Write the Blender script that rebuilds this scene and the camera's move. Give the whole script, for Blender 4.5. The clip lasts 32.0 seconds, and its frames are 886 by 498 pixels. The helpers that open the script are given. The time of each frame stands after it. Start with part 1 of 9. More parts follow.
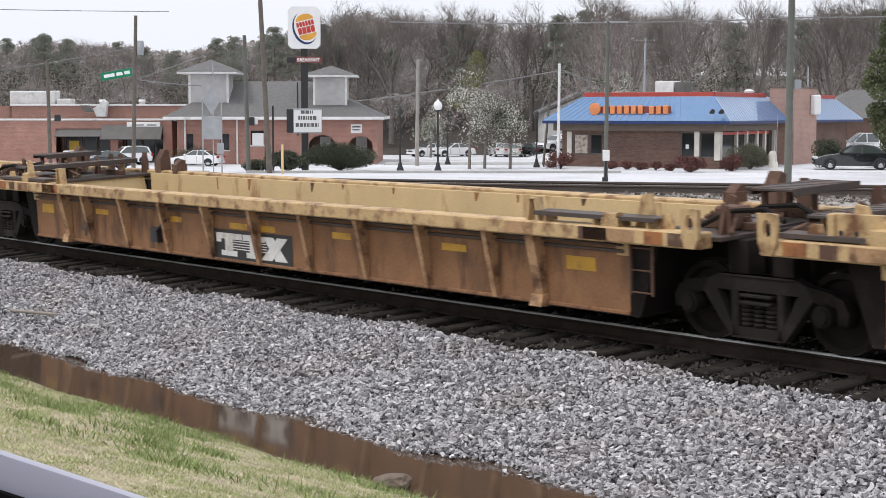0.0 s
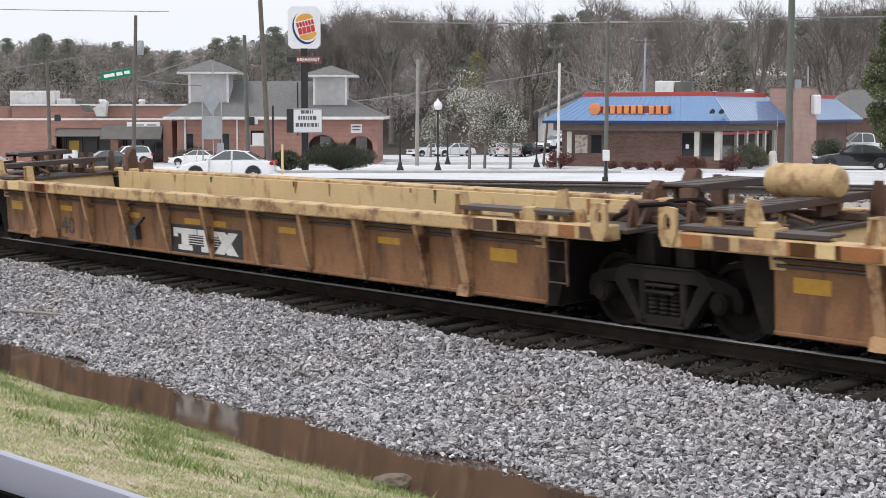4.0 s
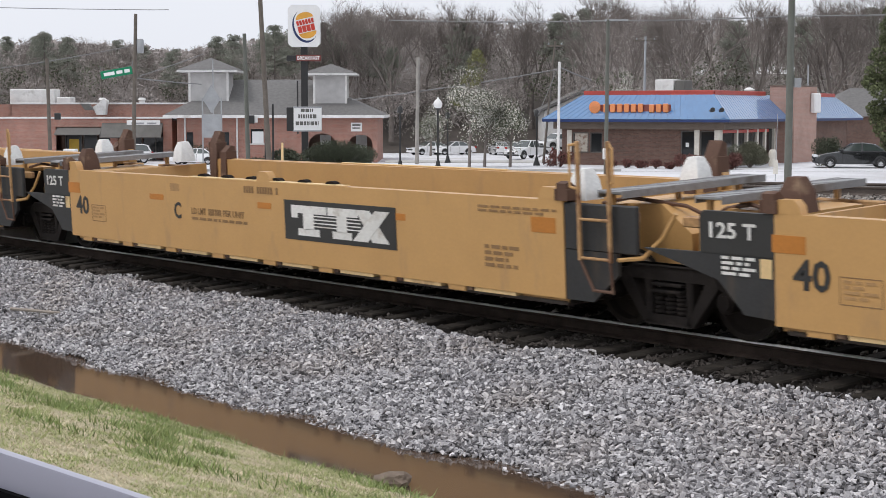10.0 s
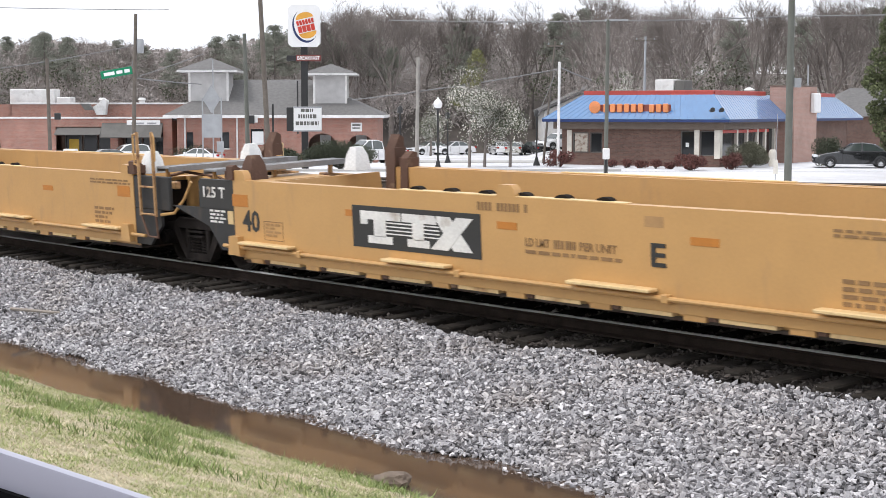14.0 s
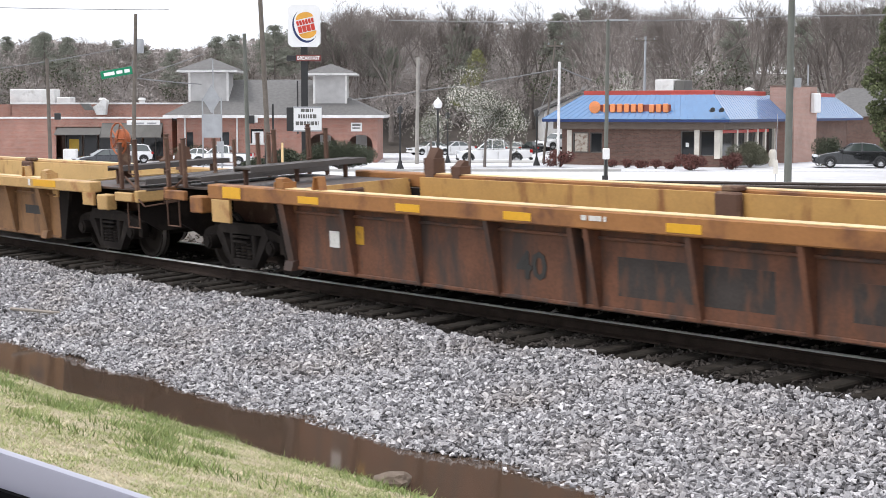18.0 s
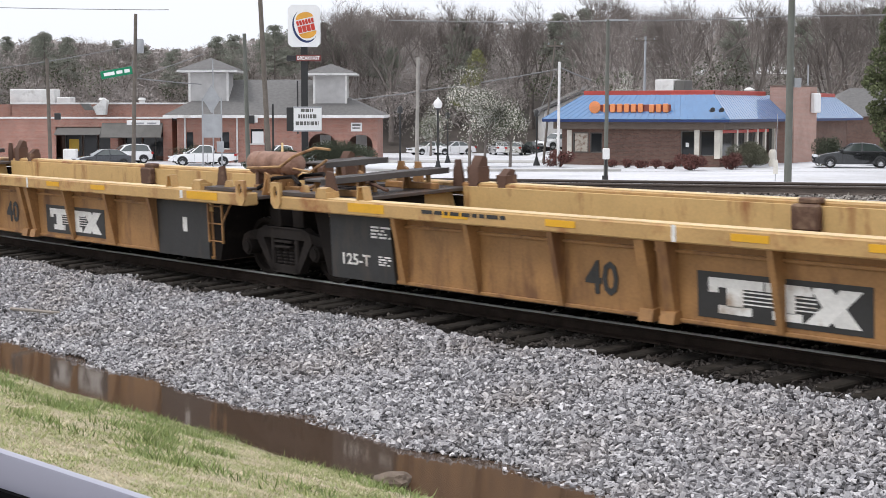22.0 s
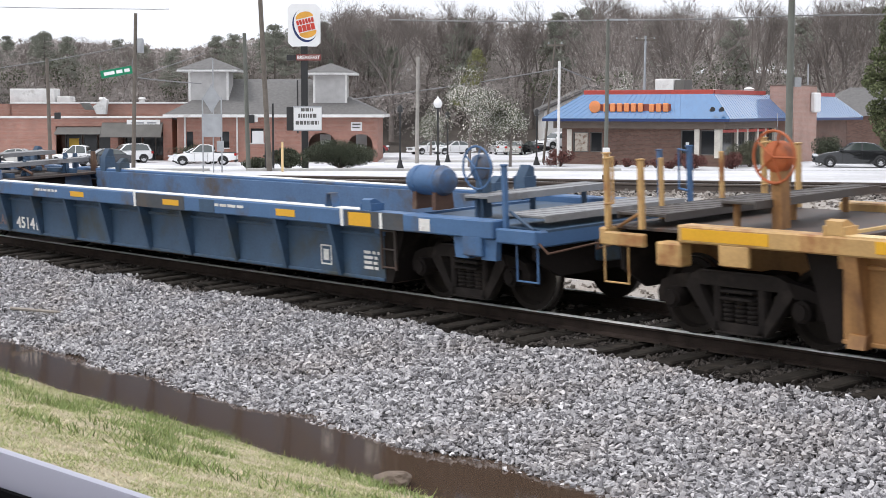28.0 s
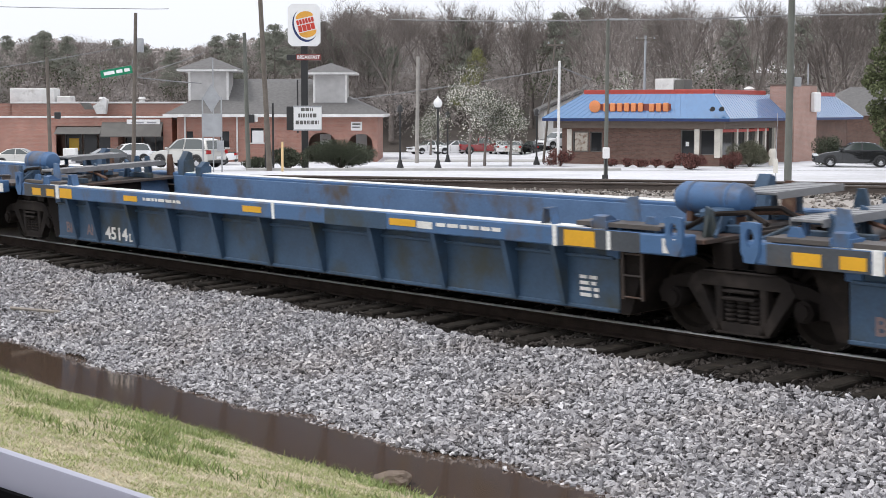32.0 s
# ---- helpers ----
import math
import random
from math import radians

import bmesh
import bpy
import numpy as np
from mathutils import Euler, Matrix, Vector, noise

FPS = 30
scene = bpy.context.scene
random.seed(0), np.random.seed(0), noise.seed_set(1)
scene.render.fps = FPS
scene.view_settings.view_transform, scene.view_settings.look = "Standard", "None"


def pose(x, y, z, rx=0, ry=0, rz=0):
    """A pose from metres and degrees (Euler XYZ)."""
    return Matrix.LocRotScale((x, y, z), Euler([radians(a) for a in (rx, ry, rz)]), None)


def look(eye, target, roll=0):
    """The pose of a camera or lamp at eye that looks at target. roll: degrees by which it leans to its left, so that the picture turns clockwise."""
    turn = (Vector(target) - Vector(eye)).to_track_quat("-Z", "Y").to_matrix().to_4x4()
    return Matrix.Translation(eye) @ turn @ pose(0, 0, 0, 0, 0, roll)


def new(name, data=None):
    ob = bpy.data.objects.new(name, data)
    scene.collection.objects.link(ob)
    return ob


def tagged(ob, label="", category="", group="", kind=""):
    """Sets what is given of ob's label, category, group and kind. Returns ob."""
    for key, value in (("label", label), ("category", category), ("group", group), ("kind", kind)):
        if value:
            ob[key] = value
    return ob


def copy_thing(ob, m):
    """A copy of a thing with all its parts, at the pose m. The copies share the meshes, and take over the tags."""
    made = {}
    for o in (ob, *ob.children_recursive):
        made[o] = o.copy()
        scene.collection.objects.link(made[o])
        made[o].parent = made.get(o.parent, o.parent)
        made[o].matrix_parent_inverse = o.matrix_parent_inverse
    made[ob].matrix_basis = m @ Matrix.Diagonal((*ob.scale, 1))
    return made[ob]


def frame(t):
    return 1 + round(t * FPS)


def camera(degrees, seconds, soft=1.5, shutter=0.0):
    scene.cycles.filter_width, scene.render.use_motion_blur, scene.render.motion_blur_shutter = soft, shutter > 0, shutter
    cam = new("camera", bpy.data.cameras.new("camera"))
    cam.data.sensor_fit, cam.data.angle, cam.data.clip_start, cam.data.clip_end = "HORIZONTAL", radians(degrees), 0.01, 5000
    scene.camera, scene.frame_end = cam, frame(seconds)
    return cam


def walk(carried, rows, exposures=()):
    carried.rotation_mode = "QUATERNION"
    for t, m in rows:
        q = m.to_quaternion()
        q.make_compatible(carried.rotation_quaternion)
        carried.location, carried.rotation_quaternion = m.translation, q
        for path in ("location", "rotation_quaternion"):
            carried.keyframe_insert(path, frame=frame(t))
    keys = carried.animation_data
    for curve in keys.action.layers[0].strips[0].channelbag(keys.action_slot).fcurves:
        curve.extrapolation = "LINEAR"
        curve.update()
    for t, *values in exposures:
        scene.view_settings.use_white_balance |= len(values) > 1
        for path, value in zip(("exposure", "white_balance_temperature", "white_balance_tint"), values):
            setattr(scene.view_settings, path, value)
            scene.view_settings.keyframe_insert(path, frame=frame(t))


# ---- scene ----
# The camera rests on the ledge of a parked car's window and looks over a ditch and a track.
BRIGHT = -0.08          # exposure of the first moments, in stops
YAW, EYE = 50.68, (0.0, 0.0, 2.46)
cam = camera(30.7, 32.0, soft=0.75, shutter=0.15)


def aim(tilt):
    a, b = radians(YAW), radians(tilt)
    return look(EYE, (-math.sin(a) * math.cos(b), math.cos(a) * math.cos(b), EYE[2] + math.sin(b)))


walk(cam, [(0, aim(-4.85)), (3.5, aim(-4.85)), (5.5, aim(-4.88)), (7.2, aim(-4.88)), (8, aim(-4.91)), (16, aim(-4.91)),
           (26, aim(-4.91)), (28, aim(-4.93)), (32, aim(-4.94))],
     [(t, BRIGHT + e, 6320, 12) for t, e in ((0, 0.02), (3.5, 0.02), (6, 0.06), (7, 0.14), (8, 0.19), (9, 0.02), (10, -0.12), (11.5, 0.0), (13, 0.28), (14.5, 0.3), (17, 0.38), (19, 0.3), (21, 0.2), (23, 0.06), (25.5, 0.1), (28, 0.2), (30, 0.12), (32, 0.1))])

# ---- overcast daylight ----
world = bpy.data.worlds.new("world")
scene.world = world
world.use_nodes = True
wt = world.node_tree
sky = wt.nodes.new("ShaderNodeTexSky")
sky.sky_type, sky.sun_disc = "NISHITA", False
sky.sun_elevation, sky.sun_rotation = radians(58), radians(200)
sky.air_density, sky.dust_density, sky.ozone_density = 1.0, 4.0, 1.0
grey = wt.nodes.new("ShaderNodeHueSaturation")
grey.inputs["Saturation"].default_value = 0.22
cover = wt.nodes.new("ShaderNodeMix")
cover.data_type = "RGBA"
cover.inputs[0].default_value = 0.8
cover.inputs[7].default_value = (11.5, 11.8, 12.3, 1)
wt.links.new(sky.outputs[0], grey.inputs["Color"])
wt.links.new(grey.outputs[0], cover.inputs[6])
wt.links.new(cover.outputs[2], wt.nodes["Background"].inputs[0])
wt.nodes["Background"].inputs[1].default_value = 0.1
sun = new("sun", bpy.data.lights.new("sun", "SUN"))
sun.data.energy, sun.data.angle, sun.data.color = 1.3, radians(14), (1.0, 0.96, 0.9)
sun.matrix_world = look((0, 0, 60), (10, 32, 0))


# ---- materials ----
def nodes_of(name):
    m = bpy.data.materials.new(name)
    m.use_nodes = True
    return m, m.node_tree.nodes, m.node_tree.links, m.node_tree.nodes["Principled BSDF"]


def tint(c, k):
    return (min(1, c[0] * k), min(1, c[1] * k), min(1, c[2] * k), 1)


def mat(name, base, rough=0.7, metal=0.0, var=0.18, scale=2.0, bump=0.15, stain=None, amount=0.0, streak=False, island=0.0, fine=14, stain_scale=1.0, coat=0.0, spec=0.5):
    m, n, l, b = nodes_of(name)
    tc, oi = n.new("ShaderNodeTexCoord"), n.new("ShaderNodeObjectInfo")
    add = n.new("ShaderNodeVectorMath")
    add.operation = "MULTIPLY_ADD"
    spread = n.new("ShaderNodeCombineXYZ")
    for i in range(3):
        l.new(oi.outputs["Random"], spread.inputs[i])
    l.new(spread.outputs[0], add.inputs[0])
    add.inputs[1].default_value = (37, 19, 11)
    l.new(tc.outputs["Object"], add.inputs[2])
    big, small = n.new("ShaderNodeTexNoise"), n.new("ShaderNodeTexNoise")
    big.inputs["Scale"].default_value, big.inputs["Detail"].default_value = scale, 5
    small.inputs["Scale"].default_value, small.inputs["Detail"].default_value = scale * fine, 4
    for t in (big, small):
        l.new(add.outputs[0], t.inputs["Vector"])
    both = n.new("ShaderNodeMath")
    both.operation = "MULTIPLY_ADD"
    both.inputs[1].default_value = 0.45
    l.new(small.outputs["Fac"], both.inputs[0])
    half = n.new("ShaderNodeMath")
    half.operation = "MULTIPLY"
    half.inputs[1].default_value = 0.55
    l.new(big.outputs["Fac"], half.inputs[0])
    l.new(half.outputs[0], both.inputs[2])
    ramp = n.new("ShaderNodeValToRGB")
    ramp.color_ramp.elements[0].position, ramp.color_ramp.elements[1].position = 0.32, 0.68
    ramp.color_ramp.elements[0].color, ramp.color_ramp.elements[1].color = tint(base, 1 - var), tint(base, 1 + var)
    l.new(both.outputs[0], ramp.inputs[0])
    out = ramp.outputs[0]
    if island:
        geo, hsv, mr = n.new("ShaderNodeNewGeometry"), n.new("ShaderNodeHueSaturation"), n.new("ShaderNodeMapRange")
        mr.inputs[3].default_value, mr.inputs[4].default_value = 1 - island, 1 + island
        l.new(geo.outputs["Random Per Island"], mr.inputs[0])
        l.new(mr.outputs[0], hsv.inputs["Value"])
        l.new(out, hsv.inputs["Color"])
        out = hsv.outputs[0]
    if stain:
        mp, sn, sr, mx = n.new("ShaderNodeMapping"), n.new("ShaderNodeTexNoise"), n.new("ShaderNodeValToRGB"), n.new("ShaderNodeMix")
        mp.inputs["Scale"].default_value = (1.7, 1.7, 0.5) if streak else (1, 1, 1)
        sn.inputs["Scale"].default_value, sn.inputs["Detail"].default_value, sn.inputs["Roughness"].default_value = 1.6 * stain_scale, 6 if streak else 8, 0.62
        l.new(add.outputs[0], mp.inputs[0])
        l.new(mp.outputs[0], sn.inputs["Vector"])
        sr.color_ramp.elements[0].position, sr.color_ramp.elements[1].position = 0.66 - 0.3 * amount, 0.8 - 0.25 * amount
        l.new(sn.outputs["Fac"], sr.inputs[0])
        mx.data_type = "RGBA"
        l.new(sr.outputs[0], mx.inputs[0])
        l.new(out, mx.inputs[6])
        mx.inputs[7].default_value = (*stain, 1)
        out = mx.outputs[2]
    l.new(out, b.inputs["Base Color"])
    b.inputs["Roughness"].default_value, b.inputs["Metallic"].default_value = rough, metal
    b.inputs["Coat Weight"].default_value, b.inputs["Specular IOR Level"].default_value = coat, spec
    if bump:
        bp = n.new("ShaderNodeBump")
        bp.inputs["Strength"].default_value, bp.inputs["Distance"].default_value = bump, 0.02
        l.new(both.outputs[0], bp.inputs["Height"])
        l.new(bp.outputs[0], b.inputs["Normal"])
    return m


def brick_mat(name, base, mortar, w=0.2, h=0.075, vary=0.2):
    m, n, l, b = nodes_of(name)
    tc, br, sep, cmb, mx = (n.new("ShaderNode" + k) for k in ("TexCoord", "TexBrick", "SeparateXYZ", "CombineXYZ", "Math"))
    l.new(tc.outputs["Object"], sep.inputs[0])
    l.new(sep.outputs[0], mx.inputs[0])
    l.new(sep.outputs[1], mx.inputs[1])
    l.new(mx.outputs[0], cmb.inputs[0])
    l.new(sep.outputs[2], cmb.inputs[1])
    l.new(cmb.outputs[0], br.inputs["Vector"])
    br.inputs["Color1"].default_value, br.inputs["Color2"].default_value = tint(base, 1 - vary), tint(base, 1 + vary)
    br.inputs["Mortar"].default_value = (*mortar, 1)
    br.inputs["Scale"].default_value, br.inputs["Mortar Size"].default_value = 1.0, 0.006
    br.inputs["Brick Width"].default_value, br.inputs["Row Height"].default_value = w, h
    ns, mix = n.new("ShaderNodeTexNoise"), n.new("ShaderNodeMix")
    ns.inputs["Scale"].default_value, ns.inputs["Detail"].default_value = 0.9, 6
    l.new(tc.outputs["Object"], ns.inputs["Vector"])
    mix.data_type, mix.blend_type = "RGBA", "OVERLAY"
    mix.inputs[0].default_value = 0.3
    l.new(br.outputs[0], mix.inputs[6])
    l.new(ns.outputs["Fac"], mix.inputs[7])
    l.new(mix.outputs[2], b.inputs["Base Color"])
    b.inputs["Roughness"].default_value = 0.85
    return m


def stone_mat(name, cols):
    """Loose stone: every piece takes its own shade between dark and pale."""
    m, n, l, b = nodes_of(name)
    geo, ramp, ns, tc, mx = (n.new("ShaderNode" + k) for k in ("NewGeometry", "ValToRGB", "TexNoise", "TexCoord", "Mix"))
    e = ramp.color_ramp.elements
    e[0].color, e[1].color = (*cols[0], 1), (*cols[3], 1)
    e.new(0.32).color, e.new(0.78).color = (*cols[1], 1), (*cols[2], 1)
    l.new(geo.outputs["Random Per Island"], ramp.inputs[0])
    ns.inputs["Scale"].default_value, ns.inputs["Detail"].default_value = 40, 3
    l.new(tc.outputs["Object"], ns.inputs["Vector"])
    mx.data_type, mx.blend_type = "RGBA", "OVERLAY"
    mx.inputs[0].default_value = 0.5
    l.new(ramp.outputs[0], mx.inputs[6])
    l.new(ns.outputs["Fac"], mx.inputs[7])
    dn, dr, dm = (n.new("ShaderNode" + k) for k in ("TexNoise", "ValToRGB", "Mix"))
    dn.inputs["Scale"].default_value, dn.inputs["Detail"].default_value = 0.9, 4
    l.new(tc.outputs["Object"], dn.inputs["Vector"])
    dr.color_ramp.elements[0].position, dr.color_ramp.elements[1].position = 0.48, 0.8
    dr.color_ramp.elements[0].color, dr.color_ramp.elements[1].color = (1, 1, 1, 1), (0.88, 0.83, 0.78, 1)
    l.new(dn.outputs["Fac"], dr.inputs[0])
    dm.data_type, dm.blend_type = "RGBA", "MULTIPLY"
    dm.inputs[0].default_value = 1.0
    l.new(mx.outputs[2], dm.inputs[6])
    l.new(dr.outputs[0], dm.inputs[7])
    l.new(dm.outputs[2], b.inputs["Base Color"])
    b.inputs["Roughness"].default_value, b.inputs["Specular IOR Level"].default_value = 0.8, 0.3
    return m


RUST, GRIME = (0.11, 0.045, 0.022), (0.05, 0.04, 0.033)
M = {}
# Inner walls repeat each set's side paint lighter, with light in the tone.
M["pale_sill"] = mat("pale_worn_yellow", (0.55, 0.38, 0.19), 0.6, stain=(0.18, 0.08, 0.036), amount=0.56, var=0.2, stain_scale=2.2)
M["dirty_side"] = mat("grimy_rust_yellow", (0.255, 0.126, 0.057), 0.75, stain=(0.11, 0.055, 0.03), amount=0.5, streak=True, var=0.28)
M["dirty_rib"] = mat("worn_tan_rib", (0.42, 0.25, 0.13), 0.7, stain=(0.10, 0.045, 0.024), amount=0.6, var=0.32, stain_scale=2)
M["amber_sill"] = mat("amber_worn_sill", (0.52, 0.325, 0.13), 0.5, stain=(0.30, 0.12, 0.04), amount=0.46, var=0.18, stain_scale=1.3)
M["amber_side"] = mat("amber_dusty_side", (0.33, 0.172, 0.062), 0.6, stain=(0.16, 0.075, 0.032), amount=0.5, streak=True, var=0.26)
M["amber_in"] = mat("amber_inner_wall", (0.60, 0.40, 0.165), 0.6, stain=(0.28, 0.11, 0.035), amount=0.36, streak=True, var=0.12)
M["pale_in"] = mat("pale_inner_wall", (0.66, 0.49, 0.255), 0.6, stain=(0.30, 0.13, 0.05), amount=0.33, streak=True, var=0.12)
M["fresh"] = mat("clean_yellow_paint", (0.55, 0.318, 0.12), 0.42, stain=(0.45, 0.27, 0.12), amount=0.28, var=0.06, streak=True, bump=0.05)
# Pale yellow; sill edges and lower lips use it for painted highlights.
M["fresh_edge"] = mat("pale_yellow_trim", (0.72, 0.52, 0.26), 0.5, stain=(0.3, 0.14, 0.05), amount=0.3)
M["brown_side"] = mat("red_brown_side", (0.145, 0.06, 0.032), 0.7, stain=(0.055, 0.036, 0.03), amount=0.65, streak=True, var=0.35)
M["brown_sill"] = mat("rusty_orange_sill", (0.33, 0.145, 0.045), 0.6, stain=(0.16, 0.065, 0.028), amount=0.6)
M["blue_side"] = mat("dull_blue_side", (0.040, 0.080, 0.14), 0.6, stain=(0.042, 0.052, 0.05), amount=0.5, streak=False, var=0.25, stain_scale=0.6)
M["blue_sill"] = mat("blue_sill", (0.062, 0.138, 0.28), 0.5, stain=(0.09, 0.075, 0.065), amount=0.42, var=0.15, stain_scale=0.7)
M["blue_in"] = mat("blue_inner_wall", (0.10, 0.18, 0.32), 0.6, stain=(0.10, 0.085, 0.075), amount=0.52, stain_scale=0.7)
M["dark_panel"] = mat("dusty_black_panel", (0.029, 0.029, 0.030), 0.6, stain=(0.062, 0.05, 0.04), amount=0.4, streak=True, var=0.25)
M["black"] = mat("black_stencil_paint", (0.03, 0.03, 0.03), 0.5)
M["dim_white"] = mat("dirty_white_stencil", (0.45, 0.385, 0.335), 0.7, stain=(0.2, 0.13, 0.09), amount=0.5, stain_scale=3)
M["white"] = mat("white_stencil_paint", (0.74, 0.73, 0.70), 0.5, stain=(0.35, 0.27, 0.2), amount=0.3)
M["strip_white"] = mat("white_edge_strip", (0.8, 0.8, 0.78), 0.4)
M["reflect"] = mat("yellow_reflector_tape", (0.75, 0.40, 0.025), 0.35, var=0.1)
M["worn_black"] = mat("weathered_black_stencil", (0.085, 0.062, 0.05), 0.7, stain=(0.2, 0.11, 0.06), amount=0.5, var=0.3, stain_scale=4)
M["reflect_dull"] = mat("grimy_amber_tape", (0.56, 0.31, 0.035), 0.5, stain=(0.3, 0.15, 0.05), amount=0.4, var=0.15, stain_scale=3)
M["soot_panel"] = mat("grimy_black_panel", (0.04, 0.033, 0.03), 0.7, stain=(0.12, 0.055, 0.032), amount=0.55, streak=True, var=0.35, stain_scale=2)
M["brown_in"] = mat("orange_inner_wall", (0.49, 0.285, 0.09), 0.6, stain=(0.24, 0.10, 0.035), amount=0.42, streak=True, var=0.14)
M["reflect_old"] = mat("aged_orange_tape", (0.50, 0.19, 0.03), 0.5, var=0.12)
M["fresh_worn"] = mat("rust_streaked_yellow", (0.46, 0.27, 0.12), 0.6, stain=(0.16, 0.07, 0.035), amount=0.6, var=0.25, stain_scale=2.5)
M["tank_worn"] = mat("rust_worn_yellow_tank", (0.50, 0.33, 0.15), 0.55, stain=(0.12, 0.065, 0.04), amount=0.62, var=0.2, stain_scale=1.6)
M["grate_dark"] = mat("worn_dark_grating", (0.09, 0.08, 0.075), 0.6, metal=0.1, stain=(0.08, 0.06, 0.05), amount=0.5)
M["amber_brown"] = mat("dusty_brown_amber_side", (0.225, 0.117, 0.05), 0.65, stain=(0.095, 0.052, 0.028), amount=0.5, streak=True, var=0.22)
M["grate"] = mat("galvanised_grating", (0.27, 0.27, 0.275), 0.45, metal=0.3, stain=(0.15, 0.13, 0.12), amount=0.4)
M["deck_dark"] = mat("dark_worn_deck", (0.07, 0.055, 0.048), 0.6, stain=(0.10, 0.055, 0.038), amount=0.55, stain_scale=2)
M["rust_iron"] = mat("rusted_iron", (0.11, 0.058, 0.038), 0.8, stain=(0.25, 0.165, 0.105), amount=0.35, stain_scale=2)
# Iron low under the cars: grease and shade both go into the colour.
M["truck_iron"] = mat("greasy_shaded_iron", (0.015, 0.012, 0.011), 0.9, stain=(0.034, 0.027, 0.023), amount=0.42, spec=0.15)
M["frame_iron"] = mat("dusty_brown_cast_iron", (0.024, 0.020, 0.0185), 0.9, stain=(0.043, 0.035, 0.031), amount=0.45, spec=0.2, stain_scale=2)
# Wheels likewise: oil plus the shade under the deck.
M["wheel_iron"] = mat("oily_shaded_wheel_steel", (0.02, 0.016, 0.014), 0.85, spec=0.2)
M["bright_steel"] = mat("polished_tread_steel", (0.42, 0.40, 0.38), 0.3, metal=0.9, var=0.1)
M["orange_red"] = mat("orange_red_casting", (0.42, 0.11, 0.035), 0.6, stain=RUST, amount=0.4)
M["stencil"] = mat("faded_brown_stencil", (0.26, 0.15, 0.065), 0.7, var=0.2, bump=0)
M["sign_brown_edge"] = mat("dull_red_border", (0.35, 0.07, 0.04), 0.6)
M["faint_stencil"] = mat("faint_brown_stencil", (0.40, 0.235, 0.10), 0.7, var=0.2, bump=0)
# Oily fines, darkened further for the shade under the train.
M["fines"] = mat("oily_shaded_fines", (0.034, 0.028, 0.024), 0.9, var=0.5, scale=9)
M["rail"] = mat("rail_web_rust", (0.034, 0.025, 0.021), 0.85, var=0.45, spec=0.12, scale=5)
M["rail_far"] = mat("dusty_rail_web", (0.10, 0.08, 0.068), 0.8, var=0.3)
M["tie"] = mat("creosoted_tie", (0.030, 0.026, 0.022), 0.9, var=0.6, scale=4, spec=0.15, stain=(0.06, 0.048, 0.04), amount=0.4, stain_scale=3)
# Worn steel, paled so that the head's shine is in the colour.
M["rail_top"] = mat("worn_rail_head_shine", (0.60, 0.59, 0.57), 0.4, metal=0.15, var=0.2, spec=0.6)
M["stone"] = stone_mat("grey_ballast_stone", ((0.12, 0.116, 0.12), (0.345, 0.335, 0.346), (0.53, 0.515, 0.525), (0.73, 0.71, 0.715)))
# Oil and the train's shade are both put into this dark stone.
M["stone_dark"] = stone_mat("oiled_shaded_ballast_stone", ((0.018, 0.015, 0.013), (0.04, 0.034, 0.03), (0.062, 0.053, 0.047), (0.11, 0.098, 0.088)))
# Bed stone lightened: light under the cars is put into the colour.
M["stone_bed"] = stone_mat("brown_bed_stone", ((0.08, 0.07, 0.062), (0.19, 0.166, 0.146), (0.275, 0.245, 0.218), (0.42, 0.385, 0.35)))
M["stone_far"] = stone_mat("tan_grey_ballast", ((0.12, 0.105, 0.095), (0.26, 0.235, 0.21), (0.34, 0.31, 0.28), (0.46, 0.43, 0.40)))
M["soil"] = mat("muddy_soil", (0.075, 0.058, 0.043), 0.9, var=0.3)
M["concrete"] = mat("pale_concrete_paving", (0.66, 0.66, 0.68), 0.8, stain=(0.5, 0.49, 0.48), amount=0.35, stain_scale=0.08, scale=0.3)
M["kerb"] = mat("kerb_concrete", (0.42, 0.41, 0.39), 0.85)
M["verge"] = mat("bare_earth_verge", (0.20, 0.17, 0.135), 0.9, var=0.3)
# Leaf litter, its colour lowered to hold the trees' shade too.
M["litter"] = mat("leaf_litter_ground", (0.075, 0.062, 0.052), 0.95, var=0.35, scale=0.5)


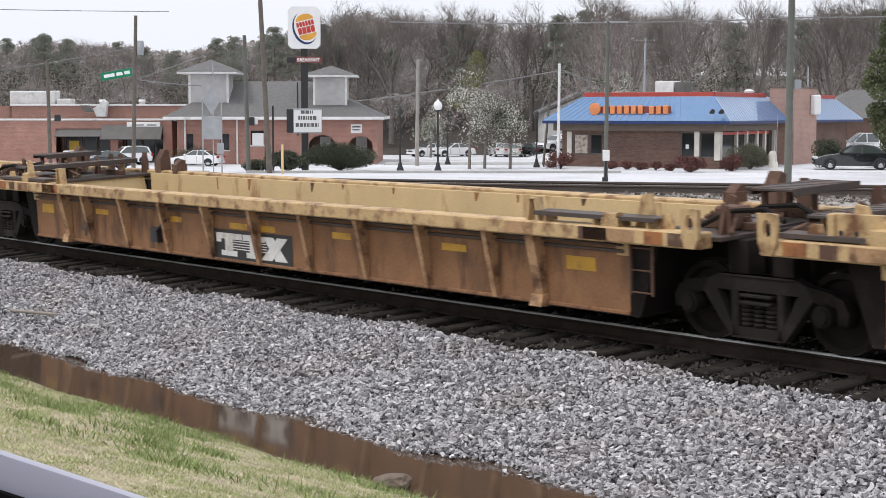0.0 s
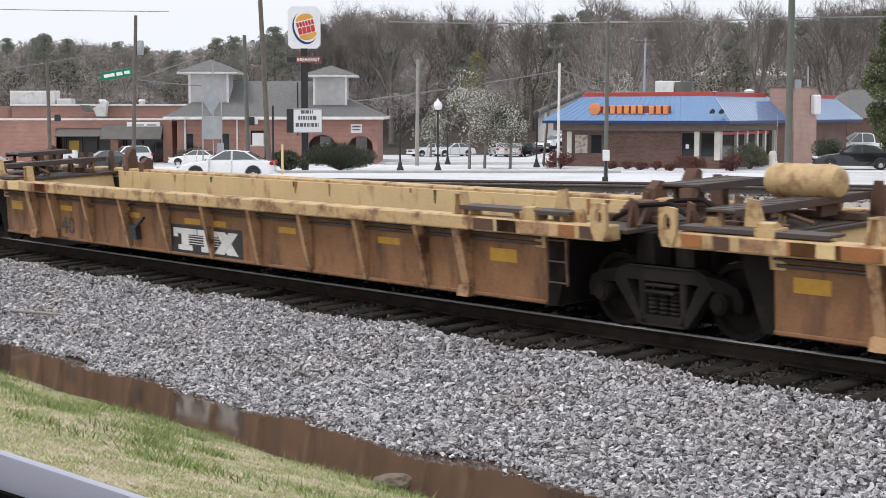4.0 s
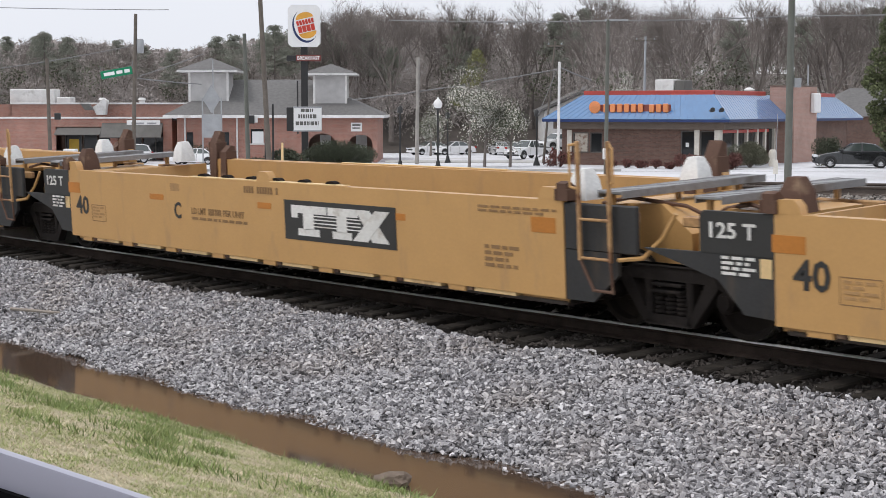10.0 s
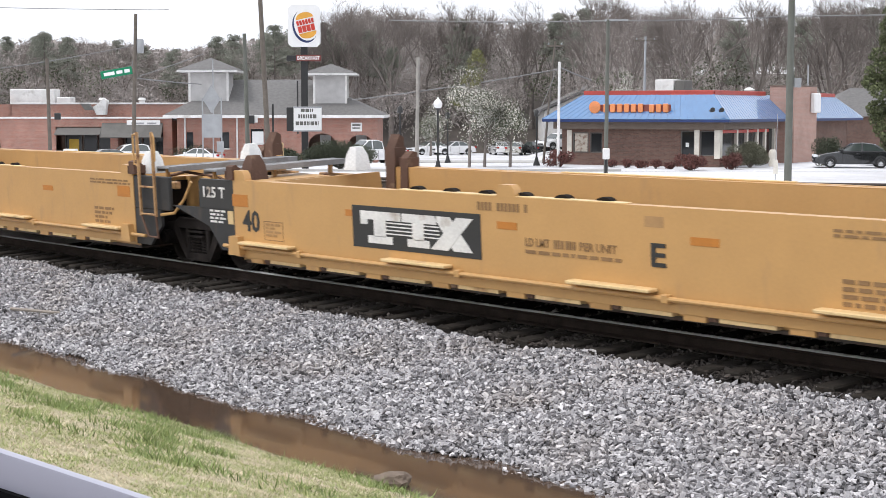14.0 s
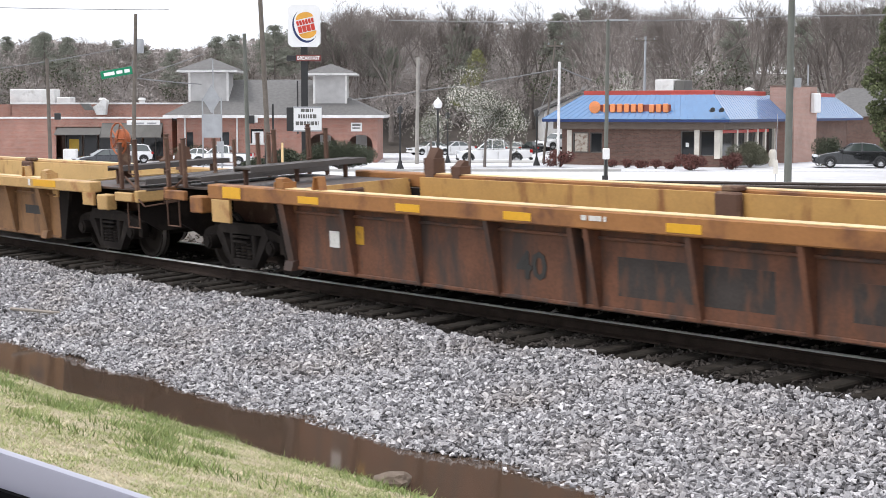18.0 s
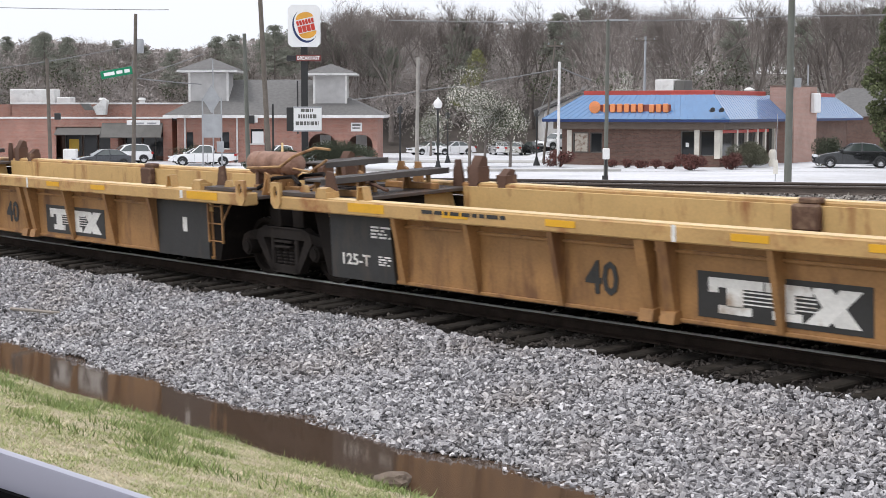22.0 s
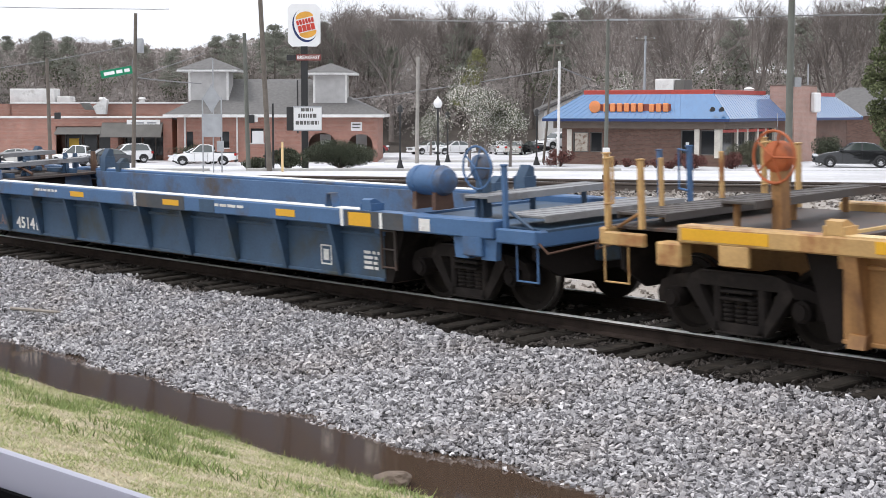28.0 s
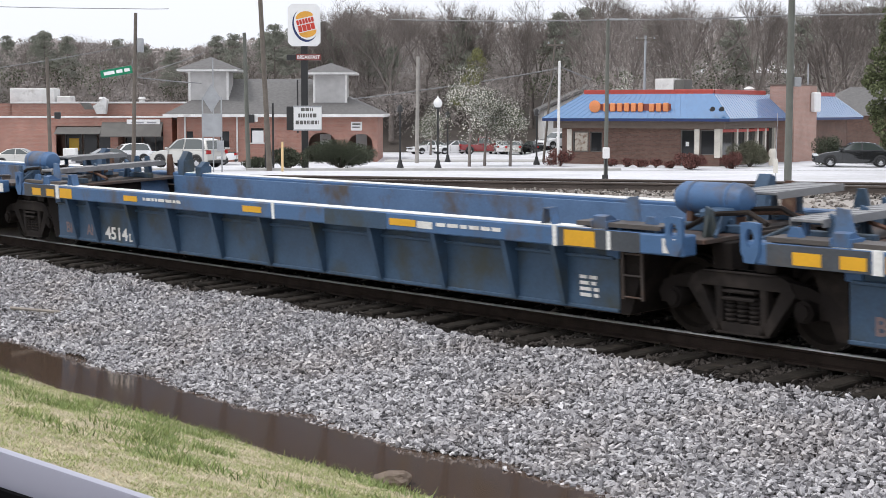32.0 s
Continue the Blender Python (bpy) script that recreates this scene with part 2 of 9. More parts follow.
# ---- mesh building ----
class Geo:
    """Vertices and faces gathered for one mesh."""

    def __init__(self):
        self.v, self.f = [], []

    def add(self, vs, fs, m=None):
        o = len(self.v)
        self.v += [tuple(m @ Vector(p)) if m else tuple(p) for p in vs]
        self.f += [tuple(i + o for i in q) for q in fs]
        return self

    def box(self, x0, x1, y0, y1, z0, z1, c=0.008, m=None):
        """A box with chamfered edges."""
        hx, hy, hz = (x1 - x0) / 2, (y1 - y0) / 2, (z1 - z0) / 2
        c = min(c, 0.45 * min(abs(hx), abs(hy), abs(hz)))
        mx, my, mz = (x0 + x1) / 2, (y0 + y1) / 2, (z0 + z1) / 2
        vs, idx = [], {}
        for sx in (-1, 1):
            for sy in (-1, 1):
                for sz in (-1, 1):
                    for a in range(3):
                        d = [c if k != a else 0 for k in range(3)]
                        idx[sx, sy, sz, a] = len(vs)
                        vs.append((mx + sx * (hx - d[0]), my + sy * (hy - d[1]), mz + sz * (hz - d[2])))
        g = lambda s, a: idx[s[0], s[1], s[2], a]
        fs = []
        for a in range(3):
            p, q = (a + 1) % 3, (a + 2) % 3
            for s in (-1, 1):
                loop = []
                for u, w in ((-1, -1), (1, -1), (1, 1), (-1, 1)):
                    k = [0, 0, 0]
                    k[a], k[p], k[q] = s, u, w
                    loop.append(g(k, a))
                fs.append(tuple(loop if s > 0 else loop[::-1]))
            for u in (-1, 1):
                for w in (-1, 1):
                    k0, k1 = [0, 0, 0], [0, 0, 0]
                    k0[a], k1[a] = -1, 1
                    k0[p] = k1[p] = u
                    k0[q] = k1[q] = w
                    loop = (g(k0, p), g(k1, p), g(k1, q), g(k0, q))
                    fs.append(loop if u * w > 0 else loop[::-1])
        for sx in (-1, 1):
            for sy in (-1, 1):
                for sz in (-1, 1):
                    t = tuple(idx[sx, sy, sz, a] for a in range(3))
                    fs.append(t if sx * sy * sz > 0 else t[::-1])
        return self.add(vs, fs, m)

    def prism(self, poly, axis, a, b, m=None):
        """A polygon pushed along an axis from a to b. Axis x: points (y, z); y: (x, z); z: (x, y)."""
        put = {"x": lambda p, t: (t, p[0], p[1]), "y": lambda p, t: (p[0], t, p[1]), "z": lambda p, t: (p[0], p[1], t)}[axis]
        n = len(poly)
        vs = [put(p, a) for p in poly] + [put(p, b) for p in poly]
        fs = [tuple(range(n))[::-1], tuple(range(n, 2 * n))] + [(i, (i + 1) % n, n + (i + 1) % n, n + i) for i in range(n)]
        return self.add(vs, fs, m)

    def rod(self, p, q, r, n=8, r2=None, m=None, caps=True):
        p, q = Vector(p), Vector(q)
        d = (q - p).normalized()
        s = d.orthogonal().normalized()
        w = d.cross(s)
        vs = []
        for o, k in ((p, r), (q, r if r2 is None else r2)):
            vs += [o + (s * math.cos(2 * math.pi * i / n) + w * math.sin(2 * math.pi * i / n)) * k for i in range(n)]
        fs = [(i, (i + 1) % n, n + (i + 1) % n, n + i) for i in range(n)]
        if caps:
            fs += [tuple(range(n))[::-1], tuple(range(n, 2 * n))]
        return self.add(vs, fs, m)

    def path(self, pts, r, n=6):
        """One bent tube along the points, mitred at the bends."""
        pts = [Vector(p) for p in pts]
        ds = [(b - a).normalized() for a, b in zip(pts, pts[1:])]
        s, vs = ds[0].orthogonal().normalized(), []
        w = ds[0].cross(s)
        for i, p in enumerate(pts):
            d0, d1 = ds[max(0, i - 1)], ds[min(len(ds) - 1, i)]
            m = d0 + d1
            m = m.normalized() if m.length > 1e-6 else d1
            for k in range(n):
                o = s * (r * math.cos(2 * math.pi * k / n)) + w * (r * math.sin(2 * math.pi * k / n))
                c = max(0.35, d0.dot(m))
                vs.append(p + o - d0 * (o.dot(m) / c))
            if i < len(ds):
                q = d0.rotation_difference(d1)
                s, w = q @ s, q @ w
        fs = [(i * n + k, i * n + (k + 1) % n, (i + 1) * n + (k + 1) % n, (i + 1) * n + k) for i in range(len(pts) - 1) for k in range(n)]
        fs += [tuple(range(n))[::-1], tuple(range((len(pts) - 1) * n, len(pts) * n))]
        return self.add(vs, fs)

    def turned(self, prof, n=16, m=None, caps=True):
        """A profile of (radius, height) turned round z."""
        vs = [(r * math.cos(2 * math.pi * i / n), r * math.sin(2 * math.pi * i / n), z) for r, z in prof for i in range(n)]
        fs = [(k * n + i, k * n + (i + 1) % n, (k + 1) * n + (i + 1) % n, (k + 1) * n + i) for k in range(len(prof) - 1) for i in range(n)]
        if caps:
            fs += [tuple(range(n))[::-1], tuple(range((len(prof) - 1) * n, len(prof) * n))]
        return self.add(vs, fs, m)

    def quad(self, a, b, c, d):
        return self.add([a, b, c, d], [(0, 1, 2, 3)])

    def mesh(self, name, material, smooth=True):
        me = bpy.data.meshes.new(name)
        me.from_pydata(self.v, [], self.f)
        me.materials.append(material)
        if smooth:
            me.polygons.foreach_set("use_smooth", [True] * len(me.polygons))
            me.set_sharp_from_angle(angle=radians(38))
        return me


def part(name, g, material, parent, label=""):
    """One mesh object under a thing or under a part."""
    ob = new(name, g.mesh(name, material) if isinstance(g, Geo) else g)
    ob.parent = parent
    if label:
        ob["label"] = label
    return ob


def thing(name, label, category, m=None, group="", kind=""):
    ob = tagged(new(name), label, category, group, kind)
    if m is not None:
        ob.matrix_world = m
    return ob


def single(name, g, material, label, category, m=None, group="", kind=""):
    ob = tagged(new(name, g.mesh(name, material) if isinstance(g, Geo) else g), label, category, group, kind)
    if m is not None:
        ob.matrix_world = m
    return ob


def big_mesh(name, verts, faces, material):
    """A mesh from numpy arrays: vertices n x 3 and faces of one size."""
    me = bpy.data.meshes.new(name)
    k = faces.shape[1]
    me.vertices.add(len(verts))
    me.vertices.foreach_set("co", verts.astype(np.float32).ravel())
    me.loops.add(faces.size)
    me.loops.foreach_set("vertex_index", faces.astype(np.int32).ravel())
    me.polygons.add(len(faces))
    me.polygons.foreach_set("loop_start", np.arange(0, faces.size, k, dtype=np.int32))
    me.update(calc_edges=True)
    me.validate()
    me.shade_flat()
    me.materials.append(material)
    return me


def glyphs(text):
    cu = bpy.data.curves.new("letter", "FONT")
    cu.body, cu.extrude, cu.resolution_u, cu.offset = text, 0.004, 2, 0.022
    tmp = bpy.data.objects.new("letter", cu)
    me = bpy.data.meshes.new_from_object(tmp)
    bpy.data.objects.remove(tmp)
    co = np.empty(len(me.vertices) * 3, np.float32)
    me.vertices.foreach_get("co", co)
    return me, co.reshape(-1, 3)


def writing(text, x0, x1, z0, z1, y, material, parent, name="letter"):
    """Built-in font letters on a face that looks to -y, fitted into a box, each a part of its own."""
    whole = glyphs(text)[1]
    lo, hi = whole.min(0), whole.max(0)
    for k, ch in enumerate(text):
        if ch == " ":
            continue
        me, co = glyphs(ch)
        shift = glyphs(text[:k + 1])[1][:, 0].max() - co[:, 0].max()
        out = np.empty_like(co)
        out[:, 0] = x0 + (co[:, 0] + shift - lo[0]) / (hi[0] - lo[0]) * (x1 - x0)
        out[:, 2] = z0 + (co[:, 1] - lo[1]) / (hi[1] - lo[1]) * (z1 - z0)
        out[:, 1] = y - (co[:, 2] - lo[2]) * 0.5
        me.vertices.foreach_set("co", out.ravel())
        me.materials.clear()
        me.materials.append(material)
        me.update()
        part(name, me, material, parent)


def bars(rows, y, material, parent, name="stencil"):
    """Small unreadable writing as plain bars: rows of (x0, x1, z0, z1)."""
    g = Geo()
    for x0, x1, z0, z1 in rows:
        g.box(x0, x1, y - 0.004, y, z0, z1, 0.001)
    return tagged(part(name, g, material, parent), kind="stuff")


def text_block(x0, x1, z0, z1, n, rnd):
    """Broken rows of bars that fill a box."""
    rows, h = [], (z1 - z0) / (n * 1.7)
    for i in range(n):
        z, x = z1 - (i * 1.7 + 1) * h, x0
        end = x1 if i == 0 else x0 + (x1 - x0) * rnd.uniform(0.6, 1)
        while x < end - 0.04:
            w = min(rnd.uniform(0.06, 0.22), end - x)
            rows.append((x, x + w, z, z + h))
            x += w + 0.04
    return rows


# ---- the train: articulated well units and their trucks ----
TRACK_Y, CANT = 14.35, 3.0
SPEEDS = [(0, 8.9), (3, 8.95), (6, 9.06), (10, 9.1), (14, 9.12), (18, 9.2), (23, 9.34), (32, 9.33)]
moving = []          # (thing, place along the track at the start)


def on_track(x):
    return pose(x, TRACK_Y, 0, CANT, 0, 0)


def travel(t):
    """How far the train has rolled: it gathers speed slowly."""
    far = -0.17 - 0.1 * min(1, t)
    for (a, u), (b, v) in zip(SPEEDS, SPEEDS[1:]):
        if t > a:
            e = min(t, b)
            far += (2 * u + (v - u) * (e - a) / (b - a)) / 2 * (e - a)
    return far


def logo_plate(x0, x1, z0, z1, y, parent):
    """A black plate with a white emblem of slabs, stems and thin stripes."""
    plate = part("emblem_plate", Geo().box(x0, x1, y - 0.004, y, z0, z1, 0.001), M["black"], parent, "black painted panel with white emblem")
    w, h, yy = x1 - x0, z1 - z0, y - 0.008

    def slab(a, b, c, d):
        part("emblem_slab", Geo().box(x0 + a * w, x0 + b * w, yy, yy + 0.004, z0 + c * h, z0 + d * h, 0.001), M["white"], plate)

    def bar(pts, lift=0.0):
        part("emblem_bar", Geo().prism([(x0 + a * w, z0 + b * h) for a, b in pts], "y", yy - lift, yy + 0.004), M["white"], plate)

    slab(0.07, 0.40, 0.68, 0.88), slab(0.07, 0.13, 0.56, 0.68), slab(0.18, 0.28, 0.28, 0.68), slab(0.13, 0.33, 0.12, 0.30)
    slab(0.41, 0.68, 0.68, 0.88), slab(0.49, 0.58, 0.28, 0.68), slab(0.45, 0.62, 0.12, 0.30)
    bar([(0.66, 0.88), (0.78, 0.88), (0.94, 0.12), (0.80, 0.12)])
    bar([(0.83, 0.88), (0.95, 0.88), (0.76, 0.12), (0.63, 0.12)][::-1], 0.003)
    for k in range(4):
        z = 0.36 + 0.085 * k
        slab(0.28, 0.49, z, z + 0.03), slab(0.58, 0.70, z, z + 0.03)


def platform(x0, x1, y0, y1, z, material, parent, legs=True, leg_mat=None):
    """A cross walkway: a grated plank with an edge bar and short legs."""
    treads = []
    g = Geo().box(x0, x1, y0, y1, z - 0.035, z, 0.006)
    g.box(x0 - 0.012, x0 + 0.004, y0, y1, z - 0.08, z + 0.006, 0.003)
    g.box(x1 - 0.004, x1 + 0.012, y0, y1, z - 0.08, z + 0.006, 0.003)
    n = int((y1 - y0) / 0.16)
    for i in range(n):
        y = y0 + (i + 0.5) * (y1 - y0) / n
        treads.append(Geo().box(x0 + 0.02, x1 - 0.02, y - 0.02, y + 0.02, z - 0.002, z + 0.006, 0.002))
    p = part("walkway", g, material, parent, "flat grated walkway")
    for b in treads:
        part("tread_bar", b, material, p)
    if legs:
        for y in (y0 + 0.15, (y0 + y1) / 2, y1 - 0.15):
            part("leg", Geo().box(x0 + 0.05, x0 + 0.11, y - 0.03, y + 0.03, z - 0.36, z - 0.035, 0.004), leg_mat or material, p)
    return p


def guide(x, y, z, h, material, parent, w=0.16, inner=1):
    """A wedge-shaped container guide that stands on the sill."""
    g = Geo()
    g.prism([(y - 0.10 * inner, z), (y + 0.06 * inner, z), (y + 0.10 * inner, z - 0.35), (y + 0.13 * inner, z - 0.35), (y + 0.10 * inner, z + h * 0.55), (y - 0.02 * inner, z + h), (y - 0.10 * inner, z + h * 0.9)][:: 1 if inner > 0 else -1],
            "x", x - w / 2, x + w / 2)
    g.box(x - w / 2 - 0.03, x - w / 2, y - 0.11, y + 0.11, z, z + h * 0.6, 0.004)
    g.box(x + w / 2, x + w / 2 + 0.03, y - 0.11, y + 0.11, z, z + h * 0.6, 0.004)
    part("guide_post", g, material, parent, "rusted wedge-shaped container guide")


def bracket(x, y, z, material, parent, w=0.2, h=0.2):
    g = Geo()
    for s in (-1, 1):
        g.prism([(x + s * w / 2, z), (x + s * w / 2 - s * 0.03, z), (x + s * 0.03, z + h), (x + s * 0.06, z + h)][:: s], "y", y - 0.06, y + 0.06)
    g.box(x - 0.06, x + 0.06, y - 0.07, y + 0.07, z + h - 0.02, z + h, 0.004)
    part("latch_bracket", g, material, parent)


def lug_plate(x, z0, z1, material, parent, y=-1.52):
    """An upright end plate with a lifting hole."""
    g, n, cz = Geo(), 14, z0 + (z1 - z0) * 0.62
    outer = []
    for i in range(n):
        a = 2 * math.pi * i / n
        dx, dz = math.cos(a), math.sin(a)
        k = min(0.12 / max(abs(dx), 1e-6), ((z1 - cz) if dz > 0 else (cz - z0)) / max(abs(dz), 1e-6))
        outer.append((x + dx * k, cz + dz * k))
    inner = [(x + 0.055 * math.cos(2 * math.pi * i / n), cz + 0.095 * math.sin(2 * math.pi * i / n)) for i in range(n)]
    vs = [(a, y, b) for a, b in outer + inner] + [(a, y + 0.05, b) for a, b in outer + inner]
    fs = []
    for i in range(n):
        j = (i + 1) % n
        fs += [(i, j, n + j, n + i), (2 * n + j, 2 * n + i, 3 * n + i, 3 * n + j), (j, i, 2 * n + i, 2 * n + j), (n + i, n + j, 3 * n + j, 3 * n + i)]
    part("lug_plate", g.add(vs, fs), material, parent, "end plate with an oval lifting hole")


def air_tank(x0, x1, y, z, r, material, parent, foot=0.18):
    n = 18
    m = Matrix.Translation((x0, y, z)) @ Matrix.Rotation(radians(90), 4, "Y")
    L = x1 - x0
    t = part("air_tank", Geo().turned([(r * 0.35, -0.02), (r * 0.8, 0.02), (r, 0.1), (r, L - 0.1), (r * 0.8, L - 0.02), (r * 0.35, L + 0.02)], n, m), material, parent, "rounded air reservoir tank")
    for k in (0.22, 0.78):
        x = x0 + L * k
        part("strap", Geo().turned([(r + 0.006, 0), (r + 0.006, 0.04)], n, Matrix.Translation((x, y, z)) @ Matrix.Rotation(radians(90), 4, "Y")), material, t)
        part("saddle", Geo().prism([(y - r * 0.8, z - r - foot), (y + r * 0.8, z - r - foot), (y + r * 0.7, z - r * 0.6), (y - r * 0.7, z - r * 0.6)], "x", x - 0.03, x + 0.05), M["rust_iron"], t)


def ladder(x0, x1, y, z0, z1, rungs, material, parent, name="ladder"):
    g = Geo()
    for x in (x0, x1):
        g.box(x - 0.016, x + 0.016, y - 0.016, y + 0.016, z0, z1, 0.004)
    for k in range(rungs):
        z = z0 + 0.03 + (z1 - z0 - 0.06) * k / max(1, rungs - 1)
        g.rod((x0, y, z), (x1, y, z), 0.011)
    return part(name, g, material, parent, "steel ladder with thin rungs")


def grab_post(x, y, z0, z1, material, parent, loop=None):
    g = Geo().box(x - 0.032, x + 0.032, y - 0.03, y + 0.03, z0, z1, 0.006)
    g.box(x - 0.04, x + 0.04, y - 0.036, y + 0.036, z1, z1 + 0.02, 0.006)
    p = part("post", g, material, parent)
    if loop:
        lx = x + loop
        part("grab_iron", Geo().path([(x, y - 0.05, z1 - 0.05), (lx, y - 0.05, z1 - 0.03), (lx, y - 0.05, z0 + 0.28), (x, y - 0.05, z0 + 0.26)], 0.014), material, p)


def brake_wheel(x, y, z, r, material, parent):
    m = Matrix.Translation((x, y, z)) @ Matrix.Rotation(radians(90), 4, "X")
    g, n = Geo(), 20
    pts = [m @ Vector((r * math.cos(2 * math.pi * i / n), r * math.sin(2 * math.pi * i / n), 0)) for i in range(n + 1)]
    g.path(pts, 0.016, 6)
    for k in range(5):
        a = 2 * math.pi * k / 5
        g.rod(m @ Vector((0, 0, 0.03)), m @ Vector((r * math.cos(a), r * math.sin(a), 0)), 0.011, 5)
    w = part("brake_wheel", g, material, parent, "spoked hand brake wheel")
    part("brake_housing", Geo().turned([(0.10, -0.02), (0.17, 0.02), (0.17, 0.13), (0.11, 0.18)], 14, Matrix.Translation((x, y, z)) @ Matrix.Rotation(radians(-90), 4, "X")), material, w)


def end_gear(x, side, top, S, parent, full):
    """The open end of an articulated unit over its truck. side: +1 where the unit lies behind (x falls), -1 where it lies ahead."""
    k = -side
    # sloped centre casting and cross beam
    g = Geo().prism([(x + k * 0.05, 0.72), (x + k * 1.35, 0.62), (x + k * 1.35, top - 0.12), (x + k * 0.35, top - 0.05), (x + k * 0.05, top - 0.22)][:: -side], "y", -0.55, 0.55)
    # Dark iron here carries the shade between sill and truck.
    part("centre_sill", g, M["truck_iron"], parent, "stub centre sill over the truck, shade in its dark tone")
    part("connector", Geo().rod((x + k * 0.42, 0, 0.80), (x - k * 0.08, 0, 0.80), 0.19, 14).rod((x + k * 0.2, -0.42, 1.0), (x + k * 0.2, 0.42, 1.0), 0.09, 12), M["truck_iron"], parent, "articulated connector casting")
    part("end_deck", Geo().box(min(x + k * 0.3, x + k * 1.5), max(x + k * 0.3, x + k * 1.5), -1.28, 1.28, top - 0.11, top - 0.06, 0.006), S["deck"], parent, "worn end deck plate")
    for y in (-0.86, 0.86):
        part("side_bearing", Geo().box(x + k * 0.30 - 0.14, x + k * 0.30 + 0.14, y - 0.14, y + 0.14, 0.62, top - 0.11, 0.01), M["truck_iron"], parent)
    r = random.Random(int(abs(x) * 31) + side)
    for j in range(3):
        yy, xx = -1.0 + 0.85 * j, x + k * r.uniform(0.35, 1.2)
        part("bracket", Geo().prism([(xx - 0.1, top - 0.06), (xx + 0.1, top - 0.06), (xx + 0.04, top + 0.24), (xx - 0.04, top + 0.27)], "y", yy - 0.02, yy + 0.02)
             .prism([(yy - 0.1, top - 0.06), (yy + 0.1, top - 0.06), (yy + 0.03, top + 0.18), (yy - 0.03, top + 0.18)], "x", xx - 0.02, xx + 0.02), S["end"], parent)
    part("brake_pipe", Geo().path([(x + k * 1.45, -0.2, top), (x + k * 1.1, -0.25, top + 0.1), (x + k * 0.5, 0.3, top + 0.08), (x + k * 0.1, 0.35, top + 0.02)], 0.028), M["rust_iron"], parent)
    part("lever", Geo().path([(x + k * 0.3, -1.1, top - 0.04), (x + k * 0.55, -0.7, top + 0.13), (x + k * 1.1, -0.5, top + 0.1)], 0.022), S["end"], parent)
    for xx, yy, h, paint in ((0.22, 1.34, 0.28, S["end"]), (1.22, 1.3, 0.34, M["rust_iron"]), (1.0, -1.34, 0.16, S["sill"])):
        cx = x + k * (xx + r.uniform(-0.05, 0.05))
        part("guide_lug", Geo().prism([(cx - 0.11, top - 0.08), (cx + 0.11, top - 0.08), (cx + 0.1, top + h * 0.4), (cx + 0.05, top + h), (cx - 0.045, top + h), (cx - 0.1, top + h * 0.4)], "y", yy - 0.025, yy + 0.025), paint, parent, "tapered upright guide lug")
    part("guide_plate", Geo().prism([(x + k * p, q) for p, q in ((1.3, top - 0.06), (1.62, top - 0.06), (1.5, top + 0.34), (1.36, top + 0.36))][:: -side], "y", -1.2, -1.16), S.get("plate", M["rust_iron"]), parent, "leaning flat guide plate beside the well")
    for yy in (-0.6, 0.75):
        part("cross_angle", Geo().box(*sorted((x + k * 0.2, x + k * 1.4)), yy - 0.05, yy + 0.05, top - 0.06, top + 0.03, 0.008), S["end"], parent)
    if full:
        platform(min(x + k * 0.75, x + k * 1.15), max(x + k * 0.75, x + k * 1.15), -1.15, 1.2, top + 0.22, S.get("grate", M["grate"]), parent, True, S["sill"])
    else:
        platform(min(x + k * 0.35, x + k * 0.95), max(x + k * 0.35, x + k * 0.95), 0.0, 1.2, top + 0.34, S.get("grate", M["grate"]), parent, True, S["end"])
        for yy in (-0.9, -0.35):
            part("air_hose", Geo().path([(x + k * 0.9, yy, top), (x + k * 0.6, yy + 0.1, top + 0.16), (x + k * 0.1, yy + 0.12, top + 0.2), (x - k * 0.25, yy, top + 0.1)], 0.03, 6), M["truck_iron"], parent, "slack black brake hose")
        part("valve_box", Geo().box(x + k * 0.7 - 0.16, x + k * 0.7 + 0.16, -0.75, -0.45, top - 0.06, top + 0.2, 0.03).rod((x + k * 0.5, -0.6, top + 0.06), (x + k * 0.9, -0.2, top + 0.1), 0.03), S["end"], parent)


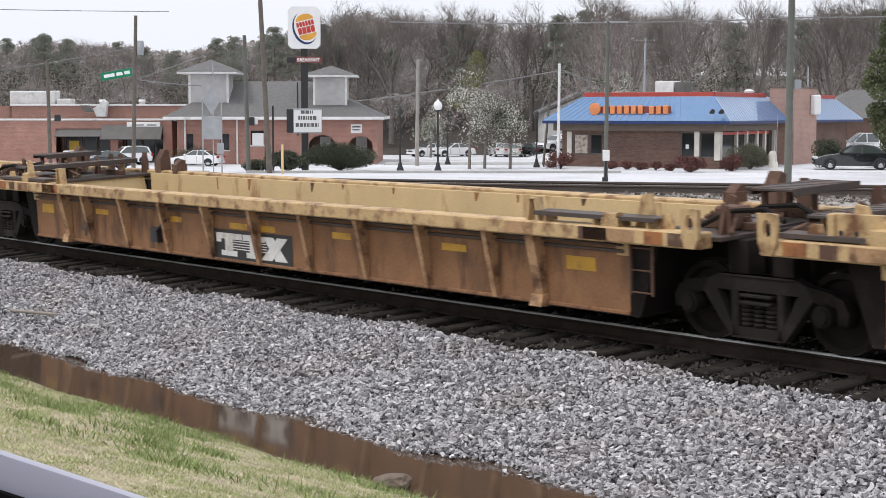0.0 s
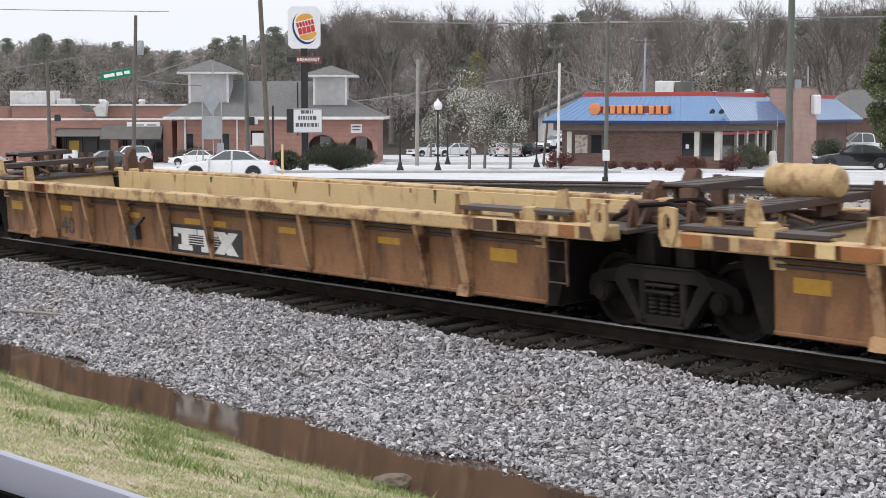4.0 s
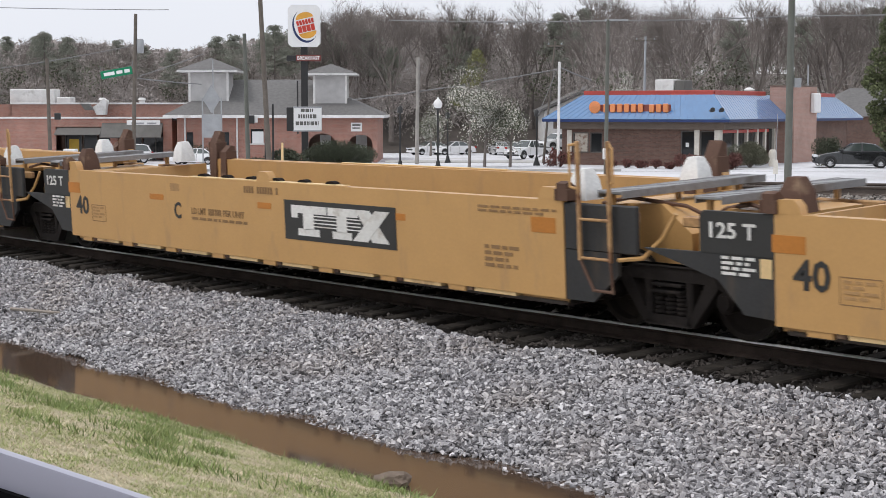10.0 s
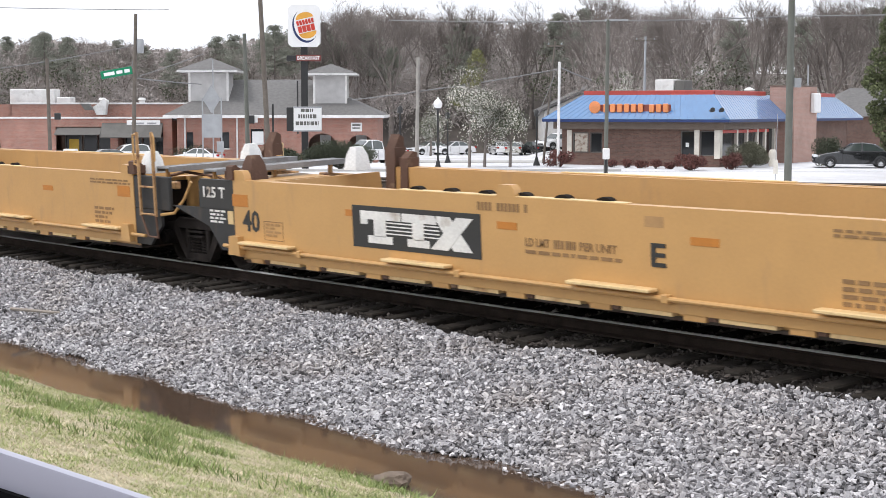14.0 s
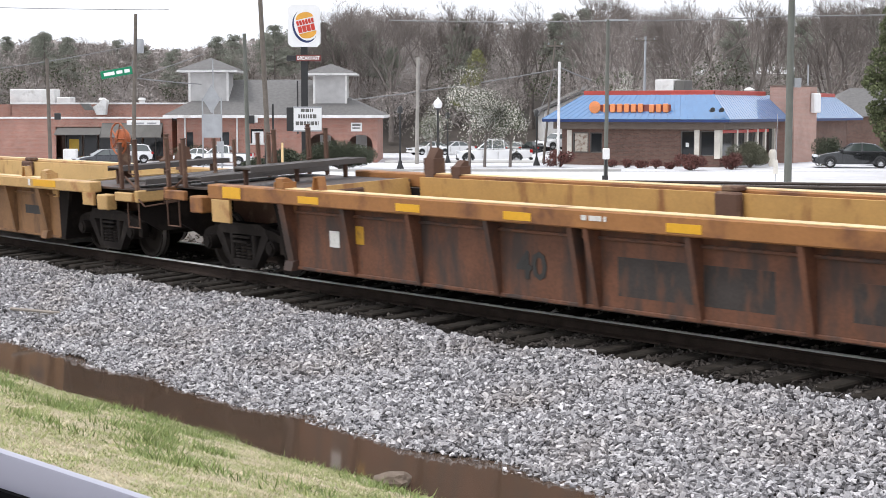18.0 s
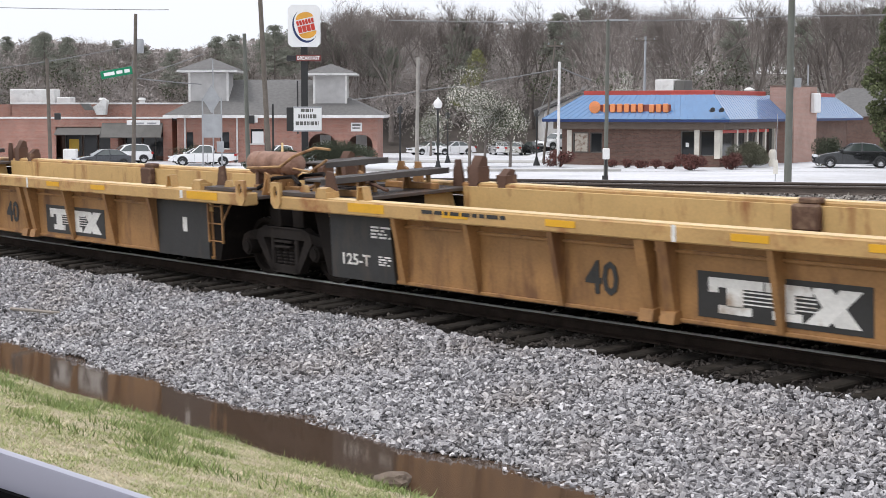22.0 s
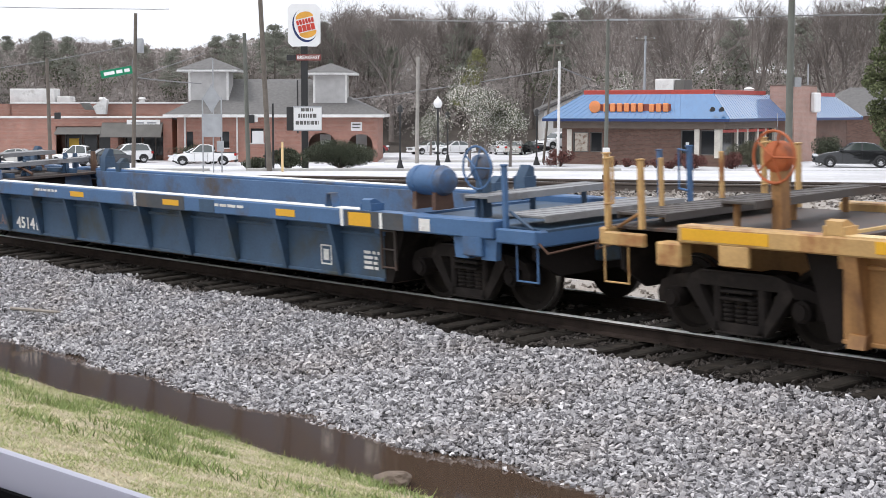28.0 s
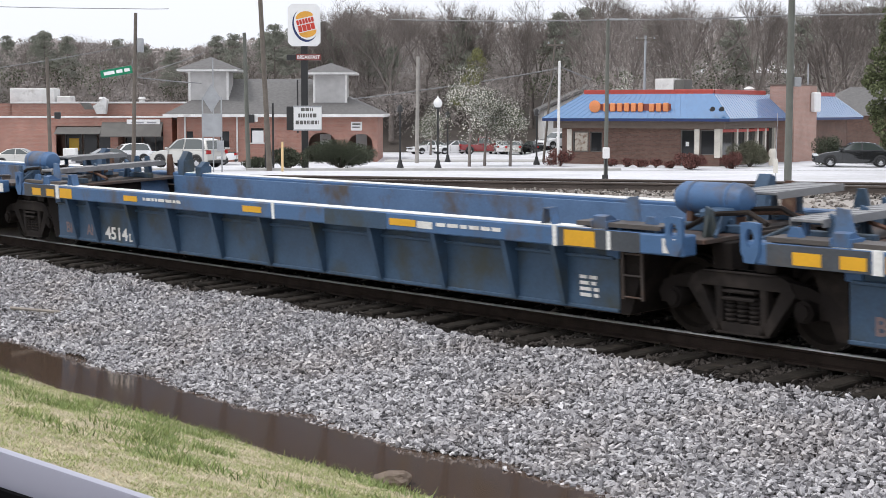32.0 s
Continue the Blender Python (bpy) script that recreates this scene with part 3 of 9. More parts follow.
def end_platform(x, side, top, S, parent, wheel=False):
    """The coupler end of a set: open deck, walkways, posts, stirrups, buffer beam and coupler. x is the truck's centre."""
    k = side                      # +1: coupler ahead (x grows)
    e = x + k * 1.72
    lo, hi = min(x - k * 1.3, e), max(x - k * 1.3, e)
    part("end_deck", Geo().box(lo, hi, -1.25, 1.25, top - 0.13, top - 0.09, 0.006), S.get("end_deck", S["deck"]), parent, "open end deck with worn paint")
    if "long_deck" not in S:
        for y in (-1.46, 1.38):
            part("step_beam", Geo().box(*sorted((x + k * 1.0, e - k * 0.121)), y, y + 0.08, top - 0.29, top - 0.14, 0.015), S["sill"], parent, "short side beam of the end deck")
    else:
        for y in (-1.46, 1.38):
            part("deck_beam", Geo().box(*sorted((x + k * (S.get("reach", 0.55) + 0.002), e)), y, y + 0.08, top - 0.27, top - 0.09, 0.02), S["sill"], parent, "side beam of the end deck")
        for xx in (0.35, 0.85):
            part("deck_bracket", Geo().prism([(x + k * xx - 0.16, top - 0.24), (x + k * xx + 0.16, top - 0.24), (x + k * xx + 0.13, top - 0.5), (x + k * xx - 0.13, top - 0.5)][::-1], "y", -1.44, -1.36), S["sill"], parent)
    part("buffer_beam", Geo().box(min(e - k * 0.12, e), max(e - k * 0.12, e), -1.42, 1.42, top - 0.3, top - 0.1, 0.02), S["sill"], parent, "cross beam at the coupler end")
    part("centre_sill", Geo().box(min(x - k * 1.4, e), max(x - k * 1.4, e), -0.28, 0.28, 0.62, top - 0.13, 0.02), S["end"], parent)
    part("coupler", Geo().box(min(e - k * 0.1, e + k * 0.34), max(e - k * 0.1, e + k * 0.34), -0.1, 0.1, 0.78, 0.96, 0.03).box(min(e + k * 0.22, e + k * 0.46), max(e + k * 0.22, e + k * 0.46), -0.22, 0.2, 0.74, 1.0, 0.05), M["rust_iron"], parent, "rusty knuckle coupler")
    part("uncoupling_rod", Geo().path([(e, -1.4, top - 0.24), (e + k * 0.1, -1.35, top - 0.36), (e + k * 0.12, -0.4, top - 0.30), (e + k * 0.2, -0.1, top - 0.22)], 0.014), M["rust_iron"], parent)
    # Added dark plate where only shade lies behind the coupler.
    part("end_apron", Geo().prism([(-1.28, top - 0.14), (1.28, top - 0.14), (1.28, 0.74), (0.9, 0.5), (-0.9, 0.5), (-1.28, 0.74)][::-1], "x", *sorted((e - k * 0.26, e - k * 0.2))), M["truck_iron"], parent, "added dark plate for the shade behind the coupler")
    part("brake_hose", Geo().path([(e, 0.35, 0.75), (e + k * 0.1, 0.3, 0.55), (e + k * 0.3, 0.2, 0.45), (e + k * 0.42, 0.1, 0.5)], 0.026), M["black"], parent)
    part("stirrup", Geo().path([(e - k * 0.05, -1.38, top - 0.28), (e - k * 0.05, -1.38, top - 0.72), (e - k * 0.42, -1.38, top - 0.72), (e - k * 0.42, -1.38, top - 0.28)], 0.012), S.get("post", S["sill"]), parent, "hanging stirrup step")
    platform(min(x + k * 0.9, e - k * 0.1), max(x + k * 0.9, e - k * 0.1), -1.2, 1.25, top + 0.06, S.get("grate", M["grate"]), parent, False)
    platform(min(x - k * 0.15, x + k * 0.3), max(x - k * 0.15, x + k * 0.3), -0.95, 1.25, top + 0.22, S.get("grate", M["grate"]), parent, True, S["end"])
    for y in (-1.36, 1.36):
        if "long_deck" not in S or y > 0:
            grab_post(e - k * 0.1, y, top - 0.1, top + 0.72, S.get("post", S["sill"]), parent, -k * 0.14)
        grab_post(e - k * 0.62, y, top - 0.1, top + 0.66, S.get("post", S["sill"]), parent)
    part("brace", Geo().path([(e - k * 0.6, -1.3, top + 0.1), (e - k * 0.2, -1.3, top - 0.1)], 0.02), S["end"], parent)
    if "box" not in S:
        part("sill_box", Geo().box(*sorted((x + k * 0.42, x + k * 0.78)), -1.5, -1.3, top - 0.46, top - 0.2, 0.02), S["sill"], parent, "box bracket under the sill")
    for y in (-0.5, 0.55) if "long_deck" not in S else ():
        part("post", Geo().box(e - k * 0.12 - 0.025, e - k * 0.12 + 0.025, y - 0.025, y + 0.025, top - 0.1, top + 0.62, 0.006), S.get("post", S["sill"]), parent)
    if wheel:
        brake_wheel(x - k * 0.2, -0.68, top + S.get("wheel_z", 0.68), 0.28, S["brake"], parent)
        part("brake_stand", Geo().box(x - k * 0.2 - 0.07, x - k * 0.2 + 0.07, -0.66, -0.5, top - 0.1, top + 0.62, 0.01), S["end"], parent)


def ribbed_unit(L, S, z, front, rear, marks, ribs, name_group, label, inside=True):
    """A low well car unit: x from 0 at its front truck to -L at its rear truck, near side at -y."""
    zb, zt, zs = z              # panel foot, sill top, sill foot
    u = thing("well_car_unit", label, "freight car", group=name_group)
    f_sill, f_well = S.get("front", (-0.3, -1.6)) if front == "art" else (S.get("ahead", S.get("reach", 0.55)), -1.45)
    r_sill, r_well = (-L + 0.4, -L + S.get("rear", 1.5)) if rear == "art" else (-L - S.get("behind", S.get("reach", 0.55)), -L + S.get("end_well", 1.45))
    for s in (-1, 1):
        a, b = sorted((s * 1.5, s * 1.28))
        sill = part("side_sill", Geo().box(r_sill, f_sill, a, b, zs, zt, 0.018), S["sill"], u, "worn boxed top sill")
        if S.get("edge"):
            # Pale strip paints the highlight along the sill's upper edge.
            part("edge_strip", Geo().box(r_well, f_well, a + 0.02, b - 0.02, zt, zt + 0.012, 0.003), S["edge"], sill, "pale highlight strip along the sill's top edge")
        a, b = sorted((s * 1.26, s * 1.20))
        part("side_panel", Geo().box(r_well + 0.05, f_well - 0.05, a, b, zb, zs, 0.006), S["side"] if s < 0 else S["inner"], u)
        wide = lambda x: 0.075 if x in S.get("wide", ()) else 0.04
        if s < 0:
            for x in ribs:
                w = wide(x)
                r = Geo().prism([(-1.26, zb + 0.04), (-1.31, zb), (-1.47, zs - 0.002), (-1.26, zs - 0.002)][::-1], "x", x - w, x + w)
                if w > 0.05:
                    r.prism([(-1.26, zb - 0.03), (-1.40, zb - 0.03), (-1.36, zb + 0.10), (-1.26, zb + 0.12)][::-1], "x", x - w - 0.03, x + w + 0.03)
                part("rib", r, S["rib"], u)
            # On the pale set these ledges are dark to paint the sill's shadow stripe.
            part("stiffener", Geo().box(r_well + 0.1, f_well - 0.1, -1.30, -1.26, zs - 0.14, zs - 0.10, 0.006), S.get("under", S["rib"]), u)
            if not S.get("edge"):
                part("stiffener", Geo().box(r_well + 0.1, f_well - 0.1, -1.34, -1.26, zs - 0.06, zs - 0.035, 0.005), S["under"], u, "ledge under the sill, painted dark for the sill's shadow")
            part("bottom_rail", Geo().box(r_well + 0.05, f_well - 0.05, -1.285, -1.22, zb - 0.015, zb + 0.03, 0.008), S["side"], u)
        else:
            for x in ribs[::2]:
                part("rib", Geo().prism([(1.26, zb + 0.04), (1.31, zb), (1.47, zs - 0.002), (1.26, zs - 0.002)], "x", x - 0.04, x + 0.04), S["rib"], u)
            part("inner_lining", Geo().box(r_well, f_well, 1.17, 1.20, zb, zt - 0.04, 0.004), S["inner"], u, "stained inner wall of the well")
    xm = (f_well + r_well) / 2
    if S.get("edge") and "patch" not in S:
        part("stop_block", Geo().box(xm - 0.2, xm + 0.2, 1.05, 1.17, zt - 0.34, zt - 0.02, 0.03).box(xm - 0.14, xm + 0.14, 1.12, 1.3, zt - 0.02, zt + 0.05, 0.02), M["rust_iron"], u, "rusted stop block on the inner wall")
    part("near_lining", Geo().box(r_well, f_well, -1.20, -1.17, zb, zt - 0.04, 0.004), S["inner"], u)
    part("well_floor", Geo().box(r_well, f_well, -1.17, 1.17, zb - 0.05, zb, 0.006), S["deck"], u, "dark floor of the empty well")
    for i in range(4):
        x = r_well + (f_well - r_well) * (i + 0.5) / 4
        part("cross_member", Geo().box(x - 0.12, x + 0.12, -1.17, 1.17, zb, zb + 0.08, 0.02), S["deck"], u)
    for x, k in ((f_well, 1), (r_well, -1)):
        part("bulkhead", Geo().prism([(x, zb), (x + k * 0.04, zb), (x + k * 0.34, zt - 0.06), (x + k * 0.28, zt - 0.06)][:: k], "y", -1.17, 1.17), S["inner"], u, "sloped end wall of the well")
        # Black sheet and gussets put the shade at the well's end into colour.
        part("end_sheet", Geo().prism([(x + k * 0.045, zb - 0.02), (x + k * 0.10, zb - 0.02), (x + k * 0.40, zs), (x + k * 0.345, zs)][:: k], "y", -1.2, 1.2), M["truck_iron"], u, "black outer end sheet standing for the shade there")
        for y in (-1.26, 1.2):
            part("end_gusset", Geo().prism([(x - k * 0.04, zb - 0.02), (x + k * 0.11, zb - 0.02), (x + k * 0.41, zs - 0.004), (x - k * 0.04, zs - 0.004)][:: k], "y", y, y + 0.06), M["truck_iron"], u, "black end gusset standing for the shade there")
        for y, inn in ((-1.38, 1), (1.38, -1)):
            guide(x - k * 0.12, y, zt, 0.40 if y > 0 else 0.16, S.get("guide", M["rust_iron"]) if y > 0 else S["sill"], u, 0.2, inn)
        guide(x - k * 0.75, 1.38, zt, 0.22, S.get("guide", M["rust_iron"]), u, 0.16, -1)
        bracket(x - k * S.get("latch", 1.0), -1.40, zt, S["sill"], u, 0.22, S.get("latch_h", 0.2))
    for kind, x, side in ((front, 0, 1), (rear, -L, -1)):
        if kind == "art":
            end_gear(x, side, zt, S, u, side < 0)
            lug_plate((f_sill if side > 0 else r_sill) - side * 0.12, zs + 0.01, zt + S.get("lug", 0.19), S["sill"], u)
            a, b, lift = S.get("shelf", {}).get(side, (0.45, 1.5, 0.03))
            shelf = part("shelf", Geo().box(*sorted((x - side * a, x - side * b)), -1.47, -1.2, zt + lift, zt + lift + 0.03, 0.006).box(*sorted((x - side * a, x - side * b)), -1.475, -1.465, zt + lift - 0.02, zt + lift + 0.03, 0.003), M["deck_dark"] if S is not BLUE else M["grate_dark"], u, "thin steel shelf on the sill")
            for f in (0.08, 0.5, 0.92):
                xx = x - side * (a + (b - a) * f)
                part("shelf_bracket", Geo().box(xx - 0.02, xx + 0.02, -1.44, -1.24, zt, zt + lift, 0.003), S["sill"], shelf)
        else:
            end_platform(x, side, zt, S, u, kind == "brake")
    return u


def marks_on(u, marks, S, z):
    """Painted marks: kind, x range, z range on the panel (-1.26) or the sill (-1.5)."""
    covers = [(m[1], m[2]) for m in marks if m[0] == "dark" and m[4] - m[3] > 0.8]
    pale = M["dim_white"] if S is DIRTY else M["white"]
    for kind, x0, x1, z0, z1 in marks:
        y = -1.314 if any(a - 0.01 <= x0 and x1 <= b + 0.01 for a, b in covers) else -1.262
        if kind == "logo":
            logo_plate(x0, x1, z0, z1, -1.262, u)
        elif kind == "tape":
            part("reflector_tape", Geo().box(x0, x1, -1.506, -1.5, z0, z1, 0.001), M["reflect"], u, "bright yellow reflective tape")
        elif kind == "oldtape":
            part("reflector_tape", Geo().box(x0, x1, y - 0.004, y + 0.002, z0, z1, 0.001), M["reflect_dull"], u, "faded yellow reflective tape")
        elif kind == "dark":
            lean = 0.09 if z1 - z0 > 0.8 else 0.0
            a, b = (x0 - lean, x1) if x0 > -8 else (x0, x1 - lean)
            part("dark_panel", Geo().prism([(x0, z0), (x1, z0), (b, z1), (a, z1)], "y", y, -1.258), M["dark_panel"], u, "dusty black painted side panel")
        elif kind == "soot":
            part("dark_panel", Geo().box(x0, x1, y, -1.258, z0, z1, 0.001), M["soot_panel"], u, "faded black panel under red-brown grime")
        elif kind == "white":
            part("paper_tag", Geo().box(x0, x1, -1.506, -1.5, z0, z1, 0.001), M["white"], u, "small white sticker")
        elif kind == "wtag":
            part("paper_tag", Geo().box(x0, x1, y - 0.008, y, z0, z1, 0.001), M["white"], u, "small white sticker")
        elif kind == "stripe":
            part("sill_stripe", Geo().box(x0, x1, -1.507, -1.5, z0, z1, 0.001), M["strip_white"], u, "white painted stripe")
        elif kind == "bars":
            bars(text_block(x0, x1, z0, z1, 4 if z1 - z0 > 0.12 else 1, random.Random(int(abs(x0) * 100))), y - 0.006, pale, u)
        elif kind == "sillbars":
            bars(text_block(x0, x1, z0, z1, 1, random.Random(int(abs(x0) * 100))), -1.504, M["white"] if S is not AMBER else M["dark_panel"], u)
        elif kind == "box":
            g = Geo()
            t = 0.02
            for a, b, c, d in ((x0, x1, z0, z0 + t), (x0, x1, z1 - t, z1), (x0, x0 + t, z0, z1), (x1 - t, x1, z0, z1), ((x0 + x1) / 2 - t / 2, (x0 + x1) / 2 + t / 2, z0, z1), ((x0 + x1) / 2, x1, (z0 + z1) / 2, (z0 + z1) / 2 + t)):
                g.box(a, b, y - 0.008, y, c, d, 0.001)
            part("stencil_frame", g, pale, u)
        elif kind == "grime":
            part("paint_patch", Geo().box(x0, x1, -1.503, -1.5, z0, z1, 0.001), M["sill_grime"], u, "dark grimy stretch of the sill")
        elif kind == "patch":
            part("paint_patch", Geo().box(x0, x1, -1.505, -1.5, z0, z1, 0.001), S["patch"], u, "repainted patch on the sill")
        elif kind.startswith("w:"):
            writing(kind[2:], x0, x1, z0, z1, y - 0.006, pale, u)
        elif kind.startswith("k:"):
            writing(kind[2:], x0, x1, z0, z1, y - 0.006, M["worn_black"] if S is DIRTY else M["black"], u)


# under: dark tone that stands for the shadow below the sill
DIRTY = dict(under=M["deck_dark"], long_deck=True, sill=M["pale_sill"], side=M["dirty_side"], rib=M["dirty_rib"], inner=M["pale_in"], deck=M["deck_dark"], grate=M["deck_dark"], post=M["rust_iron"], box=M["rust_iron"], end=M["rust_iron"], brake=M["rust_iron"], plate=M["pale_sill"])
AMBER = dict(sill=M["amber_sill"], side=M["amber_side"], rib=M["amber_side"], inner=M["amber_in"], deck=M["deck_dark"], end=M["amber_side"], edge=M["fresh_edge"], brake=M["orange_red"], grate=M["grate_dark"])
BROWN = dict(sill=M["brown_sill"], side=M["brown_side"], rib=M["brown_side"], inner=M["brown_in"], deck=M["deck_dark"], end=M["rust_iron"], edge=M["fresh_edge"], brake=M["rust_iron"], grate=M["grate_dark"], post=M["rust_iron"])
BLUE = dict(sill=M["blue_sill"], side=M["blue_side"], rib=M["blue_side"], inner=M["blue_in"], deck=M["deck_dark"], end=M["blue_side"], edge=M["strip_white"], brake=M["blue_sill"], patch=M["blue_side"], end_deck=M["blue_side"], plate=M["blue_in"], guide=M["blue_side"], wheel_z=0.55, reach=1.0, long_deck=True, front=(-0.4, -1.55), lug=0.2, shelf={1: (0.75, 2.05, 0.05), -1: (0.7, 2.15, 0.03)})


# -- pale, grimy set of long wells --
DZ = (0.26, 1.27, 1.09)


def dirty_ribs(L):
    if L < 17:
        return [-2.49 - 1.343 * k for k in range(9)]
    return [-3.1] + [-3.93 + (7.87 - L) * k / 8 for k in range(9)] + [3.1 - L]


def dirty_unit(s0, s1, front, rear, extra, label):
    L = s0 - s1
    S = dict(DIRTY, wide=(-3.1, 3.1 - L), front=(-0.4, -1.61), rear=1.7, lug=0.26, latch=1.42, latch_h=0.27, shelf={1: (1.05, 3.0, 0.09), -1: (0.62, 2.6, 0.035)})
    ribs = dirty_ribs(L)
    if L < 17:
        S["wide"] = (ribs[4],)
    u = ribbed_unit(L, S, DZ, front, rear, (), ribs, "pale articulated set", label)
    marks = [("oldtape", -2.68, -2.19, 0.70, 0.86), ("oldtape", -L + 2.0, -L + 2.47, 0.70, 0.86), ("oldtape", -4.98, -4.5, 0.77, 0.86), ("oldtape", -7.4, -6.95, 0.77, 0.86), ("oldtape", -9.35, -8.85, 0.76, 0.85),
             ("oldtape", -10.1, -9.6, 0.76, 0.85), ("oldtape", -12.02, -11.54, 0.77, 0.86)]
    if L > 17:
        marks.append(("oldtape", -14.45, -14.0, 0.77, 0.86))
    marks_on(u, marks + extra, DIRTY, DZ)
    ladder(-1.57, -1.24, -1.33, 0.5, 1.06, 3, M["rust_iron"], u)
    for k in range(6):
        r = random.Random(int(s0 * 7) + k)
        x = r.uniform(-3.6, -2) if k % 2 else r.uniform(-L + 2, -L + 3.6)
        part("paint_patch", Geo().box(x, x + r.uniform(0.2, 0.7), -1.504, -1.49, DZ[2] + 0.02, DZ[1] - 0.02, 0.003), (M["bare_orange"], M["rust_iron"], M["fresh_edge"], M["dirty_rib"])[k % 4], u, "flaked or repainted patch on the sill")
    for x, w, k in ((-1.85, 0.5, 0), (-1.2, 0.28, 1), (-0.85, 0.22, 2), (-L + 0.7, 0.3, 1), (-L + 1.15, 0.22, 2), (-L + 1.5, 0.42, 0)):
        part("paint_patch", Geo().box(x, x + w, -1.504, -1.49, DZ[2] + 0.02, DZ[1] - 0.02, 0.003), (M["dirty_rib"], M["bare_orange"], M["rust_iron"])[k], u, "rusty worn stretch of the end sill")
    r = random.Random(int(-s0) + 5)
    for k in range(11):
        x, h = r.uniform(-L + 1.8, -1.9), r.uniform(0.06, 0.22)
        part("rust_drip", Geo().prism([(x, DZ[1] - 0.05), (x + r.uniform(0.03, 0.11), DZ[1] - 0.05), (x + 0.035, DZ[1] - 0.06 - h), (x + 0.01, DZ[1] - 0.05 - h)][::-1], "y", 1.164, 1.169), M["bare_orange"] if k % 3 else M["rust_iron"], u, "rust that has run down from the top edge")
    moving.append((u, s0))
    return u


M["dark_red"] = mat("dull_red_casting", (0.24, 0.06, 0.045), 0.6, stain=RUST, amount=0.5)
M["bare_orange"] = mat("orange_flaked_primer", (0.36, 0.145, 0.05), 0.75, stain=(0.16, 0.065, 0.03), amount=0.5, stain_scale=2)
PALE = "grimy pale yellow well car unit with rusty ribbed sides, empty"


def crank(u, x):
    part("hand_crank", Geo().rod((x + 0.05, -1.34, 0.6), (x + 0.42, -1.36, 0.8), 0.025).prism([(x - 0.1, 0.42), (x + 0.12, 0.42), (x + 0.1, 0.66), (x - 0.12, 0.66)], "y", -1.36, -1.27), M["dark_panel"], u)


a0 = dirty_unit(7.7, -10.8, "art", "art", [("logo", -10.6, -8.35, 0.28, 0.74)], PALE)
a1 = dirty_unit(-10.8, -29.35, "art", "art", [("logo", -10.65, -8.41, 0.28, 0.74), ("k:48", -15.04, -14.6, 0.36, 0.66)], PALE)
crank(a1, -12.3)
a2 = dirty_unit(-29.35, -47.8, "art", "art", [("logo", -10.57, -8.33, 0.28, 0.74), ("k:48", -14.33, -13.8, 0.36, 0.66)], PALE)
a3 = dirty_unit(-47.8, -66.3, "art", "art", [("logo", -10.6, -8.4, 0.28, 0.74), ("k:48", -14.46, -13.95, 0.36, 0.66)], PALE)
crank(a3, -11.65)
air_tank(-18.2, -17.2, 0.55, DZ[1] + 0.38, 0.2, M["pale_sill"], a2)
a4 = dirty_unit(-66.3, -81.85, "art", "end", [("box", -7.49, -6.96, 0.44, 0.74), ("w:62500", -13.17, -12.21, 0.40, 0.58), ("bars", -14.15, -13.3, 0.45, 0.55)], "grimy pale yellow end well car unit with coupler platform")
air_tank(-14.65, -13.65, 0.4, DZ[1] + 0.4, 0.22, M["pale_sill"], a4)
brake_wheel(-15.2, 0.5, 1.9, 0.28, M["pale_sill"], a4)
part("brake_stand", Geo().box(-15.28, -15.12, 0.6, 0.78, DZ[1] - 0.1, 1.95, 0.02), M["rust_iron"], a4)


def hole_plate(u, x0, x1, z0, z1):
    """A pale upright plate on the sill with a row of dark bolt holes."""
    p = part("bearing_plate", Geo().prism([(x0, z0), (x1, z0), (x1, z1 - 0.09), (x1 - 0.16, z1 - 0.05), (x1 - 0.17, z1), (x0, z1)], "y", -1.40, -1.30).box(x0, x0 + 0.08, -1.44, -1.40, z0, z1, 0.01), M["pale_sill"], u, "pale upright plate with a row of bolt holes")
    for k in range(4):
        x = x0 + 0.14 + (x1 - x0 - 0.26) * k / 3
        part("bolt_hole", Geo().rod((x, -1.404, z0 + 0.1), (x, -1.398, z0 + 0.1), 0.028, 10), M["black"], p)


hole_plate(a4, -14.87, -14.19, DZ[1] - 0.005, 1.58)
hole_plate(a0, -17.3, -16.5, DZ[1] - 0.005, 1.55)
lug_plate(-15.85, DZ[2] + 0.01, DZ[1] + 0.26, M["pale_sill"], a4)


# -- clean smooth-sided set --
SMOOTH = dict(sill=M["fresh"], side=M["fresh"], rib=M["fresh"], inner=M["fresh"], deck=M["deck_dark"], end=M["fresh"], brake=M["orange_red"])


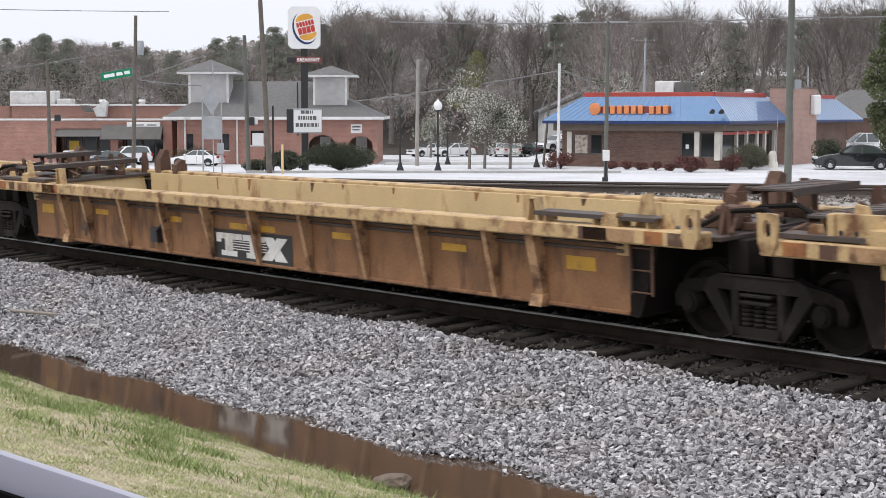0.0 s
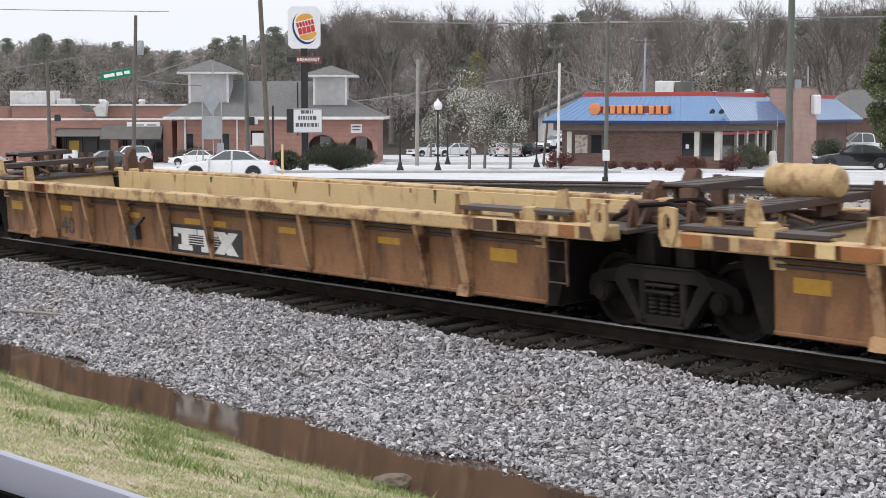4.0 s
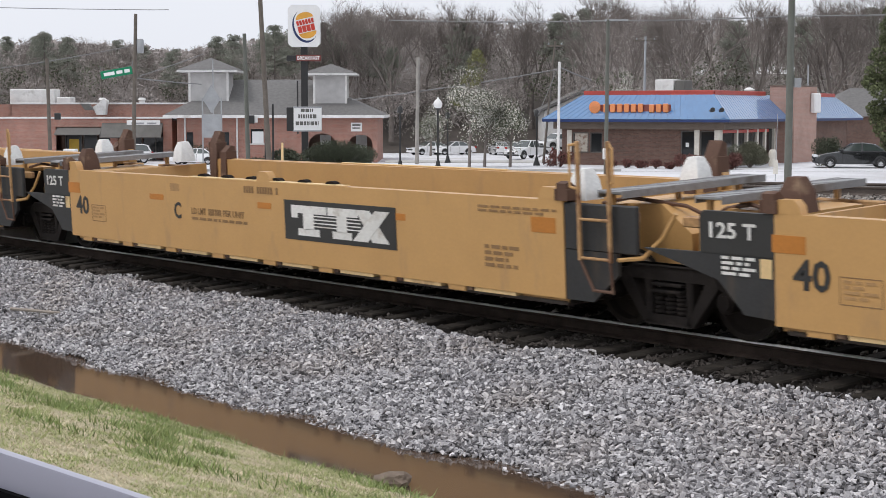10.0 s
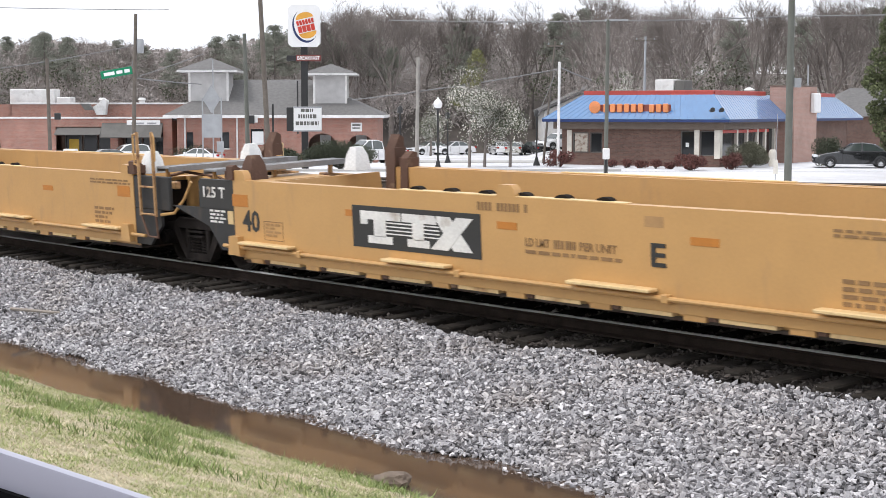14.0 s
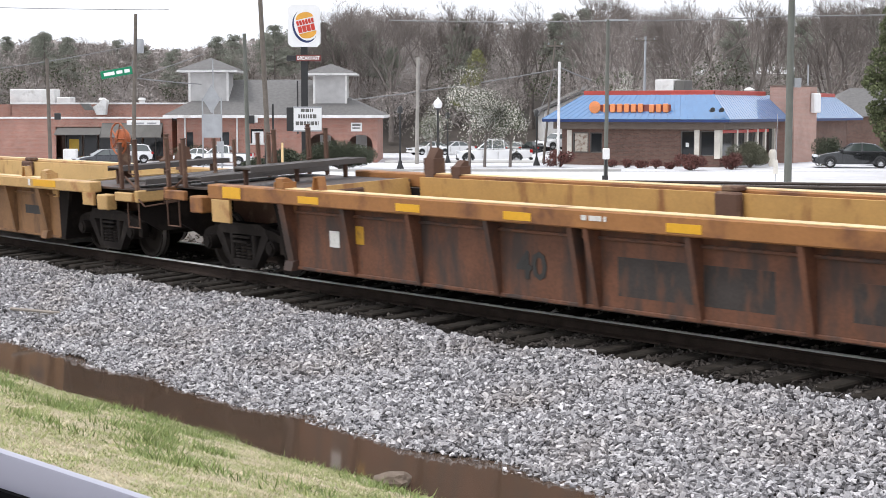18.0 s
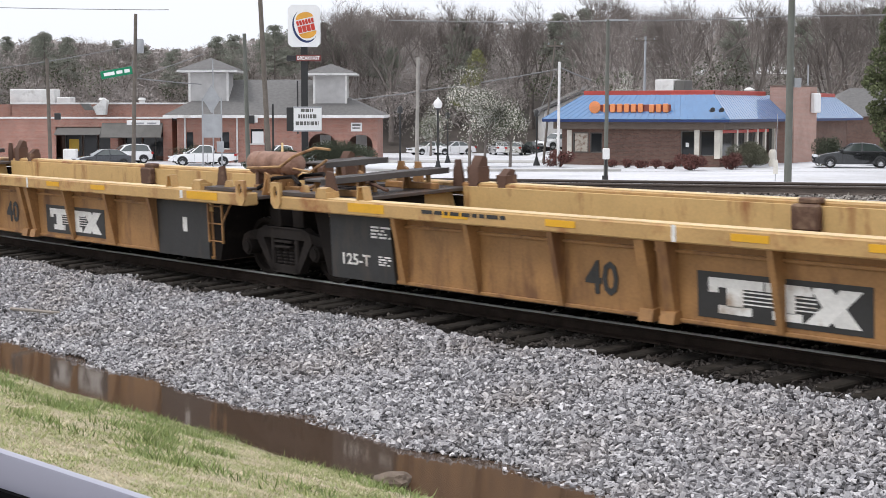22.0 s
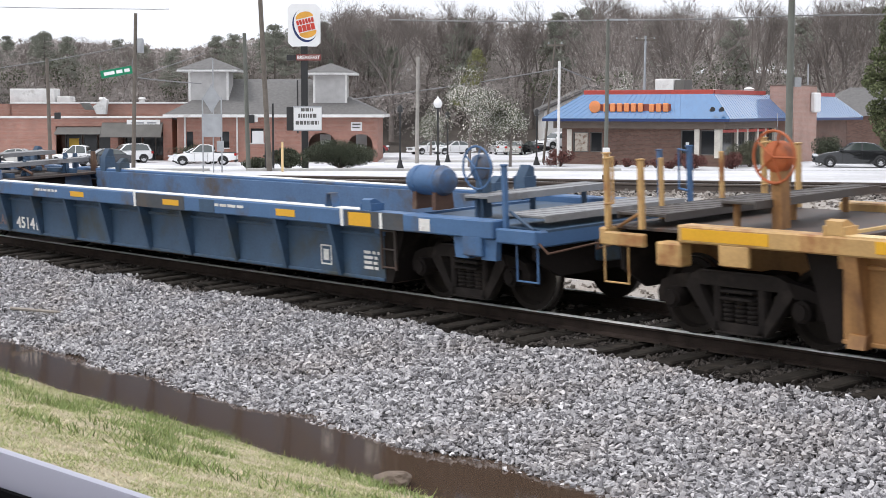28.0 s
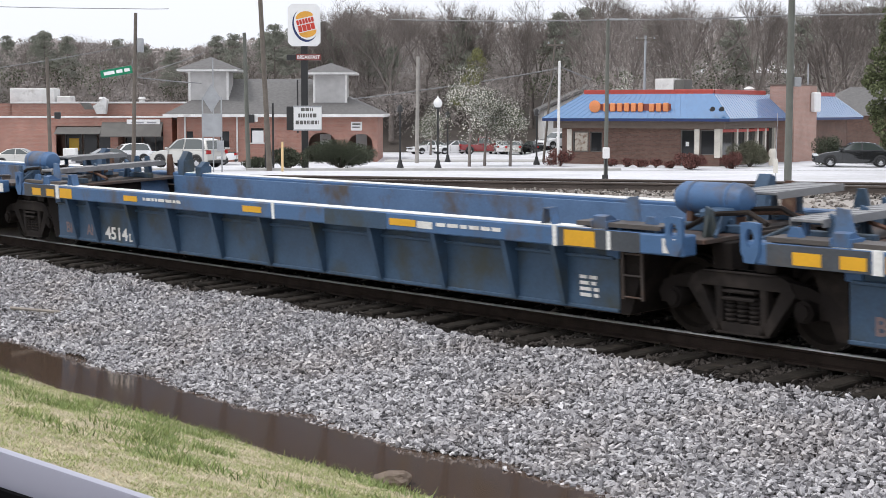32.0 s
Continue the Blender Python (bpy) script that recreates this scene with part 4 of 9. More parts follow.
def smooth_unit(s0, s1, front, rear, letter, lx, logo, plate_right, pipe, label):
    """One unit with plain steel sides: lx is where its letter stands, the load text stands beside it."""
    L = s0 - s1
    u = thing("well_car_unit", label, "freight car", group="smooth yellow articulated set")
    x1 = -1.2 if front == "art" else -0.25
    x0 = -L + 1.86 if rear == "art" else -L + 0.3
    zb, zt = 0.37, 1.51
    y0 = -1.5
    if front == "art" and rear == "art":
        poly = [(x0, zb), (x1, zb), (x1, zt), (x0, zt)]
    elif front != "art":
        poly = [(x0, zb), (-1.1, zb), (-0.4, 0.82), (x1 + 1.0, 0.95), (x1 + 1.0, 1.45), (-0.6, 1.47), (-0.75, zt), (x0, zt)]
    else:
        poly = [(-L + 1.75, zb), (x1, zb), (x1, zt), (-L + 1.7, zt), (-L + 1.6, 1.47), (-L - 0.07, 1.47), (-L - 0.07, 1.04), (-L - 1.2, 1.04), (-L - 1.2, 0.95), (-L - 0.07, 0.92), (-L + 1.1, 0.82)]
    for s in (-1, 1):
        a, b = (y0, y0 + 0.07) if s < 0 else (1.43, 1.5)
        side = part("side_wall", Geo().prism(poly, "y", a, b), M["fresh"], u, "clean smooth yellow steel side")
        w0, w1 = max(x0, -L + 1.9), min(x1, -1.3)
        part("top_flange", Geo().box(max(w0, -9.6), min(w1, -5.5), a - 0.004 if s > 0 else a + 0.005, b + 0.05 if s < 0 else b, zt, zt + 0.016, 0.004), M["fresh_edge"], side, "thin pale top flange")
        part("inner_wall", Geo().box(w0, w1, *((-1.36, -1.33) if s < 0 else (1.33, 1.36)), 0.3, zt - 0.02, 0.004), M["fresh"], u)
        part("wall_top", Geo().box(w0, w1, *((-1.43, -1.33) if s < 0 else (1.33, 1.43)), zt - 0.02, zt - 0.005, 0.002), M["fresh"], u)
        # feet, hooked tabs, and a lower lip paled for light shining beneath
        x = w0 + 0.5
        while x < w1 - 0.6:
            tab = part("foot_tab", Geo().box(x - 0.16, x + 0.16, a + 0.01, b - 0.01, zb - 0.07, zb, 0.004), M["fresh"], u)
            part("lock_pin", Geo().box(x + 0.18, x + 0.3, a + 0.02, b + 0.02, zb - 0.05, zb, 0.004), M["rust_iron"], tab)
            part("lower_lip", Geo().box(x + 0.34, x + 1.1, a + 0.012, b + 0.05, zb - 0.05, zb - 0.003, 0.003), M["fresh_edge"], u, "pale lip standing for light shining below the side")
            x += 1.42
        ya, yb = (-1.5, -1.38) if s < 0 else (1.38, 1.5)
        arc = [(math.cos(0.3927 * k) * 0.12, math.sin(0.3927 * k) * 0.045) for k in range(9)]
        for i in range(6 if s < 0 else 0):
            x = -9.3 + 0.68 * i
            part("locking_hump", Geo().prism([(x + p, zt + 0.012 + q) for p, q in arc], "y", *((-1.43, -1.34) if s < 0 else (1.34, 1.43))), M["truck_iron"], u, "dark rounded locking hook behind the flange")
        for x in (-7.48, w0 + 0.12, w1 - 0.15) if s < 0 else (w1 - 0.15,):
            part("hood_cap", Geo().prism([(x - 0.17, zt - 0.002), (x + 0.17, zt - 0.002), (x + 0.15, zt + 0.09), (x + 0.09, zt + 0.145), (x - 0.1, zt + 0.145), (x - 0.14, zt + 0.09)], "y", ya, yb), M["fresh"], u, "rounded yellow hood over the side post")
    w0, w1 = max(x0, -L + 1.9), min(x1, -1.3)
    part("well_floor", Geo().box(w0, w1, -1.36, 1.36, 0.26, 0.32, 0.006), M["deck_dark"], u, "dark floor of the empty well")
    for x, k in ((w1, 1), (w0, -1)):
        part("bulkhead", Geo().prism([(x, 0.3), (x + k * 0.05, 0.3), (x + k * 0.26, zt - 0.1), (x + k * 0.2, zt - 0.1)][:: k], "y", -1.36, 1.36), M["fresh"], u, "sloped end wall of the well")
        # Black again for the shade beyond the well's end wall.
        part("end_sheet", Geo().prism([(x + k * 0.055, 0.3), (x + k * 0.1, 0.3), (x + k * 0.31, zt - 0.16), (x + k * 0.265, zt - 0.16)][:: k], "y", -1.4, 1.4), M["truck_iron"], u, "black outer end sheet standing for the shade there")
        guide(x - k * 0.15, 1.42, zt, 0.5, M["rust_iron"], u, 0.22, -1)
        guide(x - k * 0.5, 1.42, zt, 0.24, M["rust_iron"], u, 0.18, -1)
        guide(x + k * 0.1, -1.42, zt, 0.22, M["rust_iron"], u, 0.16, 1)
        for y, paint in ((0.82, M["strip_white"]), (-1.1, M["strip_white"] if k > 0 else M["rust_iron"])):
            c = x + k * 0.06
            vs = [(c + i * 0.16, y + j * 0.15, zt - 0.02) for i, j in ((-1, -1), (1, -1), (1, 1), (-1, 1))] + [(c + i * 0.13, y + j * 0.12, zt + 0.2) for i, j in ((-1, -1), (1, -1), (1, 1), (-1, 1))] + [(c + i * 0.075, y + j * 0.07, zt + 0.34) for i, j in ((-1, -1), (1, -1), (1, 1), (-1, 1))]
            fs = [(3, 2, 1, 0), (8, 9, 10, 11)] + [(4 * r + i, 4 * r + (i + 1) % 4, 4 * r + 4 + (i + 1) % 4, 4 * r + 4 + i) for r in (0, 1) for i in range(4)]
            part("corner_casting", Geo().add(vs, fs), paint, u, "white painted corner casting" if paint is M["strip_white"] else "rusted corner casting")
    for kind, x, side in ((front, 0, 1), (rear, -L, -1)):
        k = -side
        if kind == "art":
            g = Geo().prism([(x + k * 0.05, 0.72), (x + k * 1.4, 0.55), (x + k * 1.4, 1.4), (x + k * 0.5, 1.42), (x + k * 0.05, 1.1)][:: -side], "y", -0.6, 0.6)
            part("centre_sill", g, M["fresh"], u, "yellow stub centre sill")
            part("connector", Geo().rod((x + k * 0.42, 0, 0.80), (x - k * 0.08, 0, 0.80), 0.19, 14), M["rust_iron"], u, "articulated connector casting")
            platform(*sorted((x + k * 0.55, x + k * 0.92)), -1.2, 1.3, zt + 0.10, M["grate"], u, True, M["fresh"])
            for y in (-1.2, 1.1):
                part("stub_beam", Geo().box(*sorted((x + k * 0.35, x + k * 1.3)), y, y + 0.1, zt - 0.25, zt - 0.13, 0.015), M["fresh_worn"], u, "worn yellow stub beam under the walkway")
            part("brake_pipe", Geo().path([(x + k * 1.3, -0.75, zt - 0.1), (x + k * 0.9, -0.7, zt - 0.02), (x + k * 0.3, -0.4, zt - 0.12), (x - k * 0.1, -0.3, zt - 0.3)], 0.025), M["rust_iron"], u)
            if side > 0:      # ladder end
                part("dark_panel", Geo().box(-1.195, -0.05, -1.495, -1.43, 0.95, 1.49, 0.05), M["dark_panel"], u, "black painted end panel")
                part("dark_skirt", Geo().prism([(-1.195, 0.37), (-0.75, 0.37), (-0.35, 0.7), (-0.35, 0.95), (-1.195, 0.95)], "y", -1.49, -1.44), M["dark_panel"], u)
                part("ladder", Geo().box(-0.90, -0.85, -1.58, -1.54, 0.85, 2.2, 0.006).box(-0.42, -0.37, -1.58, -1.54, 0.85, 2.2, 0.006).rod((-0.875, -1.56, 0.88), (-0.395, -1.56, 0.88), 0.018).rod((-0.875, -1.56, 1.32), (-0.395, -1.56, 1.32), 0.018), M["fresh_worn"], u, "worn yellow ladder with two rungs")
                part("step_loop", Geo().path([(-0.87, -1.56, 0.85), (-0.67, -1.56, 0.52), (-0.37, -1.56, 0.52), (-0.4, -1.56, 0.85)], 0.02), M["rust_iron"], u)
                part("grab_iron", Geo().path([(-0.88, -1.56, 2.17), (-1.01, -1.56, 2.15), (-1.01, -1.56, 1.68), (-0.88, -1.56, 1.66)], 0.016), M["fresh"], u)
                part("grab_iron", Geo().path([(-0.4, -1.56, 2.2), (-0.33, -1.56, 2.12), (-0.33, -1.56, 1.75), (-0.4, -1.56, 1.72)], 0.016), M["fresh"], u)
                part("hand_rail", Geo().path([(-0.33, -1.5, 0.88), (0.0, -1.45, 0.92), (0.25, -1.4, 1.15), (0.4, -1.35, 1.42)], 0.026), M["fresh"], u, "bent yellow pipe rail")
            else:             # plate end
                part("dark_panel", Geo().prism([(-L + 0.87, 1.06), (-L + 1.857, 1.06), (-L + 1.857, 1.5), (-L + 0.92, 1.5), (-L + 0.87, 1.45)], "y", -1.5, -1.43), M["black"], u, "black end plate with white lettering")
                part("dark_skirt", Geo().prism([(-L + 0.05, 1.05), (-L + 1.1, 0.78), (-L + 1.45, 0.44), (-L + 1.857, 0.42), (-L + 1.857, 1.057), (-L + 0.93, 1.057)], "y", -1.49, -1.44), M["dark_panel"], u)
                writing("125 T", -L + 1.01, -L + 1.63, 1.22, 1.39, -1.505, M["white"], u)
                bars(text_block(-L + 1.16, -L + 1.64, 0.82, 1.04, 4, random.Random(3)), -1.496, M["white"], u)
                part("paper_tag", Geo().box(-L + 1.67, -L + 1.82, -1.499, -1.49, 0.84, 1.04, 0.001), M["fresh_edge"], u, "small pale sticker")
        else:
            k = side
            e = x + k * 1.72
            part("end_deck", Geo().box(*sorted((x - k * 1.6, e)), -1.3, 1.3, 1.08, 1.13, 0.006), M["deck_dark"], u, "open end deck")
            # The same added plate, for the shaded gap below this deck.
            part("end_apron", Geo().prism([(-1.28, 1.07), (1.28, 1.07), (1.28, 0.74), (0.9, 0.5), (-0.9, 0.5), (-1.28, 0.74)][::-1], "x", *sorted((e - k * 0.26, e - k * 0.2))), M["truck_iron"], u, "added dark plate for the shade behind the coupler")
            if side > 0:
                part("end_box", Geo().box(0.752, 1.0, -1.49, -1.1, 1.0, 1.46, 0.02), M["rust_iron"], u, "rust-brown steel box at the end of the side")
            part("buffer_beam", Geo().box(*sorted((e - k * 0.1, e)), -1.45, 1.45, 0.95, 1.12, 0.02), M["fresh_worn"], u, "yellow cross beam at the coupler end")
            for y in (-1.5, 1.42):
                part("end_sill", Geo().box(*sorted((x + k * 0.7, e)), y, y + 0.08, 0.98, 1.10, 0.01), M["fresh"], u)
            part("centre_sill", Geo().box(*sorted((x - k * 1.5, e)), -0.28, 0.28, 0.62, 1.08, 0.02), M["rust_iron"], u)
            part("coupler", Geo().box(*sorted((e - k * 0.1, e + k * 0.34)), -0.1, 0.1, 0.78, 0.96, 0.03).box(*sorted((e + k * 0.22, e + k * 0.46)), -0.22, 0.2, 0.74, 1.0, 0.05), M["rust_iron"], u, "rusty knuckle coupler")
            part("uncoupling_rod", Geo().path([(e, -1.4, 0.98), (e + k * 0.1, -1.35, 0.86), (e + k * 0.12, -0.4, 0.95), (e + k * 0.2, -0.1, 1.0)], 0.014), M["rust_iron"], u)
            platform(*sorted((x + k * 0.9, e - k * 0.1)), -1.2, 1.3, 1.36, M["grate_dark"], u, True, M["fresh_worn"])
            platform(*sorted((x - k * 1.9, x - k * 1.2)), -1.2, 1.3, zt + 0.12, M["grate"], u, True, M["fresh"])
            for y in (-1.44, 1.44):
                grab_post(e - k * 0.12, y, 1.0, 2.18, M["fresh_worn"], u, -k * 0.14)
                grab_post(e - k * 0.68, y, 1.0, 2.18, M["fresh_worn"], u, -k * 0.16)
            part("stirrup", Geo().path([(e - k * 0.12, -1.44, 1.0), (e - k * 0.12, -1.44, 0.58), (e - k * 0.66, -1.44, 0.58), (e - k * 0.66, -1.44, 1.0)], 0.013), M["fresh_worn"], u, "hanging stirrup step")
            part("brace", Geo().path([(e - k * 0.68, -1.42, 1.75), (e - k * 0.15, -1.42, 1.12)], 0.03), M["rust_iron"], u)
            if side < 0:
                part("valve_cabinet", Geo().box(*sorted((x - k * 0.85, x - k * 0.2)), -0.55, -0.1, 1.13, 2.16, 0.03).box(*sorted((x - k * 0.87, x - k * 0.18)), -0.57, -0.08, 2.16, 2.19, 0.01), M["fresh_worn"], u, "worn yellow valve cabinet on the end deck")
                air_tank(*sorted((x - k * 2.2, x - k * 1.28)), -0.4, 2.02, 0.2, M["tank_worn"], u, 0.19)
                part("air_pipe", Geo().path([(x - k * 1.5, -0.6, zt + 0.02), (x - k * 1.1, -0.6, zt + 0.22), (x - k * 0.6, -0.5, zt + 0.3), (x - k * 0.3, -0.4, zt + 0.26)], 0.03), M["fresh"], u)
            else:
                air_tank(*sorted((x - k * 0.9, x + k * 0.12)), -0.5, zt + 0.36, 0.21, M["fresh_worn"], u)
            brake_wheel(x + k * 0.35, 0.4, 1.98, 0.29, M["dark_red"], u)
            part("brake_stand", Geo().box(x + k * 0.35 - 0.06, x + k * 0.35 + 0.06, 0.45, 0.6, 1.1, 1.95, 0.01), M["rust_iron"], u)
            c = x if side > 0 else x + 0.87
            part("hatch_panel", Geo().box(c - 0.24, c + 0.24, -1.508, -1.5, 1.16, 1.46, 0.004), M["reflect_old"], u, "faded orange reflective panel")
            if side < 0:
                q = part("stencil_window", Geo().box(x + 0.03, x + 0.24, -1.506, -1.5, 1.18, 1.37, 0.001), M["sign_brown_edge"], u, "dark square stencil with a red border")
                part("stencil_pane", Geo().box(x + 0.05, x + 0.22, -1.509, -1.506, 1.20, 1.35, 0.001), M["dark_panel"], q)
                part("paint_patch", Geo().box(x + 0.27, x + 0.59, -1.506, -1.5, 1.2, 1.36, 0.001), M["grate"], u, "grey painted patch")
                part("paper_tag", Geo().box(x + 1.7, x + 1.81, -1.506, -1.5, 0.94, 1.17, 0.001), M["fresh_edge"], u, "small pale sticker")
                bars(text_block(x + 0.65, x + 1.45, 0.94, 1.12, 3, random.Random(9)), -1.503, M["faint_stencil"], u)
                for lift in (0.0, 0.09):
                    part("air_pipe", Geo().path([(x - 0.75, -1.54, 0.86 + lift), (x + 0.95, -1.54, 0.81 + lift), (x + 1.2, -1.54, 0.74 + lift), (x + 1.45, -1.54, 0.58 + lift), (x + 1.62, -1.54, 0.53 + lift), (x + 1.9, -1.54, 0.52 + lift)], 0.022), M["fresh"], u, "yellow pipe that follows the curved skirt")
    # marks
    if logo:
        logo_plate(*logo, -1.502, u)
    if letter:
        writing(letter, lx + 0.03, lx + 0.25, 0.85, 1.11, -1.504, M["black"], u)
    fx = -L + 2.09 if rear == "art" else -L + 2.01
    writing("40", fx, fx + 0.46, 0.76, 1.08, -1.504, M["black"], u)
    for p, q, z, h in ((fx + 0.56, fx + 1.06, 0.93, 0.012), (fx + 0.56, fx + 1.06, 0.66, 0.012), (fx + 0.56, fx + 0.57, 0.672, 0.258), (fx + 1.05, fx + 1.06, 0.672, 0.258)):
        part("stencil_line", Geo().box(p, q, -1.503, -1.5, z, z + h, 0.001), M["stencil"], u)
    bars(text_block(fx + 0.61, fx + 1.02, 0.70, 0.91, 4, random.Random(4)), -1.503, M["faint_stencil"], u)
    if logo:
        tx = lx + 0.57 if lx < -9 else lx - 2.0
        nx = lx + 2.1 if lx < -9 else lx - 2.85
        writing("LD LMT", tx + 0.00, tx + 0.42, 0.945, 1.045, -1.503, M["stencil"], u)
        bars([(tx + a, tx + a + 0.045, 0.945, 1.045) for a in (0.49, 0.55, 0.61, 0.69, 0.75, 0.81)], -1.503, M["stencil"], u)
        writing("PER UNIT", tx + 0.92, tx + 1.51, 0.945, 1.045, -1.503, M["stencil"], u)
        bars(text_block(tx + 0.00, tx + 1.58, 0.83, 0.90, 1, random.Random(6)) + [(nx + a, nx + a + 0.05, 1.335, 1.435) for a in (0, 0.07, 0.14, 0.21, 0.36, 0.43, 0.5, 0.57, 0.64, 0.71, 0.85)], -1.503, M["stencil"], u)
    for a, b, h in ((fx - 0.26, 0.42, 0.18), (fx + 2.6, 0.44, 0.09)) + (((-7.95, 0.44, 0.09), (-4.14, 0.44, 0.09)) if front != "art" else ((-4.55, 0.4, 0.09), (-7.65, 0.36, 0.09), (-1.75, 0.42, 0.18))):
        part("reflector_tape", Geo().box(a, a + b, -1.505, -1.5, 1.12, 1.12 + h, 0.001), M["reflect_old"], u, "aged orange reflective tape")
    r = random.Random(int(-s0))
    bars(text_block(-2.6, -1.9, 0.62, 0.92, 4, r) + text_block(-2.7, -1.3, 1.3, 1.4, 2, r), -1.503, M["stencil"], u)
    part("stencil_panel", Geo().box(lx - 0.06, lx + 0.22, -1.503, -1.5, 1.28, 1.40, 0.001), M["faint_stencil"], u)
    if pipe:
        g = Geo().rod((w0 - 0.3, -1.545, 0.52), (w1 + 0.5, -1.545, 0.52), 0.03, 8)
        p = part("air_pipe", g, M["fresh"], u, "yellow pipe along the lower side")
        for i in range(4):
            x = w0 + 0.9 + (w1 - w0 - 1.8) * i / 3
            part("foot_board", Geo().box(x - 0.65, x + 0.65, -1.66, -1.5, 0.58, 0.62, 0.01), M["fresh_edge"], u, "pale foot board")
            part("clamp", Geo().box(x + 0.75, x + 0.85, -1.58, -1.5, 0.47, 0.57, 0.01), M["fresh"], p)
        for x in (w0 + 0.05, w1 - 0.1):
            part("pipe_cover", Geo().prism([(x - 0.16, 0.4), (x + 0.16, 0.4), (x + 0.12, 0.68), (x - 0.12, 0.68)], "y", -1.6, -1.5), M["fresh"], u)
    moving.append((u, s0))
    return u


CLEAN = "clean smooth yellow well car unit with black painted markings"
b0 = smooth_unit(-86.28, -102.07, "end", "art", "B", -8.28, None, True, False, CLEAN)
for g0, g1 in ((-7.5, -4.15),):
    part("number_plate_panel", Geo().box(g0, g1, -1.504, -1.5, 0.87, 1.19, 0.001), M["black"], b0, "black painted number panel")
    writing("751005", -5.87, -4.43, 0.92, 1.13, -1.506, M["white"], b0)
    bars([(-7.3, -7.05, 0.94, 1.12), (-6.98, -6.76, 0.94, 1.12), (-6.68, -6.46, 0.94, 1.12), (-6.38, -6.2, 0.94, 1.12)], -1.505, M["white"], b0)
writing("GWG52D", -5.75, -5.05, 1.25, 1.35, -1.503, M["stencil"], b0)
writing("LD LMT", -9.65, -9.33, 0.93, 1.02, -1.503, M["stencil"], b0)
bars([(-9.28 + 0.055 * i, -9.24 + 0.055 * i, 0.93, 1.02) for i in range(5)] + text_block(-9.65, -8.55, 0.83, 0.90, 1, random.Random(6)) + [(-8.15 + 0.07 * i, -8.10 + 0.07 * i, 1.36, 1.44) for i in (0, 1, 2, 3, 5, 6, 7, 8, 9, 10)], -1.503, M["stencil"], b0)
writing("PER UNIT", -8.96, -8.55, 0.93, 1.02, -1.503, M["stencil"], b0)
frame_plate = part("stencil_window", Geo().box(-0.75, -0.35, -1.506, -1.5, 1.18, 1.42, 0.001), M["black"], b0)
for a, b, c, d in ((-0.75, -0.35, 1.18, 1.21), (-0.75, -0.35, 1.39, 1.42), (-0.75, -0.72, 1.21, 1.39), (-0.38, -0.35, 1.21, 1.39), (-0.565, -0.535, 1.21, 1.39)):
    part("stencil_line", Geo().box(a, b, -1.509, -1.506, c, d, 0.001), M["white"], frame_plate)
smooth_unit(-102.07, -117.59, "art", "art", "C", -10.1, (-6.95, -4.35, 0.72, 1.28), True, False, CLEAN)
smooth_unit(-117.59, -133.22, "art", "art", "D", -10.15, (-7.1, -4.38, 0.72, 1.28), True, False, CLEAN)
smooth_unit(-133.22, -148.67, "art", "art", "E", -5.15, (-10.6, -7.95, 0.72, 1.28), True, True, CLEAN)
b4 = smooth_unit(-148.67, -164.25, "art", "end", "A", -7.15, None, True, True, CLEAN)
part("number_plate_panel", Geo().box(-10.95, -7.7, -1.504, -1.5, 0.87, 1.19, 0.001), M["black"], b4, "black painted number panel")
writing("751005", -9.4, -7.96, 0.92, 1.13, -1.506, M["white"], b4)
bars([(-10.75, -10.5, 0.94, 1.12), (-10.42, -10.2, 0.94, 1.12), (-10.12, -9.9, 0.94, 1.12), (-9.82, -9.62, 0.94, 1.12)], -1.505, M["white"], b4)

M["tank_rust"] = mat("pinkish_rusty_tank", (0.33, 0.19, 0.135), 0.65, stain=(0.15, 0.07, 0.04), amount=0.55, var=0.2, stain_scale=1.5)

# -- single red-brown unit --
BZ = (0.26, 1.42, 1.20)
BL = 15.52
c0 = ribbed_unit(BL, dict(BROWN, wide=(-1.63, -13.81), ahead=0.45, behind=0.22, end_well=1.62), BZ, "brake", "end", (), [-1.63, -3.02, -4.55, -6.04, -7.59, -7.85, -9.33, -10.88, -12.32, -13.81], "single well car", "red-brown grimy well car with amber inner walls, empty")
marks_on(c0, [("tape", -0.01, 0.5, 1.22, 1.40), ("tape", -2.89, -2.41, 1.24, 1.34), ("white", -2.38, -1.96, 1.24, 1.34), ("tape", -6.3, -5.8, 1.24, 1.34), ("tape", -8.94, -8.45, 1.24, 1.34), ("tape", -11.05, -10.55, 1.24, 1.34),
              ("tape", -13.3, -12.8, 1.24, 1.34), ("tape", -15.3, -14.8, 1.23, 1.40), ("sillbars", -7.6, -7.2, 1.26, 1.36), ("white", -0.9, -0.5, 1.25, 1.33), ("k:40", -9.0, -8.45, 0.5, 0.85),
              ("soot", -7.28, -5.03, 0.43, 0.88), ("soot", -4.07, -3.39, 0.45, 0.85), ("wtag", -1.99, -1.81, 0.62, 0.85), ("wtag", -12.9, -12.67, 0.62, 0.85), ("oldtape", -2.75, -2.3, 0.72, 0.95), ("oldtape", -12.5, -12.1, 0.70, 0.95)], BROWN, BZ)
air_tank(-1.64, -0.74, -0.3, 1.58, 0.16, M["tank_rust"], c0, 0.1)
part("drop_plate", Geo().box(-0.15, 0.25, -1.5, -1.44, 0.85, 1.2, 0.01), M["brown_sill"], c0)
part("drop_plate", Geo().box(-15.65, -15.15, -1.5, -1.44, 0.85, 1.2, 0.01), M["amber_sill"], c0)
moving.append((c0, -168.45))

